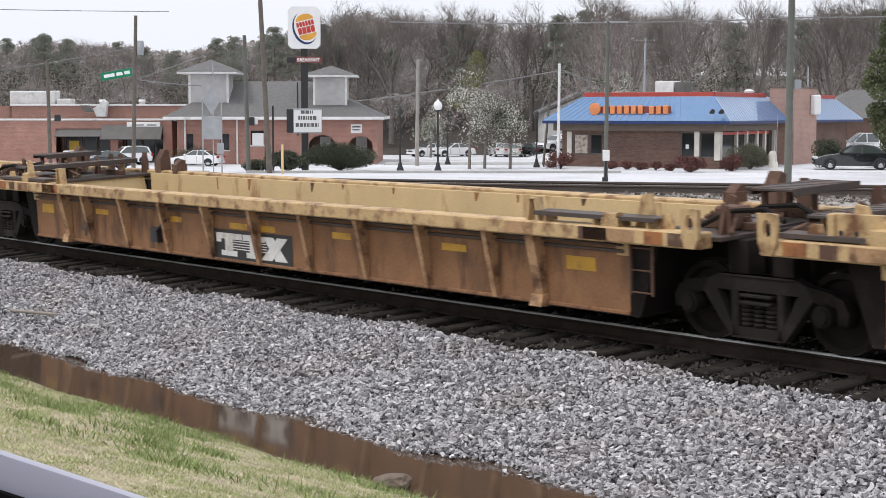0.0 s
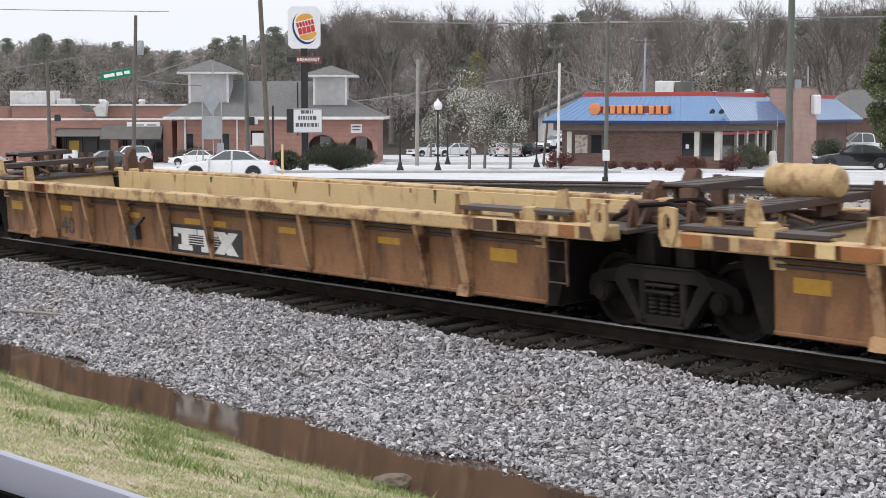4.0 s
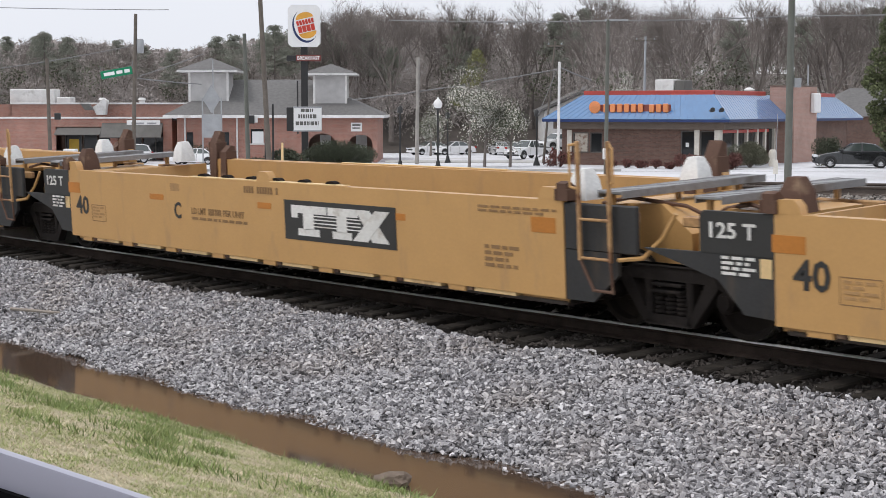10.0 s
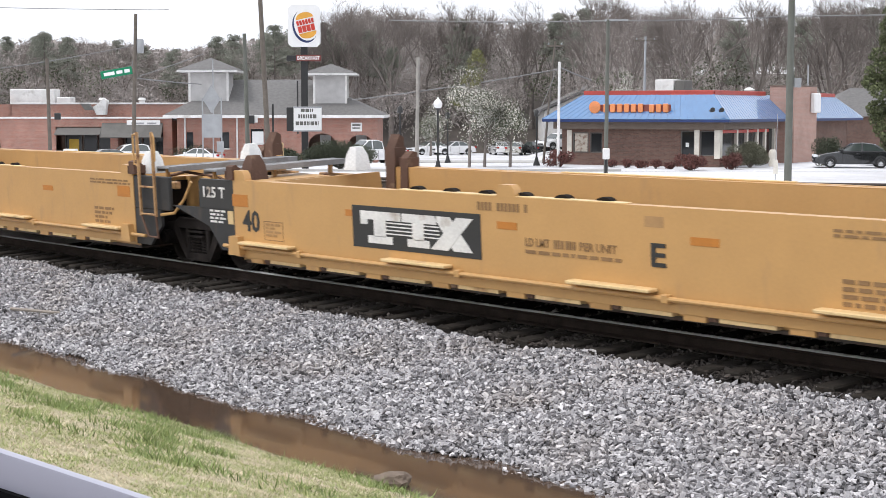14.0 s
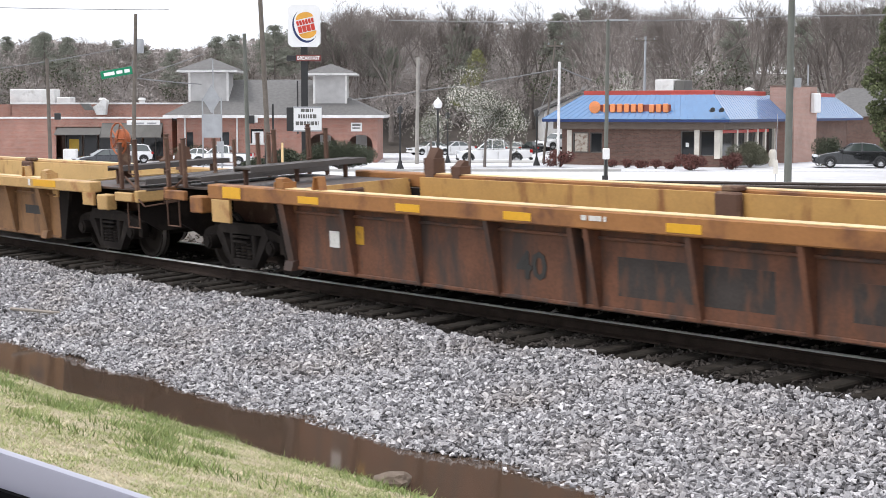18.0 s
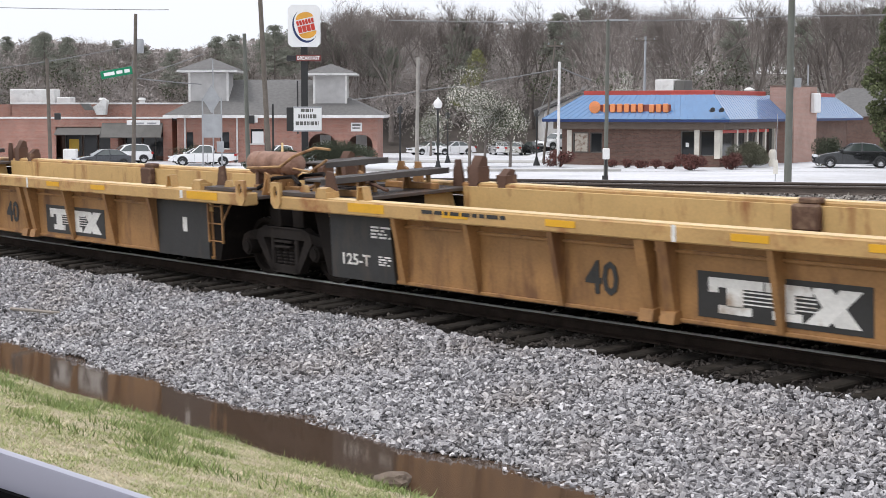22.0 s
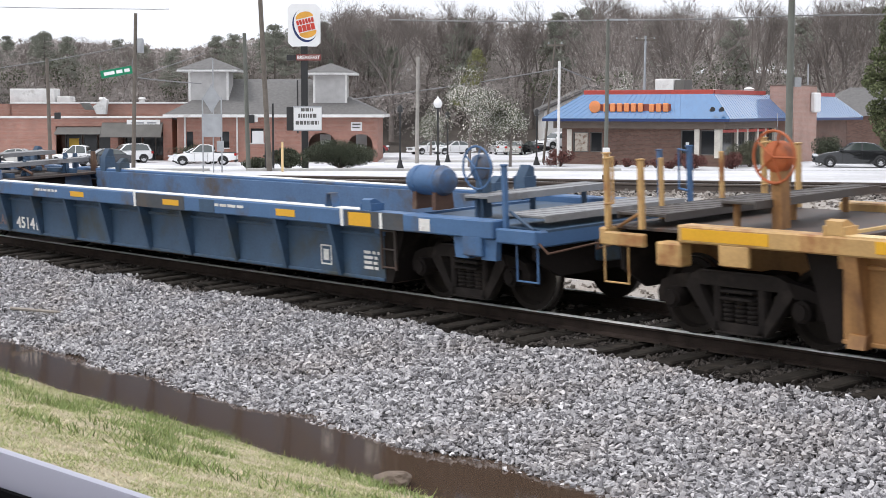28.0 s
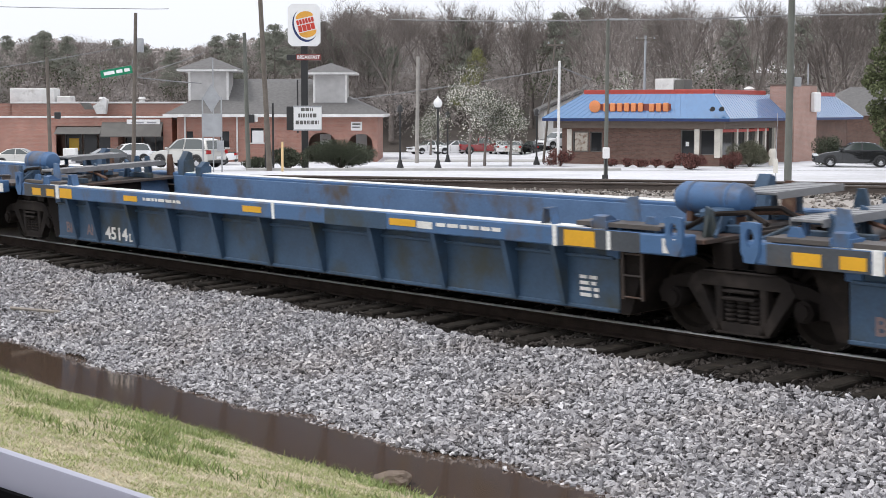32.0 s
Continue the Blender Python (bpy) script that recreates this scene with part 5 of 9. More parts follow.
# -- amber ribbed set --
AZ = (0.24, 1.32, 1.13)


def amber_unit(s0, s1, front, rear, mid, label, **own):
    L = s0 - s1
    c = 7.75 - L / 2
    ribs = [x + c - 0.15 for x in (-3.05, -4.55, -6.1, -7.6, -7.92, -9.35, -10.88, -12.35)]
    if front != "art":
        ribs = [-1.69 + c - 0.15, *ribs]
    if rear != "art":
        ribs.append(-13.69 + c - 0.15)
    S = dict(AMBER, **own, ahead=0.22, behind=0.46, wide=[x + c - 0.15 for x in (-7.6, -7.92, -1.69, -13.69)])
    u = ribbed_unit(L, S, AZ, front, rear, (), ribs, "amber articulated set", label)
    marks = [("tape", -2.0, -1.1, 1.18, 1.30), ("tape", -13.6, -12.8, 1.18, 1.30), ("tape", -5.2, -4.7, 1.2, 1.28), ("tape", -9.7, -9.2, 1.2, 1.28), ("tape", -6.9, -6.4, 1.2, 1.28), ("tape", -11.6, -11.1, 1.2, 1.28),
             ("stripe", -7.72, -7.66, 1.14, 1.325), ("stripe", -2.2, -2.12, 1.18, 1.3), ("sillbars", -12.0, -10.4, 1.2, 1.28)]
    if front == "brake":         # the leading unit wears its own marks
        marks = [m for m in marks if not -14 < m[1] < -9.0] + [("tape", -11.6, -11.07, 1.2, 1.28), ("tape", -9.2, -8.76, 1.2, 1.28), ("sillbars", -10.98, -9.91, 1.2, 1.28)]
    if front == "art":
        marks.append(("dark", -3.3, -1.72, 0.22, 1.125))
    if rear == "art":
        marks += [("dark", -L + 1.56, -12.86, 0.22, 1.125), ("w:125-T", -L + 1.84, -L + 2.47, 0.42, 0.58), ("bars", -13.2, -12.88, 0.44, 0.58)]
        marks.append(("bars", -13.35, -12.88, 0.8, 0.98) if front == "art" else ("oldtape", -13.7, -13.21, 0.75, 0.93))
    marks_on(u, marks + [(m[0], m[1] + c, m[2] + c, *m[3:]) for m in mid], AMBER, AZ)
    if front == "art":
        ladder(-1.62, -1.22, -1.36, 0.5, 1.1, 3, M["amber_side"], u)
        part("ladder_brace", Geo().rod((-1.22, -1.36, 0.82), (-0.95, -1.36, 1.12), 0.016), M["amber_side"], u)
    moving.append((u, s0))
    return u


GOLD = "amber yellow well car unit with dusty ribbed sides, empty"
d0 = amber_unit(-188.26, -203.98, "brake", "art", [("k:40", -7.22, -6.72, 0.42, 0.80), ("dark", -12.38, -9.67, 0.41, 0.66), ("bars", -12.31, -11.68, 0.48, 0.60), ("w:740483", -10.83, -9.72, 0.46, 0.62), ("dark", -2.8, -2.12, 0.62, 0.78)], "dusty brown-amber well car unit with ribbed sides, empty", side=M["amber_brown"], rib=M["amber_brown"], post=M["rust_iron"], end=M["rust_iron"])
d1 = amber_unit(-203.98, -219.84, "art", "art", [("logo", -7.4, -5.14, 0.32, 0.82), ("k:40", -9.12, -8.58, 0.42, 0.82), ("oldtape", -2.5, -2.0, 0.75, 0.98)], GOLD)
air_tank(-15.4, -14.4, 0.6, AZ[1] + 0.36, 0.19, M["tank_worn"], d0)
d2 = amber_unit(-219.84, -235.6, "art", "art", [("logo", -7.35, -5.1, 0.32, 0.82), ("k:40", -9.05, -8.52, 0.42, 0.82), ("wtag", -2.35, -2.22, 0.62, 0.85)], GOLD)
air_tank(-1.6, -0.35, -0.5, AZ[1] + 0.36, 0.18, M["tank_rust"], d2, 0.24)
part("air_pipe", Geo().path([(-1.3, -0.8, AZ[1] + 0.3), (-0.4, -0.8, AZ[1] + 0.34), (-0.1, -0.75, AZ[1] + 0.5), (0.25, -0.6, AZ[1] + 0.62), (0.55, -0.55, AZ[1] + 0.6)], 0.022), M["fresh_worn"], d2, "bent yellow air pipe beside the tank")
part("air_pipe", Geo().path([(-0.35, -0.6, AZ[1] + 0.3), (0.1, -0.6, AZ[1] + 0.26), (0.4, -0.5, AZ[1] + 0.44)], 0.02), M["fresh_worn"], d2, "short bent yellow air pipe")
d3 = amber_unit(-235.6, -251.52, "art", "art", [("logo", -7.4, -5.14, 0.32, 0.82), ("k:40", -9.12, -8.58, 0.42, 0.82), ("wtag", -2.5, -2.36, 0.5, 0.75)], GOLD)
d4 = amber_unit(-251.52, -267.18, "art", "brake", [("k:40", -7.5, -7.0, 0.42, 0.80), ("dark", -12.17, -10.8, 0.40, 0.68), ("bars", -12.05, -11.4, 0.47, 0.61), ("w:740483", -10.85, -9.75, 0.45, 0.62), ("bars", -2.6, -2.1, 0.55, 0.8), ("tape", -15.97, -14.8, 1.165, 1.29)], GOLD)
air_tank(-1.6, -0.35, -0.5, AZ[1] + 0.36, 0.18, M["tank_worn"], d4, 0.24)
part("air_pipe", Geo().path([(-1.3, -0.8, AZ[1] + 0.3), (-0.4, -0.8, AZ[1] + 0.34), (-0.1, -0.75, AZ[1] + 0.5), (0.25, -0.6, AZ[1] + 0.62), (0.55, -0.55, AZ[1] + 0.6)], 0.022), M["fresh_worn"], d4, "bent yellow air pipe beside the tank")
part("air_pipe", Geo().path([(-0.35, -0.6, AZ[1] + 0.3), (0.1, -0.6, AZ[1] + 0.26), (0.4, -0.5, AZ[1] + 0.44)], 0.02), M["fresh_worn"], d4, "short bent yellow air pipe")
for u, x in ((d0, 0.1), (d4, -15.35)):
    part("drop_plate", Geo().box(x - 0.2, x + 0.2, -1.5, -1.44, 0.92, 1.14, 0.01), M["amber_sill"], u)

M["sill_grime"] = mat("grey_grime_on_blue", (0.06, 0.068, 0.08), 0.7, var=0.3, stain=(0.09, 0.075, 0.065), amount=0.5)
M["faded_red"] = mat("faded_red_stencil", (0.20, 0.145, 0.145), 0.7, var=0.3, bump=0)

# -- blue set --
LZ = (0.24, 1.20, 0.97)


def blue_unit(s0, s1, front, rear, number, label, start=-3.35, last=3.1, mid=None, nudge=0.0):
    L = s0 - s1
    n = round((L - last + start) / 1.36)
    xs = [-2.48] + [start + (last - L - start) * i / n for i in range(n + 1)] + ([] if mid else [-L + 2.3])
    k = -0.41 if mid else 0.0
    u = ribbed_unit(L, BLUE, LZ, front, rear, (), xs, "blue articulated set", label)
    marks = [("grime", -2.05, -0.75, 0.975, 1.195), ("grime", -L + 0.72, -L + 1.98, 0.975, 1.195), ("stripe", -2.14, -2.07, 0.97, 1.205), ("tape", -1.95, -1.45, 0.99, 1.17), ("stripe", -1.26, -1.2, 0.98, 1.19), ("white", -0.42, -0.2, 1.0, 1.16),
             ("tape", -L + 1.05, -L + 1.4, 1.0, 1.13), ("tape", -L + 1.62, -L + 1.93, 1.0, 1.13), ("stripe", -L + 2.0, -L + 2.12, 0.97, 1.205), ("tape", -L + 2.15, -L + 2.62, 0.99, 1.16), ("bars", -1.95, -1.6, 0.34, 0.62), ("w:" + number[:4], -L + 3.33 + k, -L + 4.12 + k, 0.31, 0.53), ("w:" + number[4], -L + 4.18 + k, -L + 4.35 + k, 0.31, 0.45)]
    marks += mid or [("stripe", -8.32, -8.25, 0.97, 1.205), ("tape", -5.25, -4.7, 1.04, 1.13), ("white", -4.67, -4.36, 1.03, 1.12), ("sillbars", -4.28, -3.05, 1.04, 1.12), ("tape", -9.1, -8.6, 1.04, 1.13),
                     ("sillbars", -12.1, -10.9, 1.04, 1.12), ("tape", -12.75, -12.3, 1.04, 1.13), ("patch", -7.0, -5.6, 0.975, 1.19)]
    marks_on(u, [(m[0], m[1] + nudge, m[2] + nudge, *m[3:]) if m[1] > -6 else m for m in marks], BLUE, LZ)
    writing("BR", -L + 1.86, -L + 2.2, 0.34, 0.53, -1.265, M["faded_red"], u)
    writing("AN", -L + 2.63 + k, -L + 3.0 + k, 0.34, 0.53, -1.265, M["faded_red"], u)
    ladder(-1.5, -1.2, -1.3, 0.4, 0.95, 3, M["deck_dark"], u)
    moving.append((u, s0))
    return u


NAVY = "blue well car unit with white-edged sills and ribbed sides, empty"
e0 = blue_unit(-271.64, -287.55, "brake", "art", "4514B", NAVY, -3.84, 2.67, [
    ("sillbars", -11.58, -10.71, 1.06, 1.13), ("tape", -10.2, -9.7, 1.04, 1.13), ("stripe", -7.92, -7.85, 0.97, 1.205), ("grime", -7.84, -6.3, 0.975, 1.195), ("tape", -6.97, -6.47, 1.04, 1.13),
    ("patch", -5.85, -5.41, 0.985, 1.18), ("sillbars", -5.39, -4.51, 1.06, 1.13), ("tape", -3.72, -3.24, 1.03, 1.13)])
air_tank(-1.5, -0.75, -0.7, LZ[1] + 0.36, 0.2, M["blue_sill"], e0)
part("stencil_frame", Geo().box(-2.98, -2.96, -1.27, -1.262, 0.36, 0.64, 0.001).box(-2.74, -2.72, -1.27, -1.262, 0.36, 0.64, 0.001).box(-2.96, -2.74, -1.27, -1.262, 0.36, 0.38, 0.001).box(-2.96, -2.74, -1.27, -1.262, 0.62, 0.64, 0.001).box(-2.91, -2.79, -1.27, -1.262, 0.42, 0.58, 0.001), M["white"], e0)
e1 = blue_unit(-287.55, -304.48, "art", "art", "4514C", NAVY)
e2 = blue_unit(-304.48, -321.73, "art", "art", "4514D", NAVY, nudge=-0.28)
e3 = blue_unit(-321.73, -338.33, "art", "art", "4514E", NAVY)
for u in (e2, e3):
    air_tank(-1.5, -0.5, -0.3, LZ[1] + 0.27, 0.19, M["blue_sill"], u)


# -- two-axle trucks --
def rail_truck():
    t = thing("rail_truck", "greasy dark iron two-axle freight truck on rails", "rail truck", group="trucks under the train")
    for s in (-1, 1):
        y = s * 1.0
        a, b = sorted((y - 0.07, y + 0.07))
        f = part("side_frame", Geo().prism([(-0.74, 0.60), (-0.66, 0.735), (-0.5, 0.80), (0.5, 0.80), (0.66, 0.735), (0.74, 0.60), (0.56, 0.625), (-0.56, 0.625)][::-1], "y", a, b)
                 .prism([(0.74, 0.60), (0.545, 0.63), (0.36, 0.30), (0.24, 0.14), (0.36, 0.12)], "y", a, b).prism([(-0.74, 0.60), (-0.36, 0.12), (-0.24, 0.14), (-0.36, 0.30), (-0.545, 0.63)], "y", a, b)
                 .prism([(-0.36, 0.12), (0.36, 0.12), (0.30, 0.24), (-0.30, 0.24)], "y", a, b).box(-0.36, -0.255, a, b, 0.2, 0.64, 0.02).box(0.255, 0.36, a, b, 0.2, 0.64, 0.02)
                 .box(-0.52, 0.52, a - 0.015, b + 0.015, 0.775, 0.80, 0.008).box(-0.33, 0.33, a - 0.015, b + 0.015, 0.115, 0.14, 0.008), M["frame_iron"], t, "cast triangular side frame")
        for d in (-1, 1):
            part("journal_arm", Geo().prism([(d * p, q) for p, q in ((0.66, 0.735), (0.92, 0.70), (1.10, 0.63), (1.17, 0.50), (1.15, 0.38), (1.03, 0.38), (1.02, 0.55), (0.76, 0.57), (0.70, 0.62))][::d], "y", a + 0.01, b - 0.01), M["truck_iron"], f, "dark arm over the wheel bearing")
        for x in (-0.89, 0.89):
            part("axle_box", Geo().rod((x, s * 0.93, 0.46), (x, s * 1.14, 0.46), 0.12, 14).rod((x, s * 1.14, 0.46), (x, s * 1.17, 0.46), 0.085, 12), M["truck_iron"], f)
        for x in (-0.165, 0.0, 0.165):
            g = Geo()
            for i in range(5):
                g.turned([(0.07, 0), (0.08, 0.02), (0.07, 0.04)], 10, Matrix.Translation((x, y, 0.25 + i * 0.05)))
            part("coil_spring", g, M["frame_iron"], f)
        part("bolster_end", Geo().box(-0.22, 0.22, *sorted((s * 0.9, s * 1.1)), 0.565, 0.60, 0.012).box(-0.22, 0.22, *sorted((s * 0.9, s * 1.12)), 0.49, 0.525, 0.012), M["frame_iron"], f)
    part("bolster", Geo().box(-0.2, 0.2, -0.95, 0.95, 0.5, 0.72, 0.03), M["truck_iron"], t)
    for x in (-0.89, 0.89):
        w = part("wheelset", Geo().rod((0, -0.9, 0), (0, 0.9, 0), 0.08, 12), M["wheel_iron"], t, "axle with two flanged wheels")
        w.location = (x, 0, 0.44)
        for s in (-1, 1):
            m = Matrix.Translation((0, s * 0.69, 0)) @ Matrix.Rotation(radians(-90 * s), 4, "X")
            part("wheel", Geo().turned([(0.09, 0.10), (0.14, 0.09), (0.16, 0.03), (0.34, 0.02), (0.37, 0.10), (0.435, 0.10), (0.438, 0.0), (0.465, -0.02), (0.46, -0.04), (0.36, -0.04), (0.30, -0.01), (0.12, -0.02)], 28, m), M["wheel_iron"], w)
            part("tread", Geo().turned([(0.436, 0.012), (0.440, 0.016), (0.440, 0.07), (0.436, 0.075)], 28, m, False), M["bright_steel"], w, "wheel tread polished bright")
    part("brake_rigging", Geo().rod((-0.6, -0.7, 0.35), (0.6, -0.7, 0.38), 0.025).rod((-0.5, -0.6, 0.4), (-0.5, 0.6, 0.4), 0.04).rod((0.5, -0.6, 0.4), (0.5, 0.6, 0.4), 0.04), M["truck_iron"], t)
    return t


TRUCKS = [7.7, -10.8, -29.35, -47.8, -66.3, -81.85, -86.28, -102.07, -117.59, -133.22, -148.67, -164.25, -168.45, -183.97, -188.26, -203.98, -219.84, -235.6, -251.52, -267.18, -271.64, -287.55, -304.48, -321.73, -338.33]
first = rail_truck()
moving.append((first, TRUCKS[0]))
for s in TRUCKS[1:]:
    moving.append((copy_thing(first, pose(0, 0, 0)), s))


# ---- the ground ----
SITE = pose(0, 0, 0, 0, 0, YAW)           # the far side is laid out square to the view: u to the right, d away
LOT = -0.8                                 # level of the street and the parking lots


def lot(u, d):
    """Level of the lots: behind the street the land falls away towards the brick buildings."""
    f = min(1, max(0, (-0.035 - u / d) / 0.03)) * min(1, max(0, (d - 90) / 45))
    g = min(1, max(0, (0.085 - u / d) / 0.03)) * min(1, max(0, (d - 100) / 40))
    return LOT - 1.47 * max(f, g)


def farther(m, k=1.45):
    """Moves what is laid out at a street's breadth back to its place beyond the lower lot."""
    e = Matrix.Translation(EYE)
    return e @ Matrix.Scale(k, 4) @ e.inverted() @ m


def site(u, d, z=0.0, turn=0.0):
    return SITE @ pose(u, d, z, 0, 0, turn)


def bank(y):
    """Height of the ground across the track, without the far side."""
    ks = [(-3000, 0.9), (1.5, 0.9), (5.0, 0.15), (7.9, -0.72), (8.62, -0.93), (8.9, -1.15), (9.5, -1.15), (9.75, -0.95), (12.3, -0.37), (12.62, -0.36), (12.95, -0.37), (13.2, -0.41), (16.2, -0.30), (18.4, -0.8), (3000, -0.8)]
    for (a, p), (b, q) in zip(ks, ks[1:]):
        if a <= y <= b:
            return p + (q - p) * (y - a) / (b - a)
    return -0.8


def build_ground():
    far = [25, 32, 45, 60, 80, 110, 140, 165, 190, 215, 240, 280, 330, 420, 600, 1000, 3000]
    ys = sorted({-v for v in far} | {-10, -4, 0} | set(far) | {round(1 + 0.35 * i, 2) for i in range(52)})
    xs = sorted({-v for v in far} | set(far) | {float(v) for v in range(-40, 24, 2)} | {round(-24 + 0.5 * i, 2) for i in range(40)})
    a = radians(YAW)
    vs = []
    for y in ys:
        for x in xs:
            d = -x * math.sin(a) + y * math.cos(a)
            z = bank(y) + 0.05 * noise.noise(Vector((x * 0.7, y * 0.7, 0))) * (1 if y < 20 else 0)
            if 9.0 < y < 13.5:
                z -= 0.09 if y < 12 else 0.17
            away = min(1, max(0, (y - 24) / 20))
            if d > 62:
                z -= min(2.6, (d - 62) * 0.05) * away
            if d > 180:
                z += min(9.0, (d - 180) * 0.12) * away
            vs.append((x, y, z))
    w = len(xs)
    fs = [(j * w + i, j * w + i + 1, (j + 1) * w + i + 1, (j + 1) * w + i) for j in range(len(ys) - 1) for i in range(w - 1)]
    g = Geo().add(vs, fs)
    return single("ground", g, M["soil"], "earth ground with a ditch beside the track", "ground", kind="structure")


build_ground()

# water that stands in the ditch
wm, wn, wl, wb = nodes_of("muddy_water")
wb.inputs["Base Color"].default_value, wb.inputs["Roughness"].default_value, wb.inputs["IOR"].default_value = (0.085, 0.057, 0.040, 1), 0.07, 1.33
wns, wbp, wtc = wn.new("ShaderNodeTexNoise"), wn.new("ShaderNodeBump"), wn.new("ShaderNodeTexCoord")
wns.inputs["Scale"].default_value = 1.5
wbp.inputs["Strength"].default_value, wbp.inputs["Distance"].default_value = 0.08, 0.01
wl.new(wtc.outputs["Object"], wns.inputs["Vector"])
wl.new(wns.outputs["Fac"], wbp.inputs["Height"])
wl.new(wbp.outputs[0], wb.inputs["Normal"])
single("water", Geo().box(-60, 20, 8.2, 10.4, -1.1, -0.9, 0.001), wm, "still brown rainwater standing in the ditch", "water", kind="structure")

# ---- the near track ----
track = on_track(0)
single("track_bed", Geo().prism([(-2.2, -0.47), (2.2, -0.47), (1.75, -0.275), (-1.75, -0.275)], "x", -420, 400), M["fines"], "ballast bed darkened for oil and the train's shade", "track bed", track, kind="structure")


def rail_profile(y):
    return [(y - 0.075, -0.175), (y + 0.075, -0.175), (y + 0.07, -0.155), (y + 0.012, -0.135), (y + 0.010, -0.05), (y + 0.036, -0.035), (y + 0.036, -0.008), (y + 0.028, 0.0), (y - 0.028, 0.0), (y - 0.036, -0.008), (y - 0.036, -0.035), (y - 0.010, -0.05), (y - 0.012, -0.135), (y - 0.07, -0.155)]


for y in (-0.755, 0.755):
    r = single("rail", Geo().prism(rail_profile(y), "x", -420, 400), M["rail"], "rust-brown steel rail with a polished head", "rail", track, "rails", "structure")
    # Strip laps down the near edge to draw the shine there.
    part("rail_head", Geo().prism([(y - 0.0385, -0.0095), (y - 0.031, 0.003), (y + 0.026, 0.003), (y + 0.026, -0.001), (y - 0.035, -0.012)][::-1], "x", -420, 400), M["rail_top"], r, "worn running surface, shine put into its pale colour")
tie_rnd = random.Random(7)
tie_meshes = []
for k in range(5):
    g = Geo().box(-0.12, 0.12, -1.52, 1.52, -0.34, -0.178, 0.018)
    for y in (-0.755, 0.755):
        g.box(-0.09, 0.09, y - 0.17, y + 0.17, -0.178, -0.168, 0.003)
        for dx in (-0.06, 0.06):
            g.rod((dx, y - 0.1, -0.17), (dx, y - 0.1, -0.14), 0.014, 6).rod((dx, y + 0.1, -0.17), (dx, y + 0.1, -0.14), 0.014, 6)
    tie_meshes.append(g.mesh("tie", M["tie"]))
x = -62.0
while x < 6:
    t = tagged(new("tie", tie_meshes[tie_rnd.randrange(5)]), "dark creosoted wooden railway tie", "railway tie", "ties under the near track")
    t.matrix_world = track @ pose(x, tie_rnd.uniform(-0.06, 0.03), tie_rnd.uniform(-0.012, 0.012), 0, tie_rnd.uniform(-1, 1), tie_rnd.uniform(-2.5, 2.5))
    x += 0.53 + tie_rnd.uniform(-0.04, 0.04)

# ---- the raised second track behind the train ----
BACK = site(8.5, 31.7, 1.0, -16.5)
single("embankment", Geo().prism([(-6.0, -1.9), (7.0, -1.9), (2.0, -0.21), (-2.0, -0.21)], "x", -19, 60), M["stone_far"], "tan grey ballast embankment of a second track", "embankment", BACK, kind="structure")
for y in (-0.755, 0.755):
    r = single("rail", Geo().prism(rail_profile(y), "x", -19, 60), M["rail_far"], "rust-brown rail of the second track", "rail", BACK, "rails of the second track", "structure")
    part("rail_head", Geo().box(-19, 60, y - 0.024, y + 0.024, 0.0, 0.0025, 0.001), M["bright_steel"], r)
x = -14.0
while x < 9:
    t = tagged(new("tie", tie_meshes[tie_rnd.randrange(5)]), "dark wooden tie of the second track", "railway tie", "ties under the second track")
    t.matrix_world = BACK @ pose(x, tie_rnd.uniform(-0.05, 0.05), 0, 0, 0, tie_rnd.uniform(-2, 2))
    x += 0.52 + tie_rnd.uniform(-0.03, 0.03)

# ---- street, lots and kerbs ----
def beside(d):
    """Where the second side of the track line cuts the street's depth d: paving stays clear of it."""
    a = radians(YAW)
    return (23 - d * math.cos(a)) / math.sin(a)


g = Geo()
ds = [58 + 4.06 * i for i in range(8)]
vs = [(u, d, z) for z in (LOT + 0.01, LOT - 2.0) for d in ds for u in (beside(d), 70)]
n = len(ds) * 2
fs = [(2 * i, 2 * i + 1, 2 * i + 3, 2 * i + 2) for i in range(len(ds) - 1)]
fs += [tuple(n + v for v in f[::-1]) for f in fs] + [(1, 0, n, n + 1), (n - 2, n - 1, 2 * n - 1, 2 * n - 2)]
fs += [(2 * i, 2 * i + 2, n + 2 * i + 2, n + 2 * i) for i in range(len(ds) - 1)] + [(2 * i + 3, 2 * i + 1, n + 2 * i + 1, n + 2 * i + 3) for i in range(len(ds) - 1)]
single("street", g.add(vs, fs), M["concrete"], "pale bleached concrete street", "street", SITE, kind="structure")
g, nd, nu = Geo(), 30, 100
vs = []
for j in range(nd + 1):
    for i in range(nu + 1):
        u = 110 - 2.2 * i
        far = 132 + 46 * min(1, max(0, (0.10 - u / 140) / 0.03))
        d = 86.4 + (far - 86.4) * j / nd
        u = max(u, beside(d))
        vs.append((u, d, lot(u, d) + 0.02))
g.add(vs, [(j * (nu + 1) + i, (j + 1) * (nu + 1) + i, (j + 1) * (nu + 1) + i + 1, j * (nu + 1) + i + 1) for j in range(nd) for i in range(nu)])
single("parking_lot", g, M["concrete"], "pale concrete parking lot", "parking lot", SITE, kind="structure")
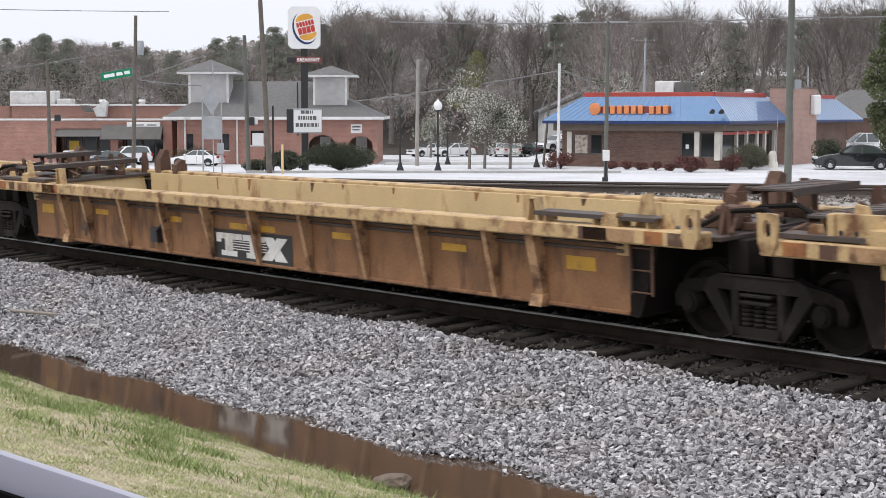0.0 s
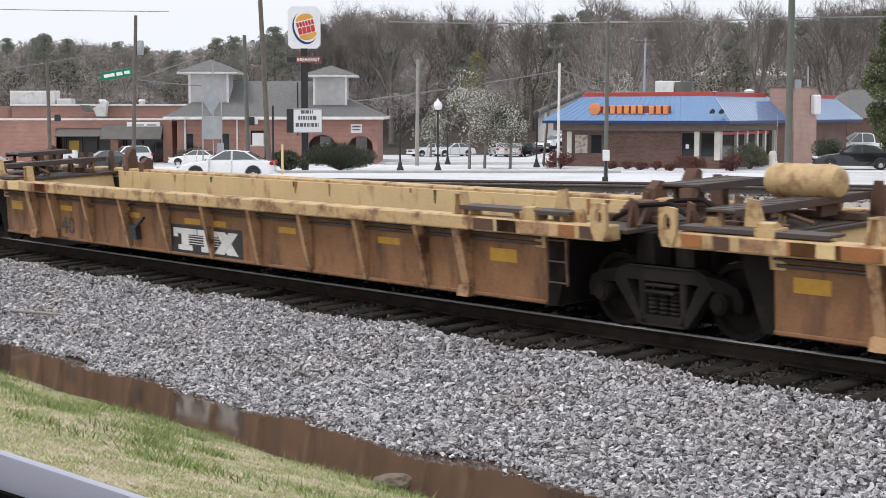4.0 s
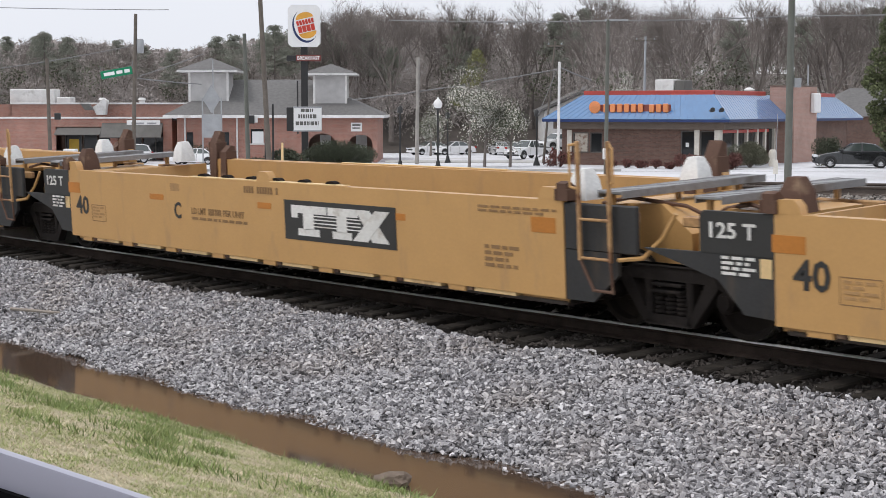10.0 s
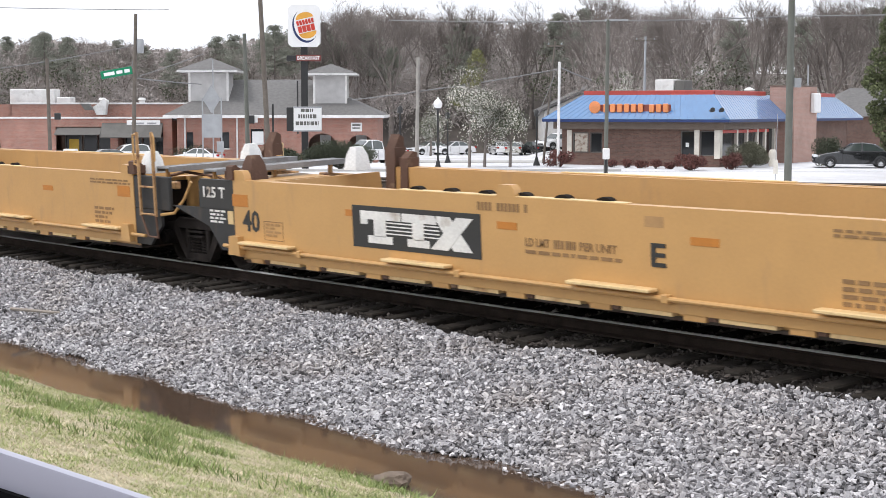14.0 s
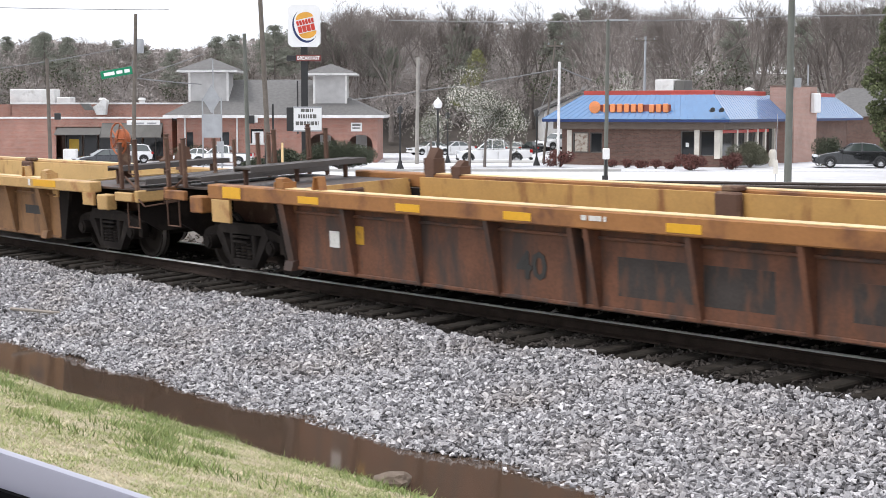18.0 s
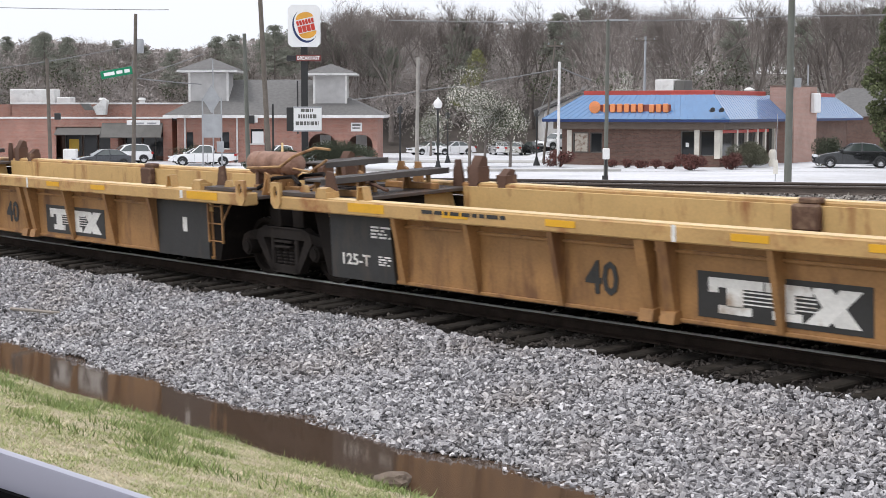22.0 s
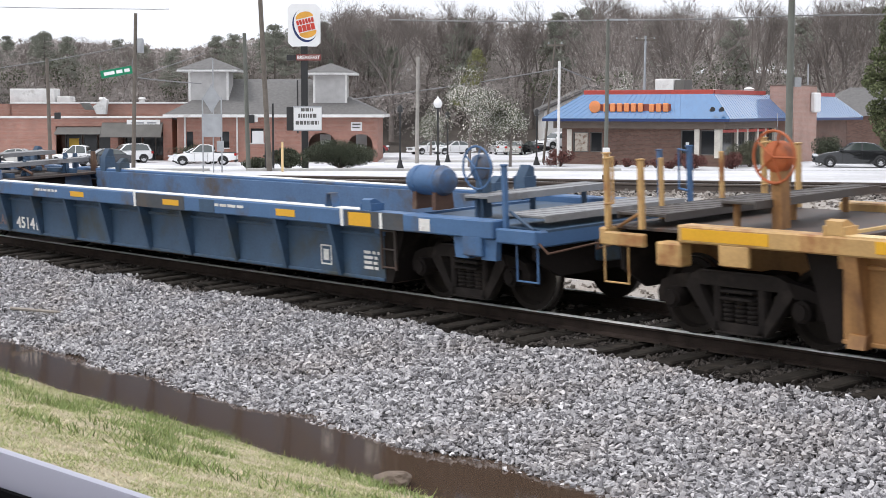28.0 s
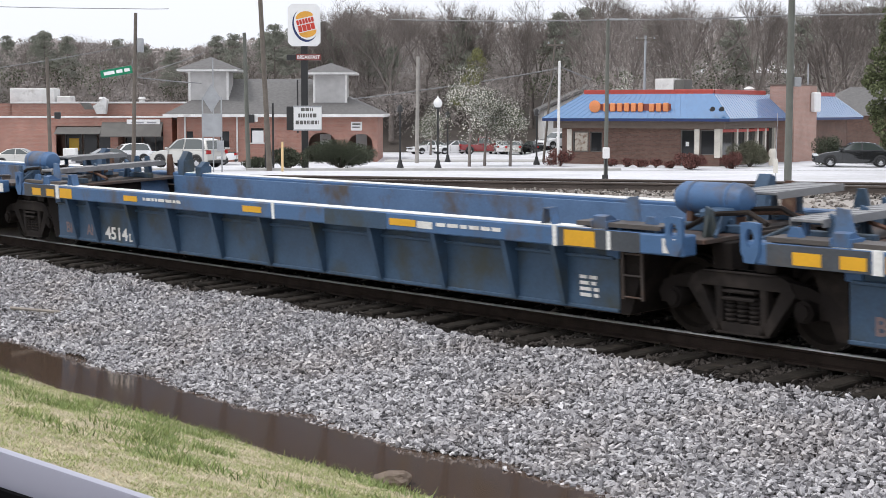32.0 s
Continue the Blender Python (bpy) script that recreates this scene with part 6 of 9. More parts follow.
for z, d0, d1 in ((0.0, 86.2, 86.4),):
    for a, b in ((-40, -12.5), (-10.5, 9.5), (30, 70)):
        single("kerb", Geo().box(a, b, d0 - 0.12, d1 + 0.12, LOT - 0.1, LOT + 0.14, 0.02), M["kerb"], "grey concrete kerb along the street", "kerb", SITE, "kerbs", "structure")
single("traffic_island", Geo().box(-4, 8, 110, 113, LOT - 1.2, LOT - 0.22, 0.05), M["kerb"], "grey raised island in the parking lot", "island", SITE, kind="structure")
single("verge", Geo().box(-17, 70, 56.5, 58, LOT - 0.12, LOT + 0.03, 0.02), M["verge"], "bare earth verge beside the street", "verge", SITE, kind="structure")

# ---- building materials ----
M["brick_brown"] = brick_mat("brown_brick", (0.15, 0.085, 0.065), (0.16, 0.13, 0.11))
M["brick_tan"] = brick_mat("pinkish_tan_brick", (0.40, 0.245, 0.20), (0.42, 0.33, 0.28), vary=0.08)
M["brick_red"] = brick_mat("red_brick", (0.36, 0.16, 0.115), (0.40, 0.32, 0.28), 0.14, 0.052)
M["blue_metal"] = mat("blue_metal_roof", (0.045, 0.175, 0.39), 0.3, metal=0.0, var=0.12, coat=1.0, bump=0.0)
M["blue_metal"].node_tree.nodes["Principled BSDF"].inputs["Coat IOR"].default_value = 2.15
M["blue_metal"].node_tree.nodes["Principled BSDF"].inputs["Coat Roughness"].default_value = 0.05
M["fascia_blue"] = mat("deep_blue_fascia", (0.014, 0.035, 0.13), 0.5)
M["red_trim"] = mat("red_parapet_trim", (0.42, 0.06, 0.045), 0.5)
M["tan_paint"] = mat("tan_painted_soffit", (0.16, 0.125, 0.10), 0.7)
M["cream"] = mat("cream_painted_post", (0.72, 0.68, 0.6), 0.6)
M["trim"] = mat("white_painted_trim", (0.74, 0.73, 0.71), 0.6, stain=(0.5, 0.48, 0.45), amount=0.3)
M["shingle"] = mat("grey_shingle_roof", (0.16, 0.155, 0.15), 0.9, var=0.25, scale=5)
M["siding"] = mat("pale_grey_siding", (0.47, 0.46, 0.45), 0.7)
M["awning"] = mat("weathered_grey_awning", (0.14, 0.135, 0.125), 0.85)
M["galv"] = mat("dull_galvanised_sheet", (0.36, 0.37, 0.38), 0.5, metal=0.4)
M["pole_wood"] = mat("weathered_pole_wood", (0.14, 0.12, 0.10), 0.9, var=0.3, scale=3)
M["pole_pale"] = mat("sun_bleached_pole_wood", (0.34, 0.32, 0.29), 0.9, var=0.2, scale=3)
M["pole_grey"] = mat("grey_green_pole", (0.13, 0.135, 0.115), 0.8)
M["pole_black"] = mat("black_painted_post", (0.022, 0.022, 0.022), 0.45)
M["cable"] = mat("grey_cable", (0.22, 0.22, 0.22), 0.7)
M["sign_white"] = mat("white_sign_face", (0.84, 0.84, 0.83), 0.35, var=0.05)
M["sign_yellow"] = mat("golden_sign_paint", (0.72, 0.36, 0.05), 0.4)
M["sign_red"] = mat("red_sign_paint", (0.55, 0.05, 0.03), 0.4)
M["sign_blue"] = mat("navy_sign_paint", (0.02, 0.035, 0.12), 0.4)
M["sign_orange"] = mat("orange_raised_shapes", (0.74, 0.27, 0.10), 0.45)
M["sign_green"] = mat("green_street_sign", (0.0, 0.22, 0.10), 0.4)
M["sign_brown"] = mat("maroon_sign_board", (0.20, 0.05, 0.04), 0.5)
M["poster"] = mat("printed_window_poster", (0.55, 0.5, 0.42), 0.5, stain=(0.2, 0.1, 0.06), amount=0.6, stain_scale=3)
M["poster_yellow"] = mat("yellow_window_poster", (0.7, 0.45, 0.05), 0.5)
M["car_glass"] = mat("tinted_car_glass", (0.05, 0.062, 0.058), 0.06, var=0.1, bump=0)
M["car_glass"].node_tree.nodes["Principled BSDF"].inputs["IOR"].default_value = 2.0
gm, gn, gl, gb = nodes_of("dark_window_glass")
gb.inputs["Base Color"].default_value, gb.inputs["Roughness"].default_value = (0.018, 0.02, 0.022, 1), 0.06
M["glass"] = gm


# ---- the restaurant with the blue roof ----
def restaurant():
    m = site(16.1, 91.0, LOT, -30.5)
    W, D, eave, top = 11.8, 26.5, 2.74, 4.18
    t = thing("restaurant", "brown brick fast food restaurant with a blue metal mansard roof", "restaurant", m)
    h = 2.74
    # brick body with openings in front and side walls
    front = Geo()
    ops = [(-10.2, -9.15, 0.75, 1.95), (-9.05, -8.25, 0.75, 1.95), (-3.28, -2.42, 0.0, 2.1), (-2.1, -1.2, 0.65, 2.1)]
    x = -W + 0.9
    for a, b, z0, z1 in ops:
        front.box(x, a, 0.9, 1.15, 0, h, 0.004)
        if z0 > 0:
            front.box(a, b, 0.9, 1.15, 0, z0, 0.004)
        front.box(a, b, 0.9, 1.15, z1, h, 0.004)
        x = b
    front.box(x, -0.9, 0.9, 1.15, 0, h, 0.004)
    part("wall", front, M["brick_brown"], t, "brown brick front wall")
    side = Geo().box(-1.15, -0.9, 1.15, 10.5, 0, 0.62, 0.004).box(-1.15, -0.9, 1.15, 10.5, 2.15, h, 0.004).box(-1.15, -0.9, 15, D - 0.9, 0, h, 0.004)
    part("wall", side, M["brick_brown"], t, "brown brick side wall under the windows")
    part("wall", Geo().box(-W + 0.9, -W + 1.15, 1.15, D - 0.9, 0, h, 0.004), M["brick_brown"], t)
    part("wall", Geo().box(-W + 0.9, -0.9, D - 1.15, D - 0.9, 0, h, 0.004), M["brick_brown"], t)
    part("back_room_wall", Geo().box(-W + 1.2, -1.2, 5.2, 5.35, 0, h, 0.004), M["tan_paint"], t)
    tower = part("tower", Geo().box(-1.3, 0.28, 10.5, 15.0, 0, 4.75, 0.02), M["brick_tan"], t, "tall tan brick tower beside the entrance")
    part("tower_cap", Geo().box(-1.35, 0.33, 10.45, 15.05, 4.75, 4.82, 0.01), M["tan_paint"], tower)
    for a, b, z0, z1 in ops:
        w = part("door" if z0 == 0 else "window", Geo().box(a + 0.02, b - 0.02, 1.0, 1.03, z0 + 0.02, z1 - 0.02, 0.003), M["glass"], t, "dark glazed opening")
        g = Geo()
        for p, q, r, s in ((a, a + 0.06, z0, z1), (b - 0.06, b, z0, z1), (a, b, z1 - 0.06, z1), (a, b, z0, z0 + 0.06)):
            g.box(p, q, 0.94, 1.05, r, s, 0.006)
        part("frame", g, M["awning"], w)
    part("poster", Geo().box(-10.1, -9.25, 0.985, 0.995, 0.8, 1.9, 0.002), M["poster"], t, "printed poster in the window")
    part("door_notice", Geo().box(-3.0, -2.8, 0.985, 0.995, 1.15, 1.4, 0.002), M["sign_white"], t)
    for k, (a, b) in enumerate(((1.2, 3.6), (3.9, 5.3), (5.5, 7.1), (7.5, 8.5), (8.8, 10.2))):
        w = part("window", Geo().box(-1.06, -1.03, a, b, 0.64, 2.13, 0.003), M["glass"], t, "tall dark dining room window")
        part("window_post", Geo().box(-1.12, -0.86, b, b + 0.24, 0.62, 2.15, 0.01), M["cream"], w, "cream painted post")
    part("window_post", Geo().box(-2.42, -2.12, 0.84, 1.0, 0.5, 2.15, 0.01), M["cream"], t, "cream painted post")
    part("window_post", Geo().box(-1.2, -0.84, 0.82, 1.2, 0.5, 2.15, 0.01), M["cream"], t, "cream painted corner post")
    part("window_post", Geo().box(-10.55, -10.25, 0.84, 1.0, 0.5, 2.1, 0.01), M["cream"], t, "cream painted post")
    part("red_banner", Geo().box(-1.0, -0.88, 1.3, 9.2, 1.95, 2.12, 0.004), M["sign_red"], t)
    part("soffit_band", Geo().box(-W + 0.5, -0.5, 0.5, 0.88, 2.16, 2.7, 0.01).box(-0.88, -0.5, 0.88, 9.4, 2.16, 2.7, 0.01), M["tan_paint"], t, "tan painted band under the eaves")
    # mansard: eave rectangle to the inner parapet, in seamed panels
    a = 1.6
    eaves = [(-W, 0), (0, 0), (0, D), (-W, D)]
    tops = [(-W + a + 0.4, a), (-a, a), (-a, D - a), (-W + a + 0.4, D - a)]
    part("fascia", Geo().box(-W, 0, 0, 0.12, eave - 0.16, eave, 0.01).box(-0.12, 0, 0.12, D, eave - 0.16, eave, 0.01).box(-W, -W + 0.12, 0.12, D, eave - 0.16, eave, 0.01), M["fascia_blue"], t, "deep blue eave edge")
    part("soffit", Geo().box(-W + 0.05, -0.05, 0.05, D - 0.05, eave - 0.10, eave - 0.06, 0.005), M["tan_paint"], t)
    part("flat_roof", Geo().box(-W + a, -a, a, D - a, top - 0.2, top - 0.1, 0.01), M["galv"], t, "flat roof behind the parapet")
    for i in range(4):
        e0, e1, t0, t1 = (Vector(v) for v in (eaves[i], eaves[(i + 1) % 4], tops[i], tops[(i + 1) % 4]))
        n = int((e1 - e0).length / 0.42)
        for k in range(n):
            p, q = k / n, (k + 1) / n
            c = [Vector((*e0.lerp(e1, p), eave)), Vector((*e0.lerp(e1, q), eave)), Vector((*t0.lerp(t1, q), top)), Vector((*t0.lerp(t1, p), top))]
            nrm = (c[1] - c[0]).cross(c[3] - c[0]).normalized()
            g = Geo()
            vs = c + [v + nrm * 0.03 for v in c]
            g.add(vs, [(0, 3, 2, 1), (4, 5, 6, 7), (0, 1, 5, 4), (1, 2, 6, 5), (2, 3, 7, 6), (3, 0, 4, 7)])
            al = (c[1] - c[0]).normalized() * 0.035
            s = [c[0] + nrm * 0.028, c[0] + al + nrm * 0.028, c[3] + al + nrm * 0.028, c[3] + nrm * 0.028]
            g.add(s + [v + nrm * 0.018 for v in s], [(4, 5, 6, 7), (0, 1, 5, 4), (1, 2, 6, 5), (2, 3, 7, 6), (3, 0, 4, 7)])
            part("roof_panel", Geo.mesh(g, "roof_panel", M["blue_metal"], False), M["blue_metal"], t)
    part("parapet", Geo().box(-W + a + 0.4, -a, a - 0.06, a + 0.14, top - 0.1, top + 0.24, 0.02).box(-a - 0.14, -a + 0.06, a + 0.14, 10.4, top - 0.1, top + 0.24, 0.02).box(-a - 0.14, -a + 0.06, 15.1, D - a, top - 0.1, top + 0.24, 0.02), M["red_trim"], t, "red parapet trim above the roof")
    # raised sign on the front slope
    sg = part("roof_sign", Geo().box(-8.2, -3.75, 0.46, 0.56, eave + 0.30, eave + 0.86, 0.05), M["sign_brown"], t, "orange raised shapes on a maroon backing")
    part("sign_disc", Geo().turned([(0.30, 0), (0.36, 0.03), (0.36, 0.12), (0.3, 0.14)], 18, Matrix.Translation((-8.5, 0.45, eave + 0.70)) @ Matrix.Rotation(radians(90), 4, "X")), M["sign_orange"], sg)
    x = -7.95
    r = random.Random(5)
    for k in range(10):
        w = 0.38 if k != 6 else 0.2
        if k != 6:
            part("sign_block", Geo().box(x, x + w - 0.07, 0.34, 0.47, eave + 0.40, eave + 0.88 + r.uniform(-0.02, 0.03), 0.06), M["sign_orange"], sg)
        x += w + 0.06
    # roof gear
    part("roof_unit", Geo().box(-6.66, -5.45, 5, 6.3, top - 0.1, top + 0.95, 0.04), M["trim"], t, "white rooftop air conditioner")
    part("roof_unit", Geo().box(-5.35, -4.73, 5, 6.2, top - 0.1, top + 0.9, 0.04), M["awning"], t, "dark rooftop condenser")
    part("roof_vent", Geo().turned([(0.55, 0), (0.5, 0.2), (0.3, 0.36), (0.05, 0.42)], 14, Matrix.Translation((-3.4, 6.5, top - 0.1))), M["trim"], t)
    part("roof_vent", Geo().turned([(0.3, 0), (0.3, 0.3), (0.36, 0.36), (0.1, 0.5)], 14, Matrix.Translation((-2.4, 9.8, top))), M["trim"], t)
    w = part("wall_sign", Geo().box(0.28, 0.62, 13.6, 14.8, 3.1, 4.35, 0.12), M["sign_white"], tower, "white lit wall sign with a round emblem")
    part("floodlight", Geo().rod((-1.1, 0.0, eave + 0.5), (-0.9, -0.25, eave + 0.55), 0.1, 10, 0.14).rod((-0.6, 0.1, eave + 0.5), (-0.4, -0.1, eave + 0.55), 0.1, 10, 0.14), M["pole_black"], t, "pair of dark floodlights on the roof edge")
    return t


restaurant()


# ---- the brick hall with two cupolas ----
def hip(x0, x1, y0, y1, z0, z1, rx0, rx1):
    """A hip roof from an eave rectangle to a ridge."""
    ym = (y0 + y1) / 2
    vs = [(x0, y0, z0), (x1, y0, z0), (x1, y1, z0), (x0, y1, z0), (rx0, ym, z1), (rx1, ym, z1)]
    return Geo().add(vs, [(0, 1, 5, 4), (1, 2, 5), (2, 3, 4, 5), (3, 0, 4), (3, 2, 1, 0)])


def arch_wall(x0, x1, y0, y1, z1, cx, r, spring):
    """A stretch of wall with one arched opening."""
    n = 12
    arc = [(cx - r * math.cos(math.pi * i / n), spring + r * 0.8 * math.sin(math.pi * i / n)) for i in range(n + 1)]
    top = [(x0, z1)] + [(p[0], z1) for p in arc[1:-1]] + [(x1, z1)]
    inner, outer = [(cx - r, 0)] + arc + [(cx + r, 0)], [(x0, 0)] + top[:1] + top + top[-1:] + [(x1, 0)]
    outer = [(x0, 0), (x0, spring)] + [(p[0], z1) for p in arc[1:-1]] + [(x1, spring), (x1, 0)]
    m = len(inner)
    rings = [(a, y0, b) for a, b in inner + outer] + [(a, y1, b) for a, b in inner + outer]
    fs = []
    for i in range(m - 1):
        fs += [(i, m + i, m + i + 1, i + 1), (2 * m + i, 2 * m + i + 1, 3 * m + i + 1, 3 * m + i), (i, i + 1, 2 * m + i + 1, 2 * m + i), (m + i, 3 * m + i, 3 * m + i + 1, m + i + 1)]
    g = Geo().add(rings, fs)
    # corners over the springing
    for s, x in ((0, x0), (1, x1)):
        a = arc[1] if s == 0 else arc[-2]
        g.prism([(x, spring), (a[0], z1), (x, z1)][:: -1 if s else 1], "y", y0, y1)
    return g


def hall():
    t = thing("brick_hall", "pinkish brick building with a grey hip roof and two cupolas", "building", farther(site(0, 100, LOT, 0)))
    z1 = 2.85
    x0, x1 = -16.6, -4.1
    part("wall", Geo().box(x0, -8.9, 1.0, 1.25, 0, z1, 0.004), M["brick_red"], t, "pinkish red brick front wall")
    part("wall", arch_wall(-8.9, -6.35, 1.0, 1.3, z1, -7.55, 0.85, 1.15), M["brick_red"], t, "brick wall with an arched opening")
    part("wall", arch_wall(-6.35, x1, 1.0, 1.3, z1, -5.15, 0.75, 1.15), M["brick_red"], t, "brick wall with an arched opening")
    part("wall", Geo().box(x1 - 0.25, x1, 1.3, 10, 0, z1, 0.004).box(x0, x0 + 0.25, 1.25, 10, 0, z1, 0.004).box(x0, x1, 10, 10.25, 0, z1, 0.004), M["brick_red"], t)
    # Darker brick puts the arcade's shade into the wall colour.
    part("arcade_wall", Geo().box(-9.2, x1 - 0.3, 3.2, 3.4, 0, z1, 0.004), M["brick_brown"], t, "arcade wall in darker brick for the shade there")
    for x in (-7.5, -5.2):
        part("window", Geo().box(x - 0.35, x + 0.35, 3.15, 3.19, 0.6, 1.7, 0.004), M["trim"], t, "pale window behind the arch")
    r = part("roof", hip(x0 - 0.75, x1 + 0.45, 0.2, 11.0, z1 + 0.1, 5.25, -13.6, -8.6), M["shingle"], t, "grey shingle hip roof")
    part("fascia", Geo().box(x0 - 0.75, x1 + 0.45, 0.18, 0.3, z1 - 0.06, z1 + 0.12, 0.01).box(x1 + 0.33, x1 + 0.45, 0.3, 11, z1 - 0.06, z1 + 0.12, 0.01), M["trim"], t, "white eave fascia")
    for cx, cy, w, b, e, p in ((-14.8, 3.6, 1.25, 3.0, 5.65, 6.5), (-7.1, 3.0, 1.05, 3.0, 5.45, 6.1)):
        c = part("cupola", Geo().box(cx - w, cx + w, cy - w, cy + w, b, e, 0.02), M["siding"], t, "pale grey square cupola")
        part("cupola_eave", Geo().box(cx - w - 0.65, cx + w + 0.65, cy - w - 0.65, cy + w + 0.65, e, e + 0.14, 0.02), M["trim"], c, "white cupola eave")
        part("cupola_roof", hip(cx - w - 0.68, cx + w + 0.68, cy - w - 0.68, cy + w + 0.68, e + 0.14, p + 0.1, cx - 0.01, cx + 0.01), M["shingle"], c, "grey pyramid roof")
        for x in (cx - w + 0.05, cx + w - 0.05):
            part("corner_board", Geo().box(x - 0.07, x + 0.07, cy - w - 0.02, cy - w + 0.1, b, e, 0.01), M["trim"], c)
    for x in (-16.1, -12.85):
        part("downspout", Geo().box(x - 0.05, x + 0.05, 0.9, 1.0, 0, z1 - 0.05, 0.015), M["trim"], t, "white downspout")
    for a, b, p, q in ((-13.9, -13.35, 0.9, 1.9), (-16.0, -15.6, 0.9, 1.9), (-12.0, -11.2, 1.2, 2.1)):
        w = part("window", Geo().box(a, b, 0.97, 1.0, p, q, 0.004), M["glass"], t, "dark window")
        part("sill", Geo().box(a - 0.06, b + 0.06, 0.92, 1.0, p - 0.08, p, 0.01), M["trim"], w)
    part("wall_board", Geo().box(-5.75, -5.05, 0.95, 1.0, 1.95, 2.5, 0.01), M["sign_white"], t, "small white board on the wall")
    bars([(-5.65, -5.15, 2.3, 2.4), (-5.65, -5.2, 2.12, 2.2)], 0.948, M["awning"], t)
    part("wall_board", Geo().box(-11.9, -11.2, 0.9, 0.95, 1.2, 1.95, 0.01), M["sign_white"], t, "white notice board")
    return t


hall()


# ---- the low brick shops ----
def shops():
    t = thing("brick_shops", "low red brick shop row with grey awnings and flat roof", "building", farther(site(0, 104, LOT, 0)))
    part("wall", Geo().box(-44, -24.9, 0, 0.25, 0, 2.72, 0.004), M["brick_red"], t, "plain orange-red brick wall")
    part("wall", Geo().box(-44, -16.9, 9.5, 9.75, 0, 3.68, 0.004).box(-30.5, -30.2, 9.5, 14, 0, 3.68, 0.004), M["brick_red"], t, "taller brick wall behind")
    part("coping", Geo().box(-30.3, -16.9, 9.4, 9.85, 3.68, 3.80, 0.02), M["trim"], t, "white roof edge")
    part("coping", Geo().box(-44, -17.4, -0.1, 0.35, 2.72, 2.84, 0.02), M["trim"], t, "white roof edge")
    part("flat_roof", Geo().box(-44, -17.4, 0.35, 9.4, 2.6, 2.72, 0.01), M["galv"], t)
    part("shop_back", Geo().box(-24.9, -17.4, 1.6, 1.8, 0, 2.72, 0.004), M["brick_brown"], t, "recessed shop front wall")
    part("pier", Geo().box(-21.4, -20.9, 0, 1.6, 0, 2.2, 0.02), M["brick_red"], t)
    part("pier", Geo().box(-18.0, -17.4, 0, 1.8, 0, 2.72, 0.02), M["brick_red"], t)
    part("upper_wall", Geo().box(-24.9, -18.0, 0.0, 0.25, 2.2, 2.72, 0.004), M["brick_red"], t)
    part("awning", Geo().prism([(-0.9, 1.55), (-0.8, 1.5), (0.0, 2.35), (0.0, 2.45)], "x", -21.9, -18.0), M["awning"], t, "steep weathered grey awning")
    part("awning", Geo().prism([(-0.9, 1.72), (-0.8, 1.68), (0.0, 2.05), (0.0, 2.15)], "x", -24.8, -21.9), M["awning"], t, "low grey awning")
    for a, b, p, q in ((-24.6, -23.6, 0.3, 1.7), (-23.4, -22.6, 0.3, 1.7), (-22.4, -21.6, 0.0, 1.7), (-20.7, -19.7, 0.2, 1.6), (-19.5, -18.8, 0.0, 1.9), (-18.7, -18.1, 0.3, 1.8)):
        w = part("window" if p > 0 else "door", Geo().box(a, b, 1.54, 1.58, p, q, 0.004), M["glass"], t, "dark shop glazing")
        part("frame", Geo().box(a - 0.05, a, 1.5, 1.6, p, q, 0.006).box(b, b + 0.05, 1.5, 1.6, p, q, 0.006).box(a - 0.05, b + 0.05, 1.5, 1.6, q, q + 0.06, 0.006), M["awning"], w)
    part("poster", Geo().box(-24.4, -23.75, 1.52, 1.535, 0.6, 1.4, 0.003), M["poster_yellow"], t, "yellow poster in the window")
    part("shop_sign", Geo().box(-20.3, -18.15, -0.12, -0.02, 2.22, 2.62, 0.02), M["sign_white"], t, "long white shop sign")
    bars([(-20.0, -19.2, 2.38, 2.48), (-19.0, -18.4, 2.38, 2.48)], -0.125, M["galv"], t)
    part("roof_unit", Geo().box(-30.6, -27.4, 10.5, 12, 3.68, 4.75, 0.05), M["trim"], t, "long white rooftop air unit")
    part("roof_unit", Geo().box(-27.3, -26.3, 10.5, 12, 3.68, 4.2, 0.05), M["trim"], t)
    part("roof_duct", Geo().prism([(-24.35, 3.5), (-24.1, 2.95), (-23.5, 2.95), (-23.35, 3.95), (-23.6, 4.08), (-24.0, 3.7)], "y", 8.6, 9.3), M["trim"], t, "bent sheet metal roof duct")
    part("roof_hatch", Geo().prism([(-24.75, 3.26), (-24.2, 3.26), (-24.5, 3.72), (-25.1, 3.72)], "y", 8.0, 8.5), M["awning"], t)
    for x in (-24.0, -21.2):
        part("roof_vent", Geo().turned([(0.2, 0), (0.2, 0.25), (0.28, 0.3), (0.2, 0.45)], 12, Matrix.Translation((x, 10.2, 3.7))), M["trim"], t)
    return t


shops()
back_house = thing("white_house", "white gabled house with a grey roof behind the lot", "house", farther(site(11.0, 128, LOT, 0), 1.36))
part("wall", Geo().prism([(-3, 0), (5, 0), (5, 3.2), (1, 5.0), (-3, 3.2)], "y", 0, 8), M["trim"], back_house, "white clapboard wall")
part("roof", Geo().prism([(-3.4, 3.1), (1, 5.1), (5.4, 3.1), (5.4, 3.3), (1, 5.35), (-3.4, 3.3)], "y", -0.3, 8.3), M["shingle"], back_house, "grey shingle gable roof")
back_shed = thing("grey_house", "dark roofed low house behind the restaurant", "house", site(36, 124, LOT, 0))
part("wall", Geo().box(-7, 6, 0, 7, 0, 2.8, 0.01), M["brick_brown"], back_shed)
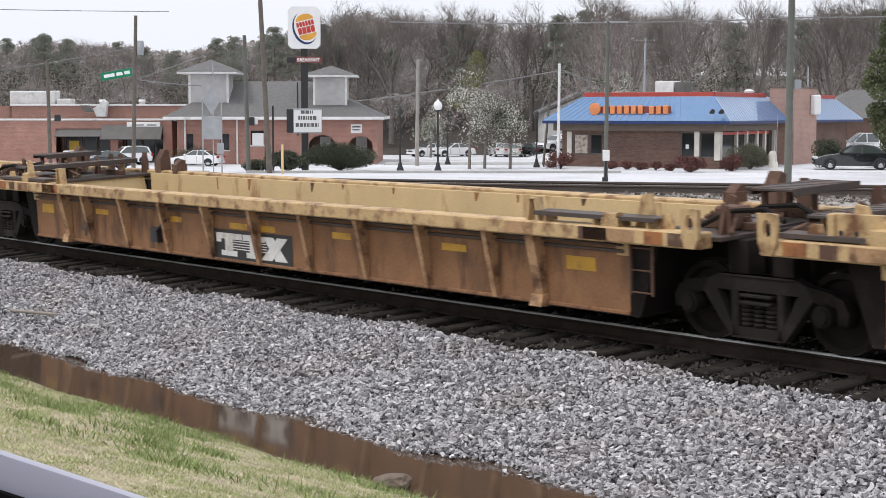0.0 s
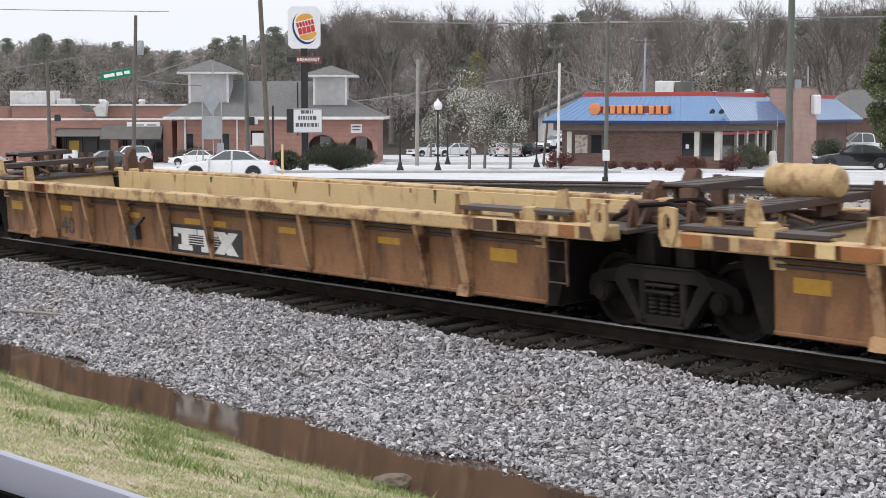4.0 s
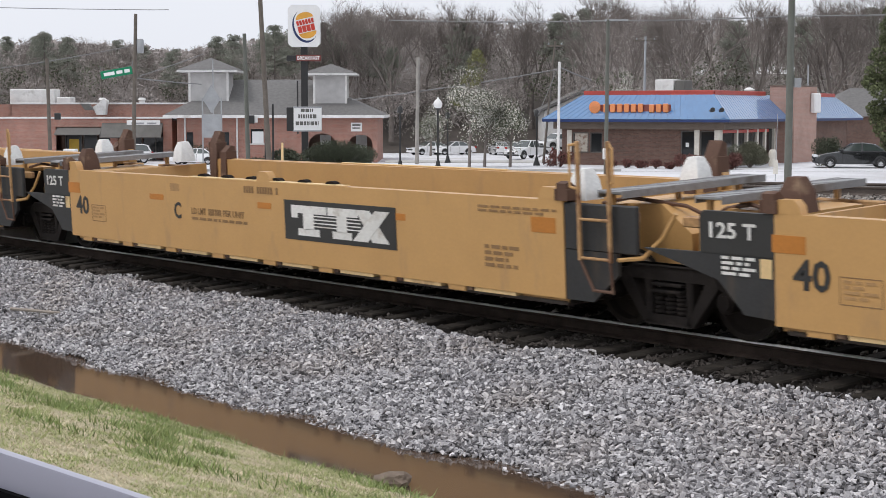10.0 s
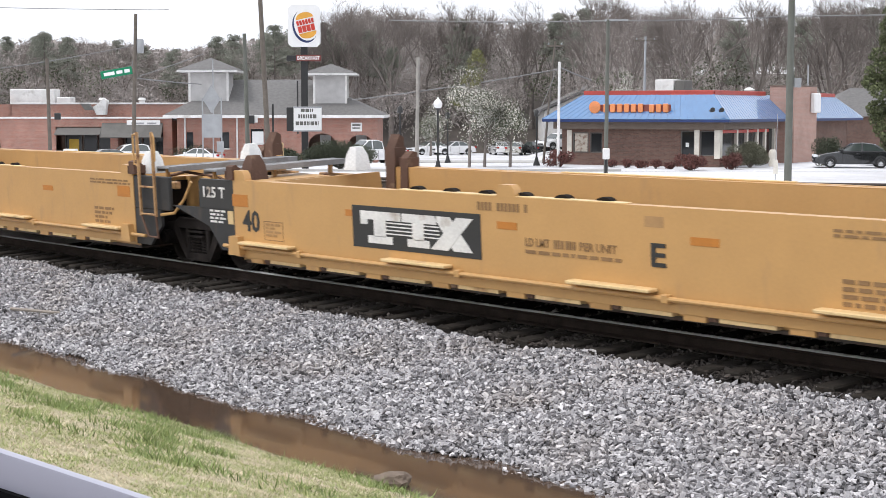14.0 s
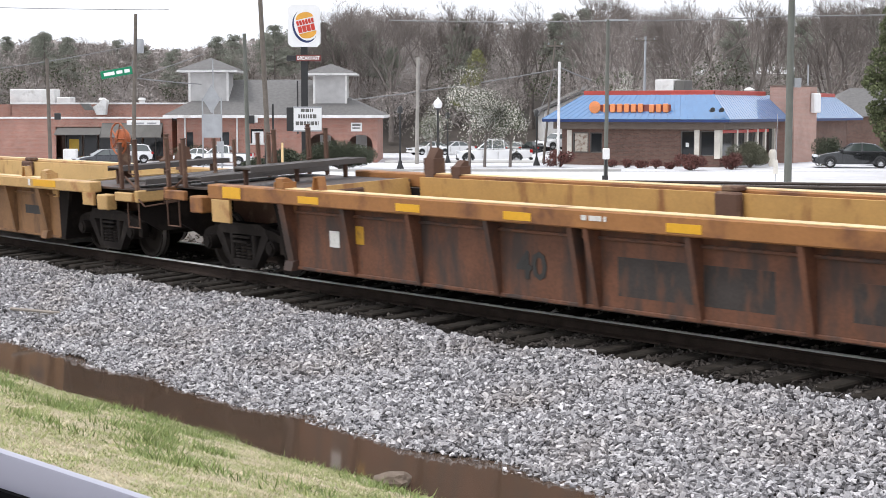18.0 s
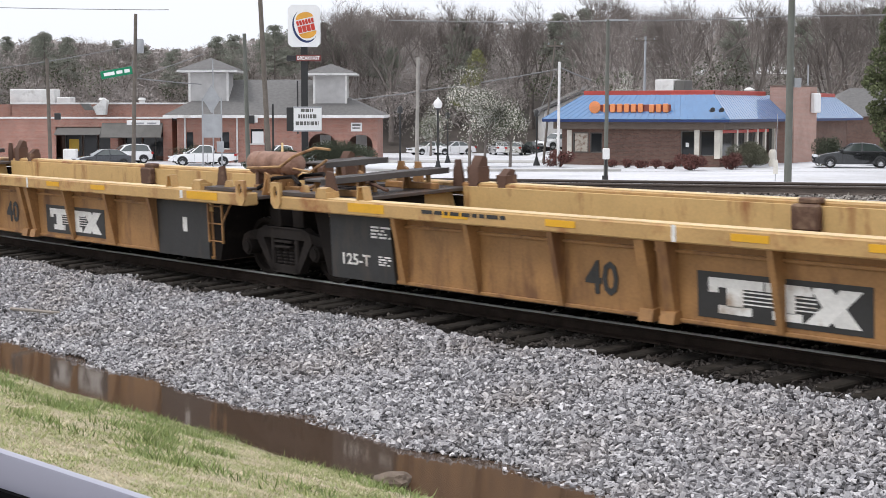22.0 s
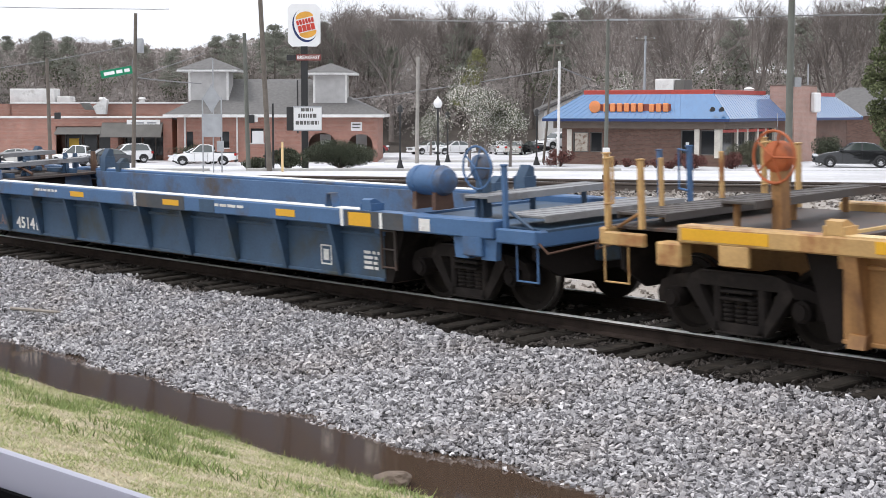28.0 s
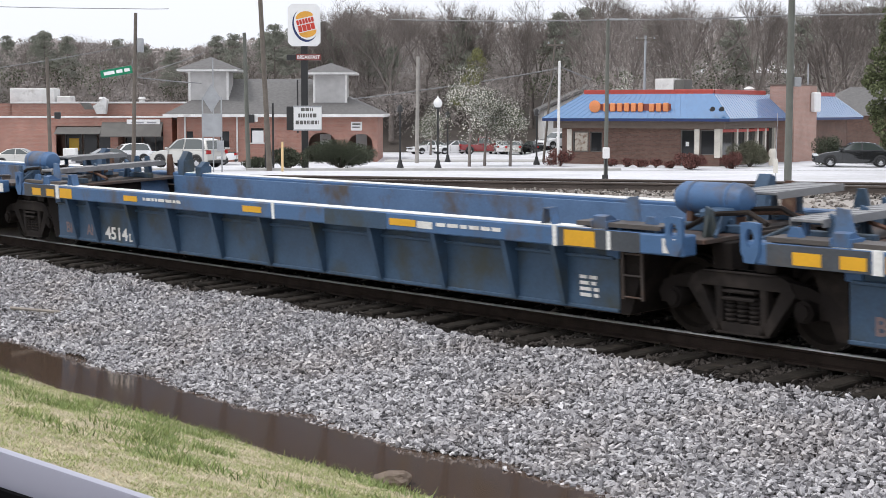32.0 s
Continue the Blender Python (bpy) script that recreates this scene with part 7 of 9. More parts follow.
part("roof", hip(-7.8, 6.8, -0.6, 7.6, 2.8, 5.0, -4, 3), M["shingle"], back_shed, "grey shingle roof")


# ---- signs, posts and poles ----
def pylon():
    t = thing("pylon_sign", "tall pole sign with a white rounded board and round emblem", "sign", site(-7.85, 92, lot(-7.85, 92)))
    part("pole", Geo().box(-0.19, 0.19, -0.15, 0.15, 0, 6.95, 0.03), M["pole_black"], t, "square dark pole")
    part("thin_pole", Geo().box(-0.44, -0.36, -0.05, 0.05, 2.0, 5.0, 0.01), M["pole_black"], t)
    b = part("sign_board", Geo().prism([(-0.9 + 0.2, 6.9), (0.9 - 0.2, 6.9), (0.9, 7.1), (0.9, 9.05), (0.7, 9.25), (-0.7, 9.25), (-0.9, 9.05), (-0.9, 7.1)], "y", -0.28, 0.28), M["sign_white"], t, "white rounded sign board")
    n = 28
    tilt = Matrix.Translation((0.12, 0, 8.08)) @ Matrix.Rotation(radians(-13), 4, "Y") @ Matrix.Translation((-0.12, 0, -8.08))
    disc = lambda rx, rz, cx, cz, y, a0=0, a1=2 * math.pi: Geo().prism([(cx + rx * math.cos(a0 + (a1 - a0) * i / n), cz + rz * math.sin(a0 + (a1 - a0) * i / n)) for i in range(n if a1 - a0 > 6 else n + 1)], "y", y, y + 0.012, tilt)
    part("ring", disc(0.70, 0.93, 0.06, 8.06, -0.292), M["sign_blue"], b, "navy crescent round the emblem")
    part("disc", disc(0.68, 0.90, 0.15, 8.13, -0.304), M["sign_white"], b)
    part("bun", disc(0.50, 0.34, 0.14, 8.50, -0.316, 0, math.pi), M["sign_yellow"], b, "golden half disc")
    part("bun", disc(0.50, 0.34, 0.14, 7.70, -0.316, math.pi, 2 * math.pi), M["sign_yellow"], b, "golden half disc")
    for count, w, z, h in ((6, 1.02, 8.17, 0.26), (4, 0.98, 7.75, 0.36)):
        for k in range(count):
            x = 0.14 - w / 2 + k * w / count
            part("red_shape", Geo().box(x, x + w / count - 0.035, -0.33, -0.316, z, z + h, 0.02, tilt), M["sign_red"], b)
    c = part("lower_sign", Geo().box(-0.45, 0.95, -0.2, 0.1, 6.1, 6.45, 0.02), M["sign_brown"], t, "maroon board with white letters")
    writing("BREAKFAST", -0.38, 0.9, 6.17, 6.38, -0.205, M["sign_white"], c)
    part("sign_wing", Geo().box(-1.0, -0.45, -0.1, 0.15, 6.12, 6.42, 0.02), M["pole_black"], t)
    d = part("reader_board", Geo().box(-0.62, 0.95, -0.25, 0.15, 2.15, 3.52, 0.03), M["sign_white"], t, "white changeable letter board")
    part("board_side", Geo().box(-1.02, -0.62, -0.22, 0.3, 2.15, 3.5, 0.03), M["pole_black"], d, "dark side of the letter board")
    part("board_frame", Geo().box(-0.64, 0.97, -0.27, -0.25, 3.46, 3.54, 0.006).box(-0.64, 0.97, -0.27, -0.25, 2.13, 2.2, 0.006), M["galv"], d)
    bars(text_block(-0.2, 0.5, 3.1, 3.42, 1, random.Random(2)) + text_block(-0.35, 0.7, 2.72, 3.1, 1, random.Random(4)) + text_block(-0.5, 0.8, 2.34, 2.7, 1, random.Random(6)), -0.252, M["awning"], d)
    return t


pylon()


def pole(u0, d, z0, u1, z1, r0, r1, material, label, arm=None):
    t = thing("utility_pole", label, "pole", site(u0, d, 0), "poles along the street")
    part("shaft", Geo().rod((0, 0, z0), (u1 - u0, 0, z1), r0, 12, r1), material, t)
    if arm:
        part("cross_arm", Geo().box(u1 - u0 - arm, u1 - u0 + arm, -0.06, 0.06, z1 - 0.35, z1 - 0.23, 0.01), M["pole_wood"], t, "wooden cross arm")
        for k in (-0.8, 0.8):
            part("insulator", Geo().turned([(0.04, 0), (0.06, 0.05), (0.03, 0.14)], 8, Matrix.Translation((u1 - u0 + arm * k, 0, z1 - 0.23))), M["galv"], t)
    return t


WOOD = "weathered wooden utility pole beside the street"
pole(-9.24, 86, -0.9, -9.75, 10.5, 0.15, 0.11, M["pole_wood"], WOOD)
pole(-10.6, 88, -0.9, -10.75, 6.6, 0.13, 0.1, M["pole_grey"], "grey wooden pole beside the sign")
p = pole(-18.8, 98, -1.4, -18.5, 8.25, 0.13, 0.1, M["pole_wood"], WOOD)
part("transformer", Geo().turned([(0.2, 0), (0.22, 0.1), (0.22, 0.75), (0.16, 0.85)], 14, Matrix.Translation((0.55, 0, 5.9))), M["galv"], p, "grey transformer can")
pole(-23.8, 98, -1.4, -23.9, 5.6, 0.12, 0.1, M["pole_wood"], WOOD)
p = pole(7.05, 70, -0.9, 7.1, 6.35, 0.095, 0.075, M["pole_grey"], "slim grey pole with a small box on it")
part("cap_arm", Geo().box(-0.1, 0.9, -0.05, 0.05, 6.28, 6.36, 0.01), M["galv"], p)
part("meter_box", Geo().box(-0.15, 0.15, -0.22, -0.08, 0.35, 0.83, 0.03), M["trim"], p, "pale meter box")
part("conduit", Geo().box(-0.06, 0.06, -0.14, -0.08, -0.4, 0.35, 0.01).box(-0.16, 0.1, -0.16, -0.08, -0.62, -0.35, 0.03), M["pole_black"], p)
p = pole(14.95, 70, -0.9, 15.0, 9.5, 0.165, 0.135, M["pole_grey"], "thick weathered utility pole by the lot")
part("band_box", Geo().box(0.2, 0.5, -0.1, 0.1, 3.45, 3.85, 0.02), M["galv"], p)
pole(6.55, 92, -0.9, 6.6, 5.2, 0.085, 0.075, M["trim"], "pale slim pole in the lot")
pole(-1.6, 98, -1.4, -1.5, 5.65, 0.13, 0.1, M["pole_pale"], "short wooden pole at the lot")
pole(14.6, 118, -0.9, 14.7, 7.8, 0.1, 0.08, M["galv"], "slim light pole behind the restaurant", 0.8)
pole(25.2, 112, -0.9, 25.2, 5.6, 0.06, 0.05, M["galv"], "thin light pole behind the restaurant")
pole(6.2, 100, -0.9, 6.9, 6.7, 0.08, 0.06, M["pole_wood"], "leaning bare wooden pole behind the lot", 0.5)


def cable(pts, r=0.03):
    line = []
    for (u0, d0, z0), (u1, d1, z1) in zip(pts, pts[1:]):
        L = math.hypot(u1 - u0, d1 - d0)
        n = max(4, int(L / 3))
        for i in range(1 if line else 0, n + 1):
            f = i / n
            line.append((u0 + (u1 - u0) * f, d0 + (d1 - d0) * f, z0 + (z1 - z0) * f - 0.012 * L * 4 * f * (1 - f) * 0.5))
    single("overhead_cable", Geo().path(line, r, 5), M["cable"], "slack grey overhead cable between poles", "cable", SITE, "overhead cables")


cable([(-40, 90, 8.7), (-18.5, 98, 8.5), (-16.5, 98.0, 8.5)], 0.022)
cable([(-30, 98, 4.6), (-23.9, 98, 5.4), (-18.5, 98, 6.4)], 0.028)
cable([(-18.5, 98, 4.4), (-15.2, 102, 4.1)], 0.035)
cable([(-18.4, 98, 4.5), (-14.0, 95, 5.75)], 0.025)
cable([(-2.5, 75, 6.6), (7.1, 70, 6.3), (15.05, 70, 6.5), (26, 70, 6.8)], 0.028)
cable([(-5.5, 98, 3.1), (-1.5, 98, 3.6), (6.6, 92, 4.8)], 0.035)
cable([(6.6, 92, 4.9), (8.6, 94, 4.2)], 0.04)
cable([(6.6, 92, 5.1), (5.4, 92, 2.2)], 0.02)

# street name board on its mast arm
t = thing("street_sign", "green street name board hung from a cable", "sign", site(-16.9, 84, 4.4))
part("board", Geo().box(-0.82, 0.82, -0.02, 0.02, -0.2, 0.2, 0.02, pose(0, 0, 0, 0, -10, 0)), M["sign_green"], t, "green board with a pale line of writing")
g = Geo()
for a, b in ((-0.66, -0.1), (0.0, 0.32), (0.42, 0.7)):
    g.box(a, b, -0.03, -0.02, -0.08, 0.09, 0.01, pose(0, 0, 0, 0, -10, 0))
part("stencil", g, M["sign_white"], t)
part("hanger", Geo().rod((0.8, 0, 0.3), (0.85, 0, 0.6), 0.02).rod((-0.8, 0, 0.05), (-0.85, 0, 0.35), 0.02), M["cable"], t)
t = thing("road_sign", "back of a grey diamond road sign with a panel below", "sign", site(-12.0, 84, LOT))
part("diamond", Geo().prism([(0, 3.1), (0.47, 3.85), (0, 4.6), (-0.47, 3.85)], "y", 0, 0.02), M["galv"], t, "bare metal back of a diamond sign")
part("panel", Geo().box(-0.52, 0.52, 0, 0.02, 1.85, 3.05, 0.03), M["galv"], t, "bare metal back of a square sign")
for x in (-0.48, 0.5):
    part("post", Geo().box(x - 0.035, x + 0.035, 0.02, 0.09, -0.1, 3.9, 0.01), M["galv"], t)
part("post", Geo().box(0.05, 0.11, 0.02, 0.09, 3.0, 5.9, 0.01).box(0.03, 0.09, 0.02, 0.09, -0.1, 1.9, 0.01), M["galv"], t)
part("small_panel", Geo().box(0.25, 0.62, -0.01, 0.01, 1.1, 1.65, 0.02), M["galv"], t)
t = thing("marker_post", "thin pale yellow marker post by the hedge", "post", site(-8.45, 85, LOT))
part("post", Geo().box(-0.06, 0.06, -0.04, 0.04, 0, 1.56, 0.015), M["fresh_edge"], t)
t = thing("marker_post", "thin galvanised marker post with a pale board", "post", site(15.23, 74, LOT))
part("post", Geo().rod((0, 0, 0), (0.06, 0, 3.1), 0.016, 8), M["galv"], t)
part("marker_board", Geo().box(-0.1, 0.11, -0.03, -0.018, 0.35, 1.0, 0.008), M["cream"], t, "small pale marker board")
t = thing("waste_bin", "slim pale bin by the restaurant door", "bin", site(19.1, 93.6, LOT))
part("body", Geo().turned([(0.2, 0), (0.24, 0.1), (0.24, 0.85), (0.16, 1.0)], 14), M["cream"], t)
for u, d in ((-9.6, 87.5), (-9.2, 87.6)):
    t = thing("dark_post", "thin dark upright post near the pole sign", "post", site(u, d, lot(u, d)), "dark posts")
    part("post", Geo().box(-0.05, 0.05, -0.05, 0.05, 0, 3.6, 0.01), M["pole_black"], t)
t = thing("signal_head", "small dark traffic signal on a pole", "traffic signal", site(-10.3, 87.4, 1.75))
part("housing", Geo().box(-0.18, 0.12, -0.15, 0.15, 0, 0.45, 0.03), M["pole_black"], t)
part("bracket", Geo().box(0.12, 0.3, -0.03, 0.03, 0.05, 0.4, 0.01), M["trim"], t)
t = thing("signal_head", "small dark signal on a wooden pole", "traffic signal", site(-23.1, 97.6, 1.9))
part("housing", Geo().box(-0.3, 0.05, -0.15, 0.15, 0, 0.4, 0.03), M["pole_black"], t)


def street_lamp(u, d, z, globe):
    t = thing("street_lamp", "black post lamp with a white globe" if globe else "slim black lamp post without a lit globe", "lamp", site(u, d, lot(u, d)), "lamps in the lot")
    part("base", Geo().turned([(0.2, 0), (0.2, 0.1), (0.12, 0.3), (0.09, 0.5)], 12), M["pole_black"], t)
    part("post", Geo().rod((0, 0, 0.4), (0, 0, z), 0.055, 10, 0.045), M["pole_black"], t)
    if globe:
        part("collar", Geo().turned([(0.06, z - 0.05), (0.16, z + 0.02), (0.13, z + 0.08)], 12), M["pole_black"], t)
        part("globe", Geo().turned([(0.12, z + 0.06), (0.23, z + 0.2), (0.25, z + 0.34), (0.17, z + 0.5), (0.06, z + 0.6), (0.02, z + 0.7)], 16), M["sign_white"], t, "white glass globe")
    else:
        part("head", Geo().turned([(0.05, z), (0.16, z + 0.05), (0.14, z + 0.3), (0.04, z + 0.42)], 10), M["pole_black"], t)
    return t


street_lamp(-0.28, 89, 3.3, True)
street_lamp(-2.36, 89, 3.1, False)
street_lamp(5.5, 95, 2.9, False)
street_lamp(0.3, 104, 2.9, False)


# ---- trees and shrubs ----
M["bark"] = mat("grey_brown_bark", (0.19, 0.165, 0.148), 0.95, var=0.3, scale=3)
M["twig"] = mat("bare_twigs", (0.215, 0.186, 0.168), 0.95, island=0.2, bump=0)
M["haze_twig"] = mat("fine_brown_twigs", (0.41, 0.37, 0.345), 0.95, island=0.14, bump=0)
M["pine"] = mat("dark_pine_needles", (0.26, 0.268, 0.222), 0.8, island=0.25, bump=0)
M["ivy"] = mat("dull_green_growth", (0.11, 0.12, 0.075), 0.8, island=0.4, bump=0)
M["hedge"] = mat("dark_hedge_leaves", (0.062, 0.072, 0.042), 0.7, island=0.5, bump=0)
M["red_shrub"] = mat("red_brown_shrub_leaves", (0.14, 0.055, 0.045), 0.75, island=0.45, bump=0)
M["blossom"] = mat("pale_blossom", (0.74, 0.72, 0.66), 0.7, island=0.3, bump=0)
M["young_leaf"] = mat("yellow_green_young_leaves", (0.19, 0.19, 0.075), 0.7, island=0.35, bump=0)
M["cedar"] = mat("deep_green_cedar", (0.10, 0.115, 0.05), 0.8, island=0.5, bump=0)


def limb(V, F, p, q, r0, r1):
    """A three-sided tapered limb."""
    d = (q - p)
    s = np.cross(d, (0.31, 0.77, 0.55))
    s /= np.linalg.norm(s) + 1e-9
    w = np.cross(d, s)
    w /= np.linalg.norm(w) + 1e-9
    o = len(V)
    for c, r in ((p, r0), (q, r1)):
        for k in range(3):
            a = 2.0944 * k
            V.append(c + (s * math.cos(a) + w * math.sin(a)) * r)
    for k in range(3):
        j = (k + 1) % 3
        F.append((o + k, o + j, o + 3 + j))
        F.append((o + k, o + 3 + j, o + 3 + k))


def grow(V, F, tips, rnd, p, d, length, r, level, spread, up):
    q = p + d * length
    limb(V, F, p, q, r, r * 0.68)
    if level == 0:
        tips.append((q, d))
        return
    for k in range(rnd.choice((2, 3, 3)) if level > 1 else 3):
        e = d + np.array([rnd.uniform(-1, 1), rnd.uniform(-1, 1), rnd.uniform(-0.5, 0.8) + up]) * spread
        e /= np.linalg.norm(e)
        f = rnd.uniform(0.45, 1.0)
        grow(V, F, tips, rnd, p + d * length * f, e, length * rnd.uniform(0.6, 0.82), r * 0.6, level - 1, spread, up)


def bare_tree(seed, height, twigs=4, level=4, spread=0.62, thick=0.016):
    rnd = random.Random(seed)
    V, F, tips = [], [], []
    base = np.zeros(3)
    h = height * rnd.uniform(0.3, 0.42)
    mid = np.array([rnd.uniform(-0.4, 0.4), rnd.uniform(-0.4, 0.4), h])
    limb(V, F, base, mid, height * thick, height * thick * 0.75)
    for k in range(3):
        d = np.array([rnd.uniform(-0.7, 0.7), rnd.uniform(-0.7, 0.7), 1.2])
        grow(V, F, tips, rnd, mid * rnd.uniform(0.75, 1), d / np.linalg.norm(d), height * 0.25, height * thick * 0.55, level, spread, 0.25)
    for q, d in tips:
        for k in range(twigs):
            e = d + np.array([rnd.uniform(-1, 1), rnd.uniform(-1, 1), rnd.uniform(-0.6, 1)]) * 0.8
            e = e / np.linalg.norm(e) * rnd.uniform(0.6, 1.7)
            s = np.cross(e, (rnd.uniform(-1, 1), rnd.uniform(-1, 1), 0.3))
            s = s / (np.linalg.norm(s) + 1e-9) * 0.012
            o = len(V)
            V += [q - s, q + s, q + e]
            F.append((o, o + 1, o + 2))
    V, F = np.array(V), np.array(F)
    V[:, 2] *= height / V[:, 2].max()
    return V, F


def leaf_cloud(rnd, n, centres, size, slim=0.6):
    """Small leaf-shaped pairs of triangles about given centres (x, y, z, rx, ry, rz)."""
    c = np.array([centres[rnd.randrange(len(centres))] for _ in range(n)])
    g = np.random.RandomState(rnd.randrange(10 ** 6))
    d = g.normal(size=(n, 3))
    d /= np.linalg.norm(d, axis=1)[:, None]
    p = c[:, :3] + d * c[:, 3:] * (g.uniform(0.35, 1, (n, 1)) ** 0.5)
    a, b = g.normal(size=(n, 3)), g.normal(size=(n, 3))
    a /= np.linalg.norm(a, axis=1)[:, None]
    b = np.cross(a, b)
    b /= np.linalg.norm(b, axis=1)[:, None]
    s = size * g.uniform(0.6, 1.4, (n, 1))
    V = np.stack([p - a * s, p + b * s * slim, p + a * s, p - b * s * slim], 1).reshape(-1, 3)
    o = np.arange(n)[:, None] * 4
    F = np.concatenate([o + [0, 1, 2], o + [0, 2, 3]])
    return V, F


def scatter(variants, places):
    """Copies of mesh arrays: places are (variant, x, y, z, turn, scale, stretch)."""
    vs, fs, o = [], [], 0
    for k, x, y, z, a, s, st in places:
        V, F = variants[k]
        c, n = math.cos(a), math.sin(a)
        W = np.empty_like(V)
        W[:, 0] = (V[:, 0] * c - V[:, 1] * n) * s + x
        W[:, 1] = (V[:, 0] * n + V[:, 1] * c) * s + y
        W[:, 2] = V[:, 2] * s * st + z
        vs.append(W)
        fs.append(F + o)
        o += len(V)
    return np.concatenate(vs), np.concatenate(fs)


def hill(d):
    return -0.8 + min(9.0, max(0.0, (d - 150) * 0.09))


wr = random.Random(21)
# height of the wood's outline over the view's breadth: u / d and top slope
OUTLINE = [(-0.30, 0.044), (-0.245, 0.0475), (-0.205, 0.045), (-0.17, 0.039), (-0.148, 0.042), (-0.13, 0.046), (-0.106, 0.050), (-0.078, 0.054), (-0.064, 0.063), (-0.047, 0.069), (-0.02, 0.066), (0.04, 0.064), (0.062, 0.059), (0.075, 0.063), (0.11, 0.068), (0.2, 0.065), (0.235, 0.069), (0.32, 0.070)]


def crown_height(u, d):
    f = u / d
    for (a, p), (b, q) in zip(OUTLINE, OUTLINE[1:]):
        if a <= f <= b:
            return 2.46 + (p + (q - p) * (f - a) / (b - a)) * d - hill(d)
    return 2.46 + 0.05 * d - hill(d)


bare = [bare_tree(100 + k, 13.0, 7, 3, 0.5 + 0.03 * k, 0.015) for k in range(6)]
places = []
for k in range(300):
    d = 138 + 105 * (k / 300) + wr.uniform(-4, 4)
    f = wr.uniform(-0.31, 0.31)
    if f < 0.08 and d < 184:
        d += 47
    u = f * d
    h = max(4.0, crown_height(u, d) * wr.uniform(0.66, 1.06)) / 13
    places.append((wr.randrange(6), u, d, hill(d) - 0.2, wr.uniform(0, 6.28), min(h, 1.25), max(1.0, h / 1.25)))
for k in range(120):
    d = 186 + 62 * (k / 120) + wr.uniform(-3, 3)
    u = wr.uniform(-0.31, -0.03) * d
    h = crown_height(u, d) * wr.uniform(0.6, 1.02) / 13
    places.append((wr.randrange(6), u, d, hill(d) - 0.2, wr.uniform(0, 6.28), min(h, 1.25), max(1.0, h / 1.25)))
crowns = []
for k, u, d, z, a, s, st in places:
    h = 13 * s * st
    crowns.append((u, d, z + 0.60 * h, 2.6, 2.2, 0.37 * h))
    crowns.append((u + wr.uniform(-2, 2), d, z + 0.35 * h, 2.6, 2.2, 0.30 * h))
V, F = leaf_cloud(wr, 340000, crowns, 0.22, 0.09)
single("twig_canopy", big_mesh("twig_canopy", V, F, M["haze_twig"]), M["haze_twig"], "fine brown twigs of the bare winter canopy", "woods", SITE, kind="stuff")
V, F = scatter(bare, places)
single("bare_woods", big_mesh("bare_woods", V, F, M["twig"]), M["twig"], "dense bare grey-brown winter woods on a slope", "woods", SITE, kind="stuff")
places = []
for k in range(110):
    d = 252 + 80 * (k / 110) + wr.uniform(-4, 4)
    u = wr.uniform(-0.31, 0.31) * d
    h = (crown_height(u, d) * wr.uniform(0.6, 0.95)) / 13
    places.append((wr.randrange(6), u, d, hill(d) - 0.2, wr.uniform(0, 6.28), min(h, 1.5), max(1.0, h / 1.5)))
V, F = scatter(bare, places)
# Twig colour lifted so that distance haze is painted into it.
M["far_twig"] = mat("haze_paled_far_twigs", (0.47, 0.428, 0.402), 0.95, island=0.18, bump=0)
single("far_woods", big_mesh("far_woods", V, F, M["far_twig"]), M["far_twig"], "bare woods behind the slope, distance haze in the colour", "woods", SITE, kind="stuff")
mass = []
for k in range(420):
    d = wr.uniform(252, 300)
    u = wr.uniform(-0.315, 0.315) * d
    h = crown_height(u, d)
    mass.append((u, d, hill(d) + wr.uniform(0.1, 0.66) * h, 5.0, 3.0, 0.22 * h))
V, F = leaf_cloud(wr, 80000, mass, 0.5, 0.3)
single("far_canopy", big_mesh("far_canopy", V, F, M["far_twig"]), M["far_twig"], "canopy of the woods behind, distance haze in its colour", "woods", SITE, kind="stuff")
g = Geo()
vs = []
for j in range(12):
    d = 133 + 22 * j
    for i in range(43):
        u = -210 + 10 * i
        low = 1 if (u / d < 0.10 and d < 180) or d * 0.634 + u * 0.774 < 38 else 0
        vs.append((u, d, (-3.2 if low else hill(d)) + 0.15 + 0.25 * noise.noise(Vector((u * 0.1, d * 0.1, 0)))))
g.add(vs, [(j * 43 + i, j * 43 + i + 1, (j + 1) * 43 + i + 1, (j + 1) * 43 + i) for j in range(11) for i in range(42)])
single("woodland_floor", g, M["litter"], "leaf litter under the bare trees, darkened for their shade", "woodland floor", SITE, kind="structure")

# low brown undergrowth under the woods
centres = []
for k in range(230):
    d = wr.uniform(134, 200)
    f = wr.uniform(-0.34, 0.34)
    if f < 0.08 and d < 182:
        d += 46
    u = f * d
    centres.append((u, d, hill(d) + 1.2, 3.2, 2.0, wr.uniform(1.4, 4.4)))
for k in range(110):
    d = wr.uniform(188, 228)
    u = wr.uniform(-0.31, -0.03) * d
    h = crown_height(u, d)
    centres.append((u, d, hill(d) + wr.uniform(0.1, 0.5) * h, 3.4, 2.0, 0.3 * h))
V, F = leaf_cloud(wr, 200000, centres, 0.22, 0.16)
single("undergrowth", big_mesh("undergrowth", V, F, M["haze_twig"]), M["haze_twig"], "brown tangled undergrowth below the bare trees", "undergrowth", SITE, kind="stuff")
centres = []
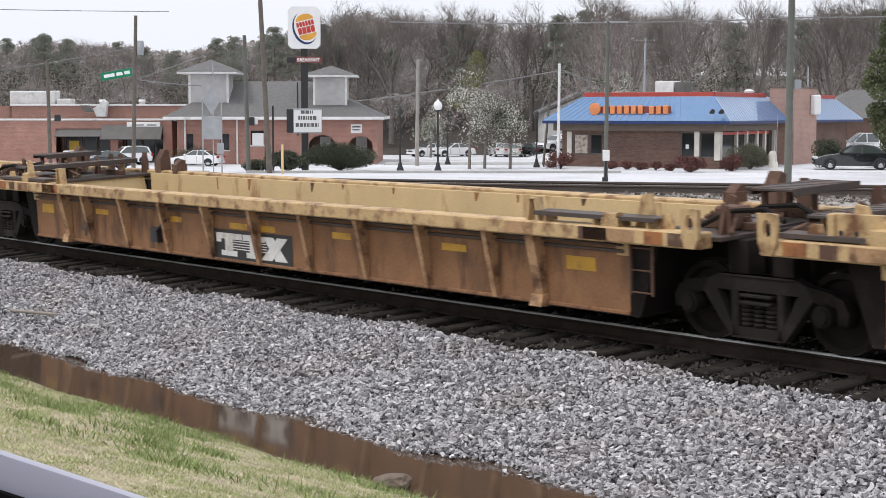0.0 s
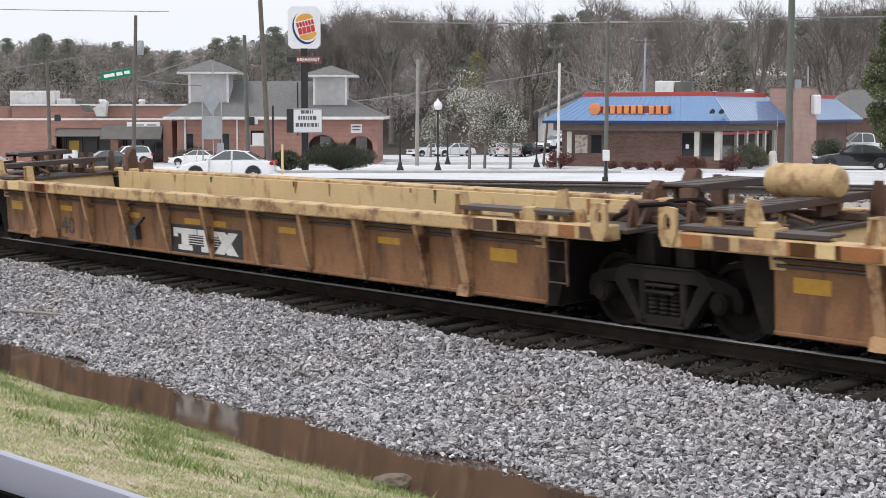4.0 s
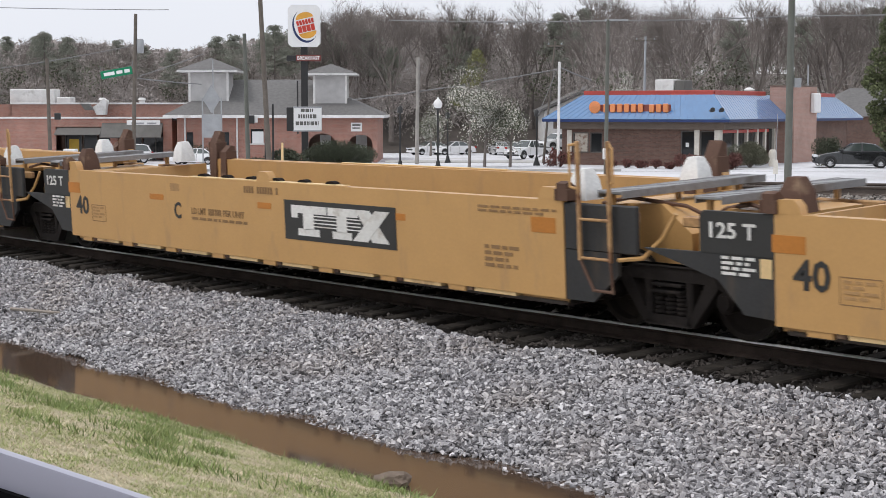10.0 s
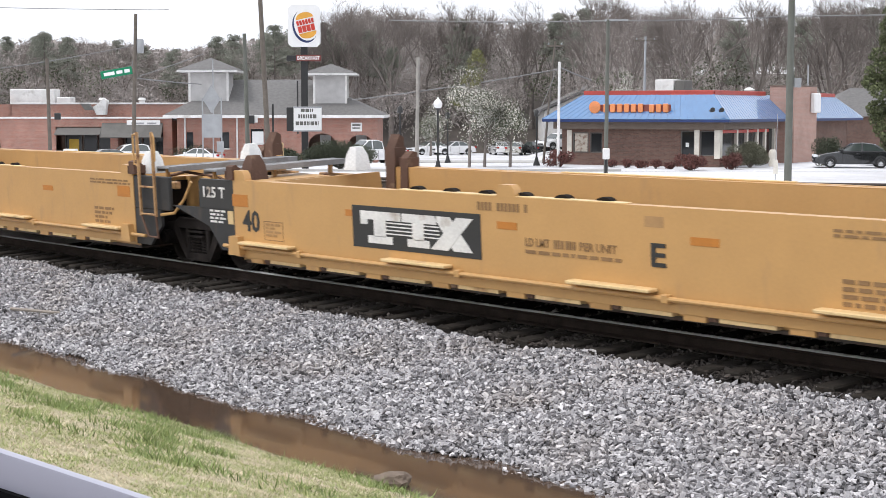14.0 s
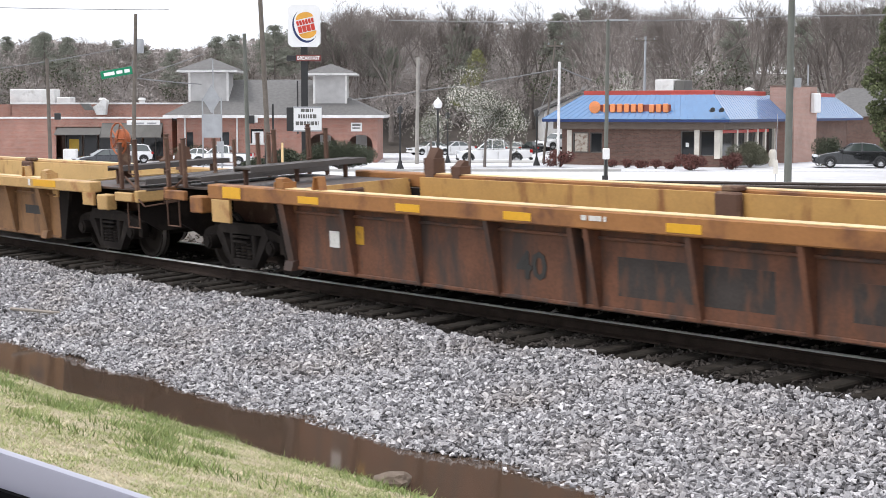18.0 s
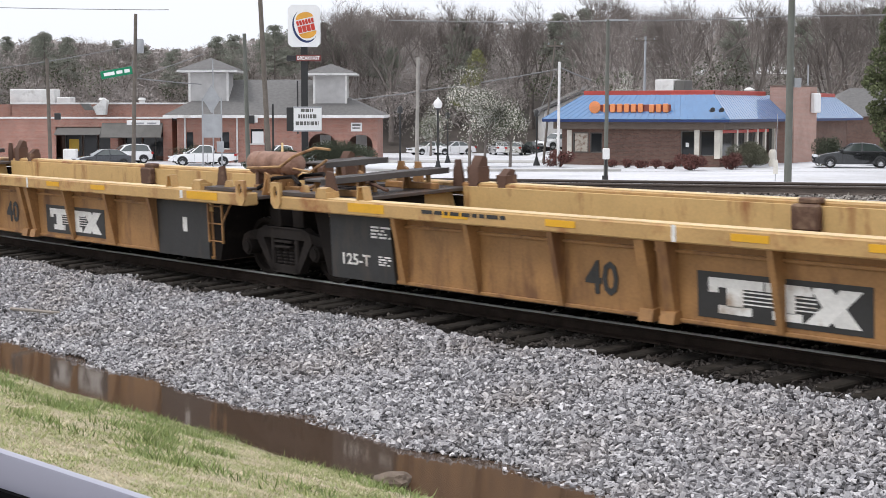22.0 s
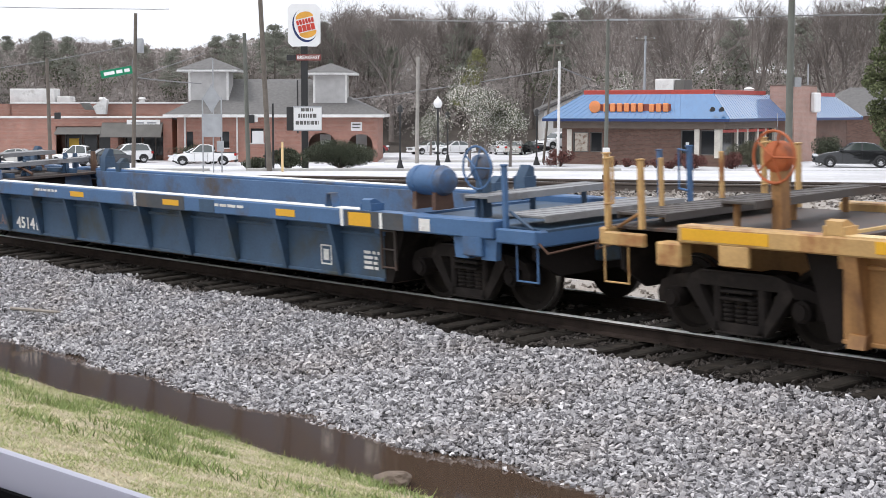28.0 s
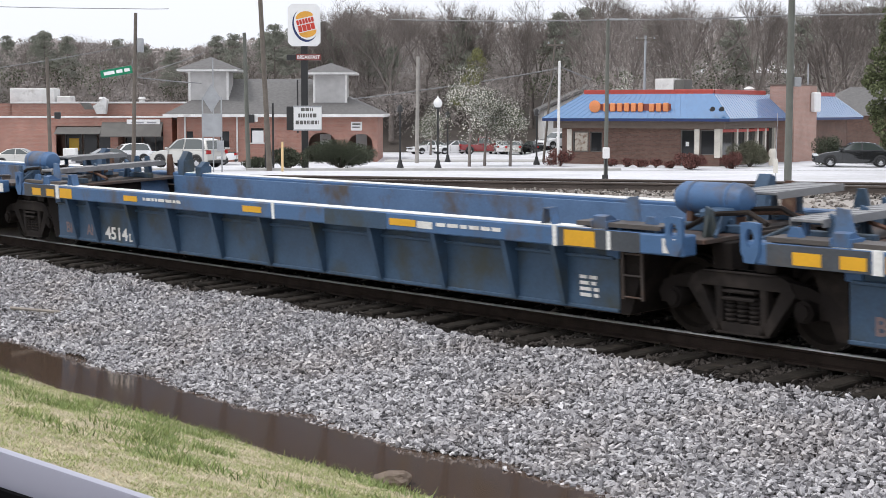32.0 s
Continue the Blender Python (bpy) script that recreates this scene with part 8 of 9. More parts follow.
for k in range(46):
    d = wr.uniform(140, 190)
    f = wr.uniform(-0.3, 0.32)
    if f < 0.08 and d < 182:
        d += 44
    u = f * d
    centres.append((u, d, hill(d) + min(wr.uniform(1.5, 7), 0.45 * crown_height(u, d)), 2.4, 1.8, min(wr.uniform(1.0, 3.2), 0.25 * crown_height(u, d))))
V, F = leaf_cloud(wr, 14000, centres, 0.14)
single("ivy_growth", big_mesh("ivy_growth", V, F, M["ivy"]), M["ivy"], "dull green evergreen growth among bare trees", "undergrowth", SITE, kind="stuff")


def pine_arrays(seed, h):
    rnd = random.Random(seed)
    cs = []
    for k in range(70):
        z = h * (0.42 + 0.57 * rnd.random() ** 0.8)
        r = 2.9 * math.sin(min(1.0, (1.04 - z / h) * 1.9) * 1.5) + 0.3
        a, q = rnd.uniform(0, 6.28), rnd.uniform(0.3, 1.0)
        cs.append((math.cos(a) * r * q, math.sin(a) * r * q, z, rnd.uniform(0.7, 1.3), rnd.uniform(0.7, 1.3), rnd.uniform(0.35, 0.6)))
    V, F = leaf_cloud(rnd, 8500, cs, 0.14, 0.42)
    TV, TF = [], []
    limb(TV, TF, np.zeros(3), np.array([0.2, 0.1, h * 0.97]), 0.24, 0.06)
    for c in cs:
        limb(TV, TF, np.array([0.1, 0.05, c[2] - 0.5]), np.array(c[:3]), 0.05, 0.015)
    return (V, F), (np.array(TV), np.array(TF))


pines = [pine_arrays(50 + k, 15.0) for k in range(3)]
pine_meshes = [(big_mesh("crown", *c, M["pine"]), big_mesh("trunk", *t, M["bark"])) for c, t in pines]
for u, d, k in ((-58, 196, 1.0), (-53, 190, 1.03), (-46.5, 190, 1.05), (-43, 186, 1.0), (-36, 195, 1.0), (-31, 185, 0.96), (-26.5, 190, 1.08), (-24, 186, 1.05), (-40, 200, 1.02), (-49.5, 198, 1.0), (-33.5, 204, 0.98), (-55, 205, 1.02), (-21.5, 196, 1.0), (-62, 200, 1.0), (-19.5, 188, 1.08), (-17, 186, 1.02), (-14, 190, 0.98),
                (2.2, 190, 0.9), (13.4, 188, 1.0), (16.8, 190, 1.0), (30, 166, 0.9), (46, 175, 0.95), (-8.5, 187, 0.75), (23, 178, 0.85), (38, 172, 0.9), (-12, 187, 0.7), (-5.8, 186, 0.6)):
    s = crown_height(u, d) * k * 0.95 / 15.0
    k = wr.randrange(3)
    t = thing("pine_tree", "dark green pine among bare winter woods", "tree", site(u, d, hill(d), wr.uniform(0, 360)) @ Matrix.Scale(s, 4), "pines in the woods")
    part("trunk", pine_meshes[k][1], M["bark"], t)
    part("crown", pine_meshes[k][0], M["pine"], t)

# larger bare trees that stand out against the sky
big = [bare_tree(300 + k, 15.5, 6, 5, 0.55, 0.017) for k in range(3)]
stem = Geo().rod((0, 0, -0.3), (0.05, 0.05, 4.2), 0.34, 10, 0.22).rod((0.05, 0.05, 4.1), (0.1, 0.1, 6.4), 0.22, 10, 0.1).mesh("trunk", M["bark"])
big_meshes = [big_mesh("crown", *b, M["bark"]) for b in big]
for u, d, k in ((-11.2, 185, 1.02), (-5.8, 182, 0.95), (1.3, 190, 1.0), (10.3, 188, 1.05), (20, 140, 1.0), (28, 144, 1.04), (34, 142, 1.0), (40, 146, 1.05), (-13.8, 186, 0.9), (15, 152, 1.08)):
    s = (crown_height(u, d) + hill(d) - LOT) * k * 1.1 / 15.5
    t = thing("bare_tree", "tall leafless grey tree at the edge of the woods", "tree", site(u, d, LOT, wr.uniform(0, 360)) @ Matrix.Scale(s, 4), "bare trees at the wood's edge")
    part("crown", big_meshes[wr.randrange(3)], M["bark"], t, "spreading leafless limbs and twigs")
    part("trunk", stem, M["bark"], t, "grey-brown tree trunk")


# blossoming street trees
def blossom_tree(seed, u, d, h, w, yellow):
    rnd = random.Random(seed)
    t = thing("blossom_tree", "young street tree with pale white blossom" + (" and yellow-green top" if yellow else ""), "tree", site(u, d, LOT), "street trees in the lot")
    V, F, tips = [], [], []
    z0 = h * 0.2
    top = np.array([0.1, 0, h * 0.55])
    limb(V, F, np.array([0, 0, -0.05]), np.array([0.03, 0, z0]), 0.11, 0.09)
    limb(V, F, np.array([0.03, 0, z0]), top, 0.09, 0.04)
    for k in range(9):
        f = rnd.uniform(0.0, 1.0)
        p = np.array([0.03, 0, z0]) * (1 - f) + top * f
        a = rnd.uniform(0, 6.28)
        e = np.array([math.cos(a) * 0.7, math.sin(a) * 0.7, 0.8])
        grow(V, F, tips, rnd, p, e / np.linalg.norm(e), h * 0.16, 0.04, 2, 0.5, 0.2)
    part("trunk", big_mesh("trunk", np.array(V), np.array(F), M["bark"]), M["bark"], t, "grey trunk with thin limbs")
    cs = []
    for q, e in tips:
        cs.append((q[0], q[1], q[2], 0.42, 0.42, 0.4))
    for k in range(16):
        z = rnd.uniform(0.28, 0.97) * h
        r = w * math.sin(min(1, max(0.15, (1.0 - z / h) * 1.5)) * 1.45)
        a = rnd.uniform(0, 6.28)
        cs.append((math.cos(a) * r * 0.7, math.sin(a) * r * 0.7, z, 0.5, 0.5, 0.45))
    V, F = leaf_cloud(rnd, int(640 * h), cs, 0.042)
    part("blossom", big_mesh("blossom", V, F, M["blossom"]), M["blossom"], t, "scattered pale blossom")
    V, F = leaf_cloud(rnd, 3600, cs, 0.045)
    part("twig_haze", big_mesh("twig_haze", V, F, M["ivy"]), M["ivy"], t, "thin grey-green young foliage")
    if yellow:
        V, F = leaf_cloud(rnd, 1300, [(0.4, 0, h * 0.88, 0.65, 0.6, 0.75), (0.45, 0, h * 0.98, 0.35, 0.35, 0.4), (0.1, 0, h * 0.76, 0.7, 0.6, 0.4), (-0.5, 0, h * 0.58, 0.6, 0.5, 0.3)], 0.055)
        part("young_leaves", big_mesh("young_leaves", V, F, M["young_leaf"]), M["young_leaf"], t, "yellow-green young leaves at the top")


blossom_tree(1, 1.5, 92, 6.5, 2.0, True)
blossom_tree(2, 2.4, 93, 4.4, 1.1, False)
blossom_tree(3, 3.85, 92.5, 4.1, 1.05, False)
blossom_tree(4, -0.9, 118, 3.6, 1.6, False)
blossom_tree(5, 13.8, 121, 6.0, 1.6, False)
blossom_tree(6, 17.0, 122, 5.5, 1.3, False)


def shrub(name, u, d, rx, ry, h, material, label, n, size=0.07, group=""):
    rnd = random.Random(int(u * 100) + 9000)
    cs = []
    for k in range(14):
        a, r = rnd.uniform(0, 6.28), rnd.uniform(0, 0.75)
        cs.append((math.cos(a) * rx * r, math.sin(a) * ry * r, h * rnd.uniform(0.3, 0.72), rx * 0.42, ry * 0.42, h * 0.3))
    V, F = leaf_cloud(rnd, n, cs, size)
    V[:, 2] = np.clip(V[:, 2], 0.0, None)
    t = thing(name, label, "shrub", site(u, d, lot(u, d)), group)
    part("foliage", big_mesh("foliage", V, F, material), material, t)
    V, F = [], []
    for c in cs:
        limb(V, F, np.array([0, 0, -0.02]), np.array(c[:3]), 0.04, 0.015)
    part("stems", big_mesh("stems", np.array(V), np.array(F), M["bark"]), M["bark"], t)


shrub("hedge", -5.75, 90.2, 2.6, 1.2, 1.75, M["hedge"], "dense dark green clipped hedge mound", 30000, 0.036, "hedges")
shrub("hedge", -8.6, 89.4, 1.2, 1.0, 1.3, M["hedge"], "smaller dark green hedge beside the sign", 3500, 0.06, "hedges")
shrub("hedge", -10.2, 89.0, 0.9, 0.8, 0.7, M["hedge"], "low dark green shrub by the poles", 1800, 0.06, "hedges")
M["grey_hedge"] = mat("grey_green_hedge_leaves", (0.135, 0.135, 0.09), 0.75, island=0.5, bump=0)
shrub("hedge", 17.45, 91.8, 1.5, 0.9, 1.55, M["grey_hedge"], "grey-green clipped hedge under the restaurant windows", 16000, 0.036, "hedges")
shrub("hedge", 22.4, 94.0, 1.1, 0.8, 1.75, M["hedge"], "dark green hedge beside the parked sedan", 4000, 0.05, "hedges")
shrub("hedge", -22.2, 144.2, 2.4, 1.1, 1.9, M["hedge"], "dark hedge before the brick hall", 3000, 0.06, "hedges")
shrub("red_shrub", 6.7, 92.5, 0.95, 0.8, 1.05, M["red_shrub"], "rounded red-brown shrub at the lot edge", 3000, 0.05, "red shrubs")
shrub("red_shrub", 13.4, 87.6, 1.0, 0.8, 0.95, M["red_shrub"], "rounded red-brown shrub before the restaurant", 3000, 0.05, "red shrubs")
shrub("red_shrub", 15.9, 88.8, 0.8, 0.7, 0.95, M["red_shrub"], "red-brown shrub below the corner window", 2600, 0.05, "red shrubs")
for k in range(5):
    shrub("red_shrub", 9.6 + k * 0.75, 92.2 - k * 0.75, 0.5, 0.4, 0.5 + 0.06 * (k % 2), M["red_shrub"], "low red-brown shrub along the restaurant front", 900, 0.045, "red shrubs")

# an evergreen that leans into the view
rnd = random.Random(8)
cs = []
for k in range(60):
    z = rnd.uniform(1.5, 8.6)
    r = 2.3 * (1 - abs(z - 4.5) / 6)
    a = rnd.uniform(0, 6.28)
    cs.append((math.cos(a) * r * 0.75, math.sin(a) * r * 0.75, z, 0.7, 0.7, 0.45))
V, F = leaf_cloud(rnd, 36000, cs, 0.07)
t = thing("evergreen_tree", "dark green dense evergreen beside the restaurant lot", "tree", site(23.5, 82, LOT))
part("crown", big_mesh("crown", V, F, M["cedar"]), M["cedar"], t)
TV, TF = [], []
limb(TV, TF, np.array([0, 0, -0.1]), np.array([0.1, 0, 8.2]), 0.2, 0.05)
for c in cs[::3]:
    limb(TV, TF, np.array([0.05, 0, max(0.8, c[2] - 0.6)]), np.array(c[:3]), 0.05, 0.015)
part("trunk", big_mesh("trunk", np.array(TV), np.array(TF), M["bark"]), M["bark"], t)


# ---- road vehicles ----
driving = []
M["tyre"] = mat("black_tyre_rubber", (0.02, 0.02, 0.02), 0.85)
M["alloy"] = mat("silver_alloy_rim", (0.55, 0.55, 0.56), 0.3, metal=0.7)
M["lamp_red"] = mat("red_tail_lamp", (0.35, 0.01, 0.01), 0.25)
M["lamp_clear"] = mat("clear_head_lamp", (0.7, 0.72, 0.74), 0.15)
M["plastic"] = mat("dark_bumper_plastic", (0.03, 0.03, 0.03), 0.6)
PAINT = {k: mat(k + "_car_paint", c, 0.25, var=0.04, bump=0, coat=1.0, metal=mt) for k, c, mt in (("white", (0.8, 0.8, 0.8), 0), ("black", (0.006, 0.0065, 0.008), 0), ("charcoal", (0.03, 0.032, 0.04), 0.2), ("silver", (0.55, 0.54, 0.5), 0.3), ("red", (0.22, 0.015, 0.015), 0))}

SHAPES = {
    # lower body outline and cabin outline (x ahead, z up), half width, wheel radius, axle places
    "sedan": dict(body=[(-2.3, 0.32), (-2.36, 0.55), (-2.3, 0.86), (-1.9, 0.95), (-1.3, 0.97), (0.75, 0.95), (1.6, 0.84), (2.2, 0.68), (2.34, 0.5), (2.28, 0.28), (1.75, 0.22), (-1.8, 0.22)], cabin=[(-1.75, 0.94), (-1.05, 1.36), (-0.5, 1.43), (0.1, 1.41), (0.95, 0.93)], w=0.88, r=0.32, axles=(-1.38, 1.38)),
    "suv": dict(body=[(-2.15, 0.4), (-2.22, 0.7), (-2.2, 1.05), (-1.9, 1.08), (0.75, 1.06), (1.5, 1.0), (2.1, 0.86), (2.25, 0.62), (2.18, 0.36), (1.7, 0.3), (-1.7, 0.3)], cabin=[(-2.12, 1.06), (-1.85, 1.62), (-1.4, 1.72), (-0.1, 1.72), (0.35, 1.62), (1.0, 1.05)], w=0.92, r=0.37, axles=(-1.32, 1.36)),
    "pickup": dict(body=[(-2.75, 0.5), (-2.8, 0.75), (-2.78, 1.05), (-0.85, 1.07), (0.9, 1.07), (1.7, 1.03), (2.45, 0.92), (2.6, 0.7), (2.55, 0.42), (2.0, 0.36), (-2.0, 0.36)], cabin=[(-0.9, 1.06), (-0.8, 1.68), (-0.45, 1.78), (0.35, 1.78), (1.2, 1.06)], w=0.95, r=0.39, axles=(-1.65, 1.75)),
}


def vehicle(kind, colour, label, m, size=1.0):
    s, paint = SHAPES[kind], PAINT[colour]
    t = thing({"sedan": "sedan", "suv": "sport_utility_car", "pickup": "pickup_truck"}[kind], label, "car" if kind != "pickup" else "pickup truck", None, "road vehicles")
    w = s["w"]

    def shell(poly, w0, w1, zlo, zhi):
        """Outline pushed sideways in nine rings, drawn in towards top and flanks."""
        g, n = Geo(), len(poly)
        cx = sum(p[0] for p in poly) / n
        rings = []
        for y, k in ((-1, 0.90), (-0.985, 0.94), (-0.93, 0.97), (-0.8, 0.99), (0, 1.0), (0.8, 0.99), (0.93, 0.97), (0.985, 0.94), (1, 0.90)):
            ring = []
            for x, z in poly:
                f = min(1, max(0, (z - zlo) / (zhi - zlo)))
                ring.append((cx + (x - cx) * k, y * (w0 + (w1 - w0) * f), zlo + (z - zlo) * (k if z > zlo else 1)))
            rings.append(ring)
        vs = [v for r in rings for v in r]
        fs = [tuple(range(n)), tuple(range(8 * n, 9 * n))[::-1]]
        for a in range(8):
            fs += [(a * n + i, (a + 1) * n + i, (a + 1) * n + (i + 1) % n, a * n + (i + 1) % n) for i in range(n)]
        return g.add(vs, fs)

    part("body", shell(s["body"], w, w * 0.97, 0.25, 1.0), paint, t)
    c = s["cabin"]
    zlo, zhi = c[0][1], max(p[1] for p in c)
    part("cabin", shell(c, w * 0.93, w * 0.72, zlo, zhi), paint, t)
    # glass: windscreens and side windows set on the cabin
    inset = lambda p, k: ((p[0] - cxm) * k + cxm, (p[1] - zm) * k + zm)
    cxm, zm = sum(p[0] for p in c) / len(c), (zlo + zhi) / 2
    for sd in (-1, 1):
        poly = [inset(p, 0.84) for p in c]
        pillars = [-0.35] if kind != "pickup" else [0.05]
        for lo, hi in ((-9, pillars[0] - 0.04), (pillars[0] + 0.04, 9)):
            cut = []
            for i in range(len(poly)):
                a, b = poly[i], poly[(i + 1) % len(poly)]
                if lo <= a[0] <= hi:
                    cut.append(a)
                for e in (lo, hi):
                    if (a[0] - e) * (b[0] - e) < 0:
                        f = (e - a[0]) / (b[0] - a[0])
                        cut.append((e, a[1] + (b[1] - a[1]) * f))
            if len(cut) > 2:
                g = Geo()
                yy = lambda z: sd * (w * 0.93 + (w * 0.72 - w * 0.93) * (z - zlo) / (zhi - zlo) + 0.006)
                vs = [(x, yy(z), z) for x, z in cut] + [(x, yy(z) - sd * 0.03, z) for x, z in cut]
                n = len(cut)
                fs = [tuple(range(n)), tuple(range(n, 2 * n))[::-1]] + [(i, (i + 1) % n, n + (i + 1) % n, n + i) for i in range(n)]
                part("side_window", g.add(vs, fs), M["car_glass"], t)
    for (x0, z0), (x1, z1) in ((c[-1], c[-2]), (c[0], c[1])):
        d = 0.012 if x0 > 0 else -0.012
        p0, p1 = (x0 + (x1 - x0) * 0.1, z0 + (z1 - z0) * 0.1), (x0 + (x1 - x0) * 0.92, z0 + (z1 - z0) * 0.92)
        a, b = w * 0.86, w * 0.68
        g = Geo().add([(p0[0] + d, -a, p0[1] + 0.01), (p0[0] + d, a, p0[1] + 0.01), (p1[0] + d, b, p1[1] + 0.01), (p1[0] + d, -b, p1[1] + 0.01)] + [(p0[0] - d, -a, p0[1] - 0.01), (p0[0] - d, a, p0[1] - 0.01), (p1[0] - d, b, p1[1] - 0.01), (p1[0] - d, -b, p1[1] - 0.01)],
                      [(0, 1, 2, 3), (7, 6, 5, 4), (0, 4, 5, 1), (1, 5, 6, 2), (2, 6, 7, 3), (3, 7, 4, 0)])
        part("windscreen", g, M["car_glass"], t)
    for x in s["axles"]:
        for sd in (-1, 1):
            mm = Matrix.Translation((x, sd * (w - 0.1), s["r"])) @ Matrix.Rotation(radians(-90 * sd), 4, "X")
            wh = part("wheel", Geo().turned([(s["r"] * 0.6, -0.1), (s["r"], -0.09), (s["r"], 0.09), (s["r"] * 0.94, 0.115), (s["r"] * 0.66, 0.115), (s["r"] * 0.6, 0.09)], 20, mm), M["tyre"], t)
            g = Geo().turned([(0.05, 0.11), (s["r"] * 0.2, 0.105), (s["r"] * 0.62, 0.09), (s["r"] * 0.66, 0.12), (s["r"] * 0.62, 0.08)], 16, mm)
            part("rim", g, M["alloy"], wh)
            part("wheel_arch", Geo().prism([(x + (s["r"] + 0.07) * math.cos(math.pi * i / 12), s["r"] + (s["r"] + 0.07) * math.sin(math.pi * i / 12)) for i in range(13)], "y", *sorted((sd * (w - 0.02), sd * (w + 0.004)))), M["plastic"], t)
    xf, xb = max(p[0] for p in s["body"]), min(p[0] for p in s["body"])
    for sd in (-1, 1):
        part("head_lamp", Geo().box(xf - 0.3, xf - 0.02, *sorted((sd * (w - 0.38), sd * (w - 0.02))), 0.62 if kind == "sedan" else 0.78, 0.74 if kind == "sedan" else 0.94, 0.03), M["lamp_clear"], t)
        part("tail_lamp", Geo().box(xb + 0.0, xb + 0.2, *sorted((sd * (w - 0.28), sd * (w + 0.004))), 0.72 if kind == "sedan" else 0.82, 0.9 if kind == "sedan" else 1.04, 0.03), M["lamp_red"], t)
        part("mirror", Geo().box(c[-1][0] - 0.28, c[-1][0] - 0.12, *sorted((sd * (w - 0.02), sd * (w + 0.14))), c[-1][1] + 0.02, c[-1][1] + 0.15, 0.03), paint, t)
        part("door_seam", Geo().box(-0.36, -0.345, *sorted((sd * (w - 0.01), sd * (w + 0.003))), 0.35, c[0][1] - 0.02, 0.001).box(0.72, 0.735, *sorted((sd * (w - 0.01), sd * (w + 0.003))), 0.35, c[0][1] - 0.02, 0.001), M["plastic"], t)
        part("door_handle", Geo().box(-0.2, -0.02, *sorted((sd * (w - 0.01), sd * (w + 0.02))), c[0][1] - 0.14, c[0][1] - 0.1, 0.01), paint, t)
    for x in (xf - 0.2, xb - 0.02):
        part("bumper", Geo().box(x, x + 0.22, -w * 0.9, w * 0.9, 0.3, 0.46, 0.05), M["plastic"] if kind != "sedan" else paint, t)
    part("grille", Geo().box(xf - 0.06, xf + 0.008, -0.42, 0.42, 0.5, 0.66, 0.02), M["plastic"], t)
    part("plate", Geo().box(xb - 0.03, xb - 0.02, -0.18, 0.18, 0.55, 0.68, 0.005), M["sign_white"], t)
    if kind == "pickup":
        part("load_bed", Geo().box(-2.68, -0.95, -0.78, 0.78, 1.0, 1.085, 0.01), M["plastic"], t, "dark open load bed")
    for p in t.children_recursive:
        p.data.transform(Matrix.Scale(size, 4))
    t.matrix_world = m
    return t


Z = LOT + 0.02
# parked vehicles
vehicle("sedan", "white", "white coupe parked by the brick hall", site(-21.6, 141.5, lot(-21.6, 141.5) + 0.02, 168))
vehicle("sedan", "charcoal", "dark sedan parked before the shops", site(-26.7, 127, lot(-26.7, 127) + 0.02, 205))
vehicle("suv", "white", "white sport utility car parked before the shops", site(-28.2, 144, lot(-28.2, 144) + 0.02, 205))
vehicle("sedan", "black", "black sedan parked beside the restaurant", site(23.3, 91.5, Z, 170))
vehicle("sedan", "white", "white car parked behind a dark sedan", site(27.2, 95.0, Z, 170))
for u, d, kind, col, a in ((-1.5, 172, "sedan", "white", 212), (1.08, 172, "sedan", "white", 205), (6.1, 172, "sedan", "white", 100), (7.7, 171, "sedan", "silver", 80), (9.5, 170, "sedan", "black", 115), (11.5, 162, "suv", "white", 215)):
    vehicle(kind, col, "%s %s parked far back in the lot" % (col, {"sedan": "sedan", "suv": "sport utility car"}[kind]), site(u, d, lot(u, d) + 0.02, a))
t = thing("utility_cabinet", "small pale grey cabinet beside the shops", "cabinet", farther(site(-22.4, 97.2, LOT)))
part("body", Geo().box(-0.4, 0.4, -0.3, 0.3, 0, 0.95, 0.05), M["trim"], t)


def drive(ob, rows, z=None):
    """Rows of t, u, d, heading in the site's frame."""
    out = []
    for t, u, d, a in rows:
        k = 0.955 + 0.045 * min(1, max(0, (d - 83) / 8))          # the lanes lie in the near half of the street
        out.append((t, site(u * k, d * k, lot(u, d) + (0.02 if d * k > 86.4 else 0.01), a)))
    driving.append((ob, out))


drive(vehicle("sedan", "silver", "silver sedan pulling up before the shops", site(-44, 128, lot(-44, 128) + 0.02, 0)), [(0, -44, 128, 0), (21, -44, 128, 0), (24.5, -33.2, 127.5, 0), (32, -33.2, 127.5, 0)])
drive(vehicle("sedan", "white", "white sedan driving along the street", site(0, 83, Z)), [(0, 49.7, 81.6, 180), (2, 18.85, 81.6, 180), (2.5, 10.6, 81.6, 180), (3, 3.05, 81.6, 180), (3.5, -3.6, 81.6, 180), (4.5, -18, 82, 180), (5.5, -27, 83, 180), (7, -31, 83, 180), (32, -31, 83, 180)])
drive(vehicle("sedan", "black", "black sedan driving along the street", site(0, 79, Z)), [(0, -28, 79, 0), (2.5, -28, 79, 0), (4.3, -20, 79, 0), (5.5, -6.4, 79, 0), (6, 1.2, 79, 0), (6.5, 9.6, 79, 0), (7, 19.4, 79, 0), (8.5, 47, 79, 0), (10, 63, 79, 0), (11, 66, 79, 0), (32, 66, 79, 0)])
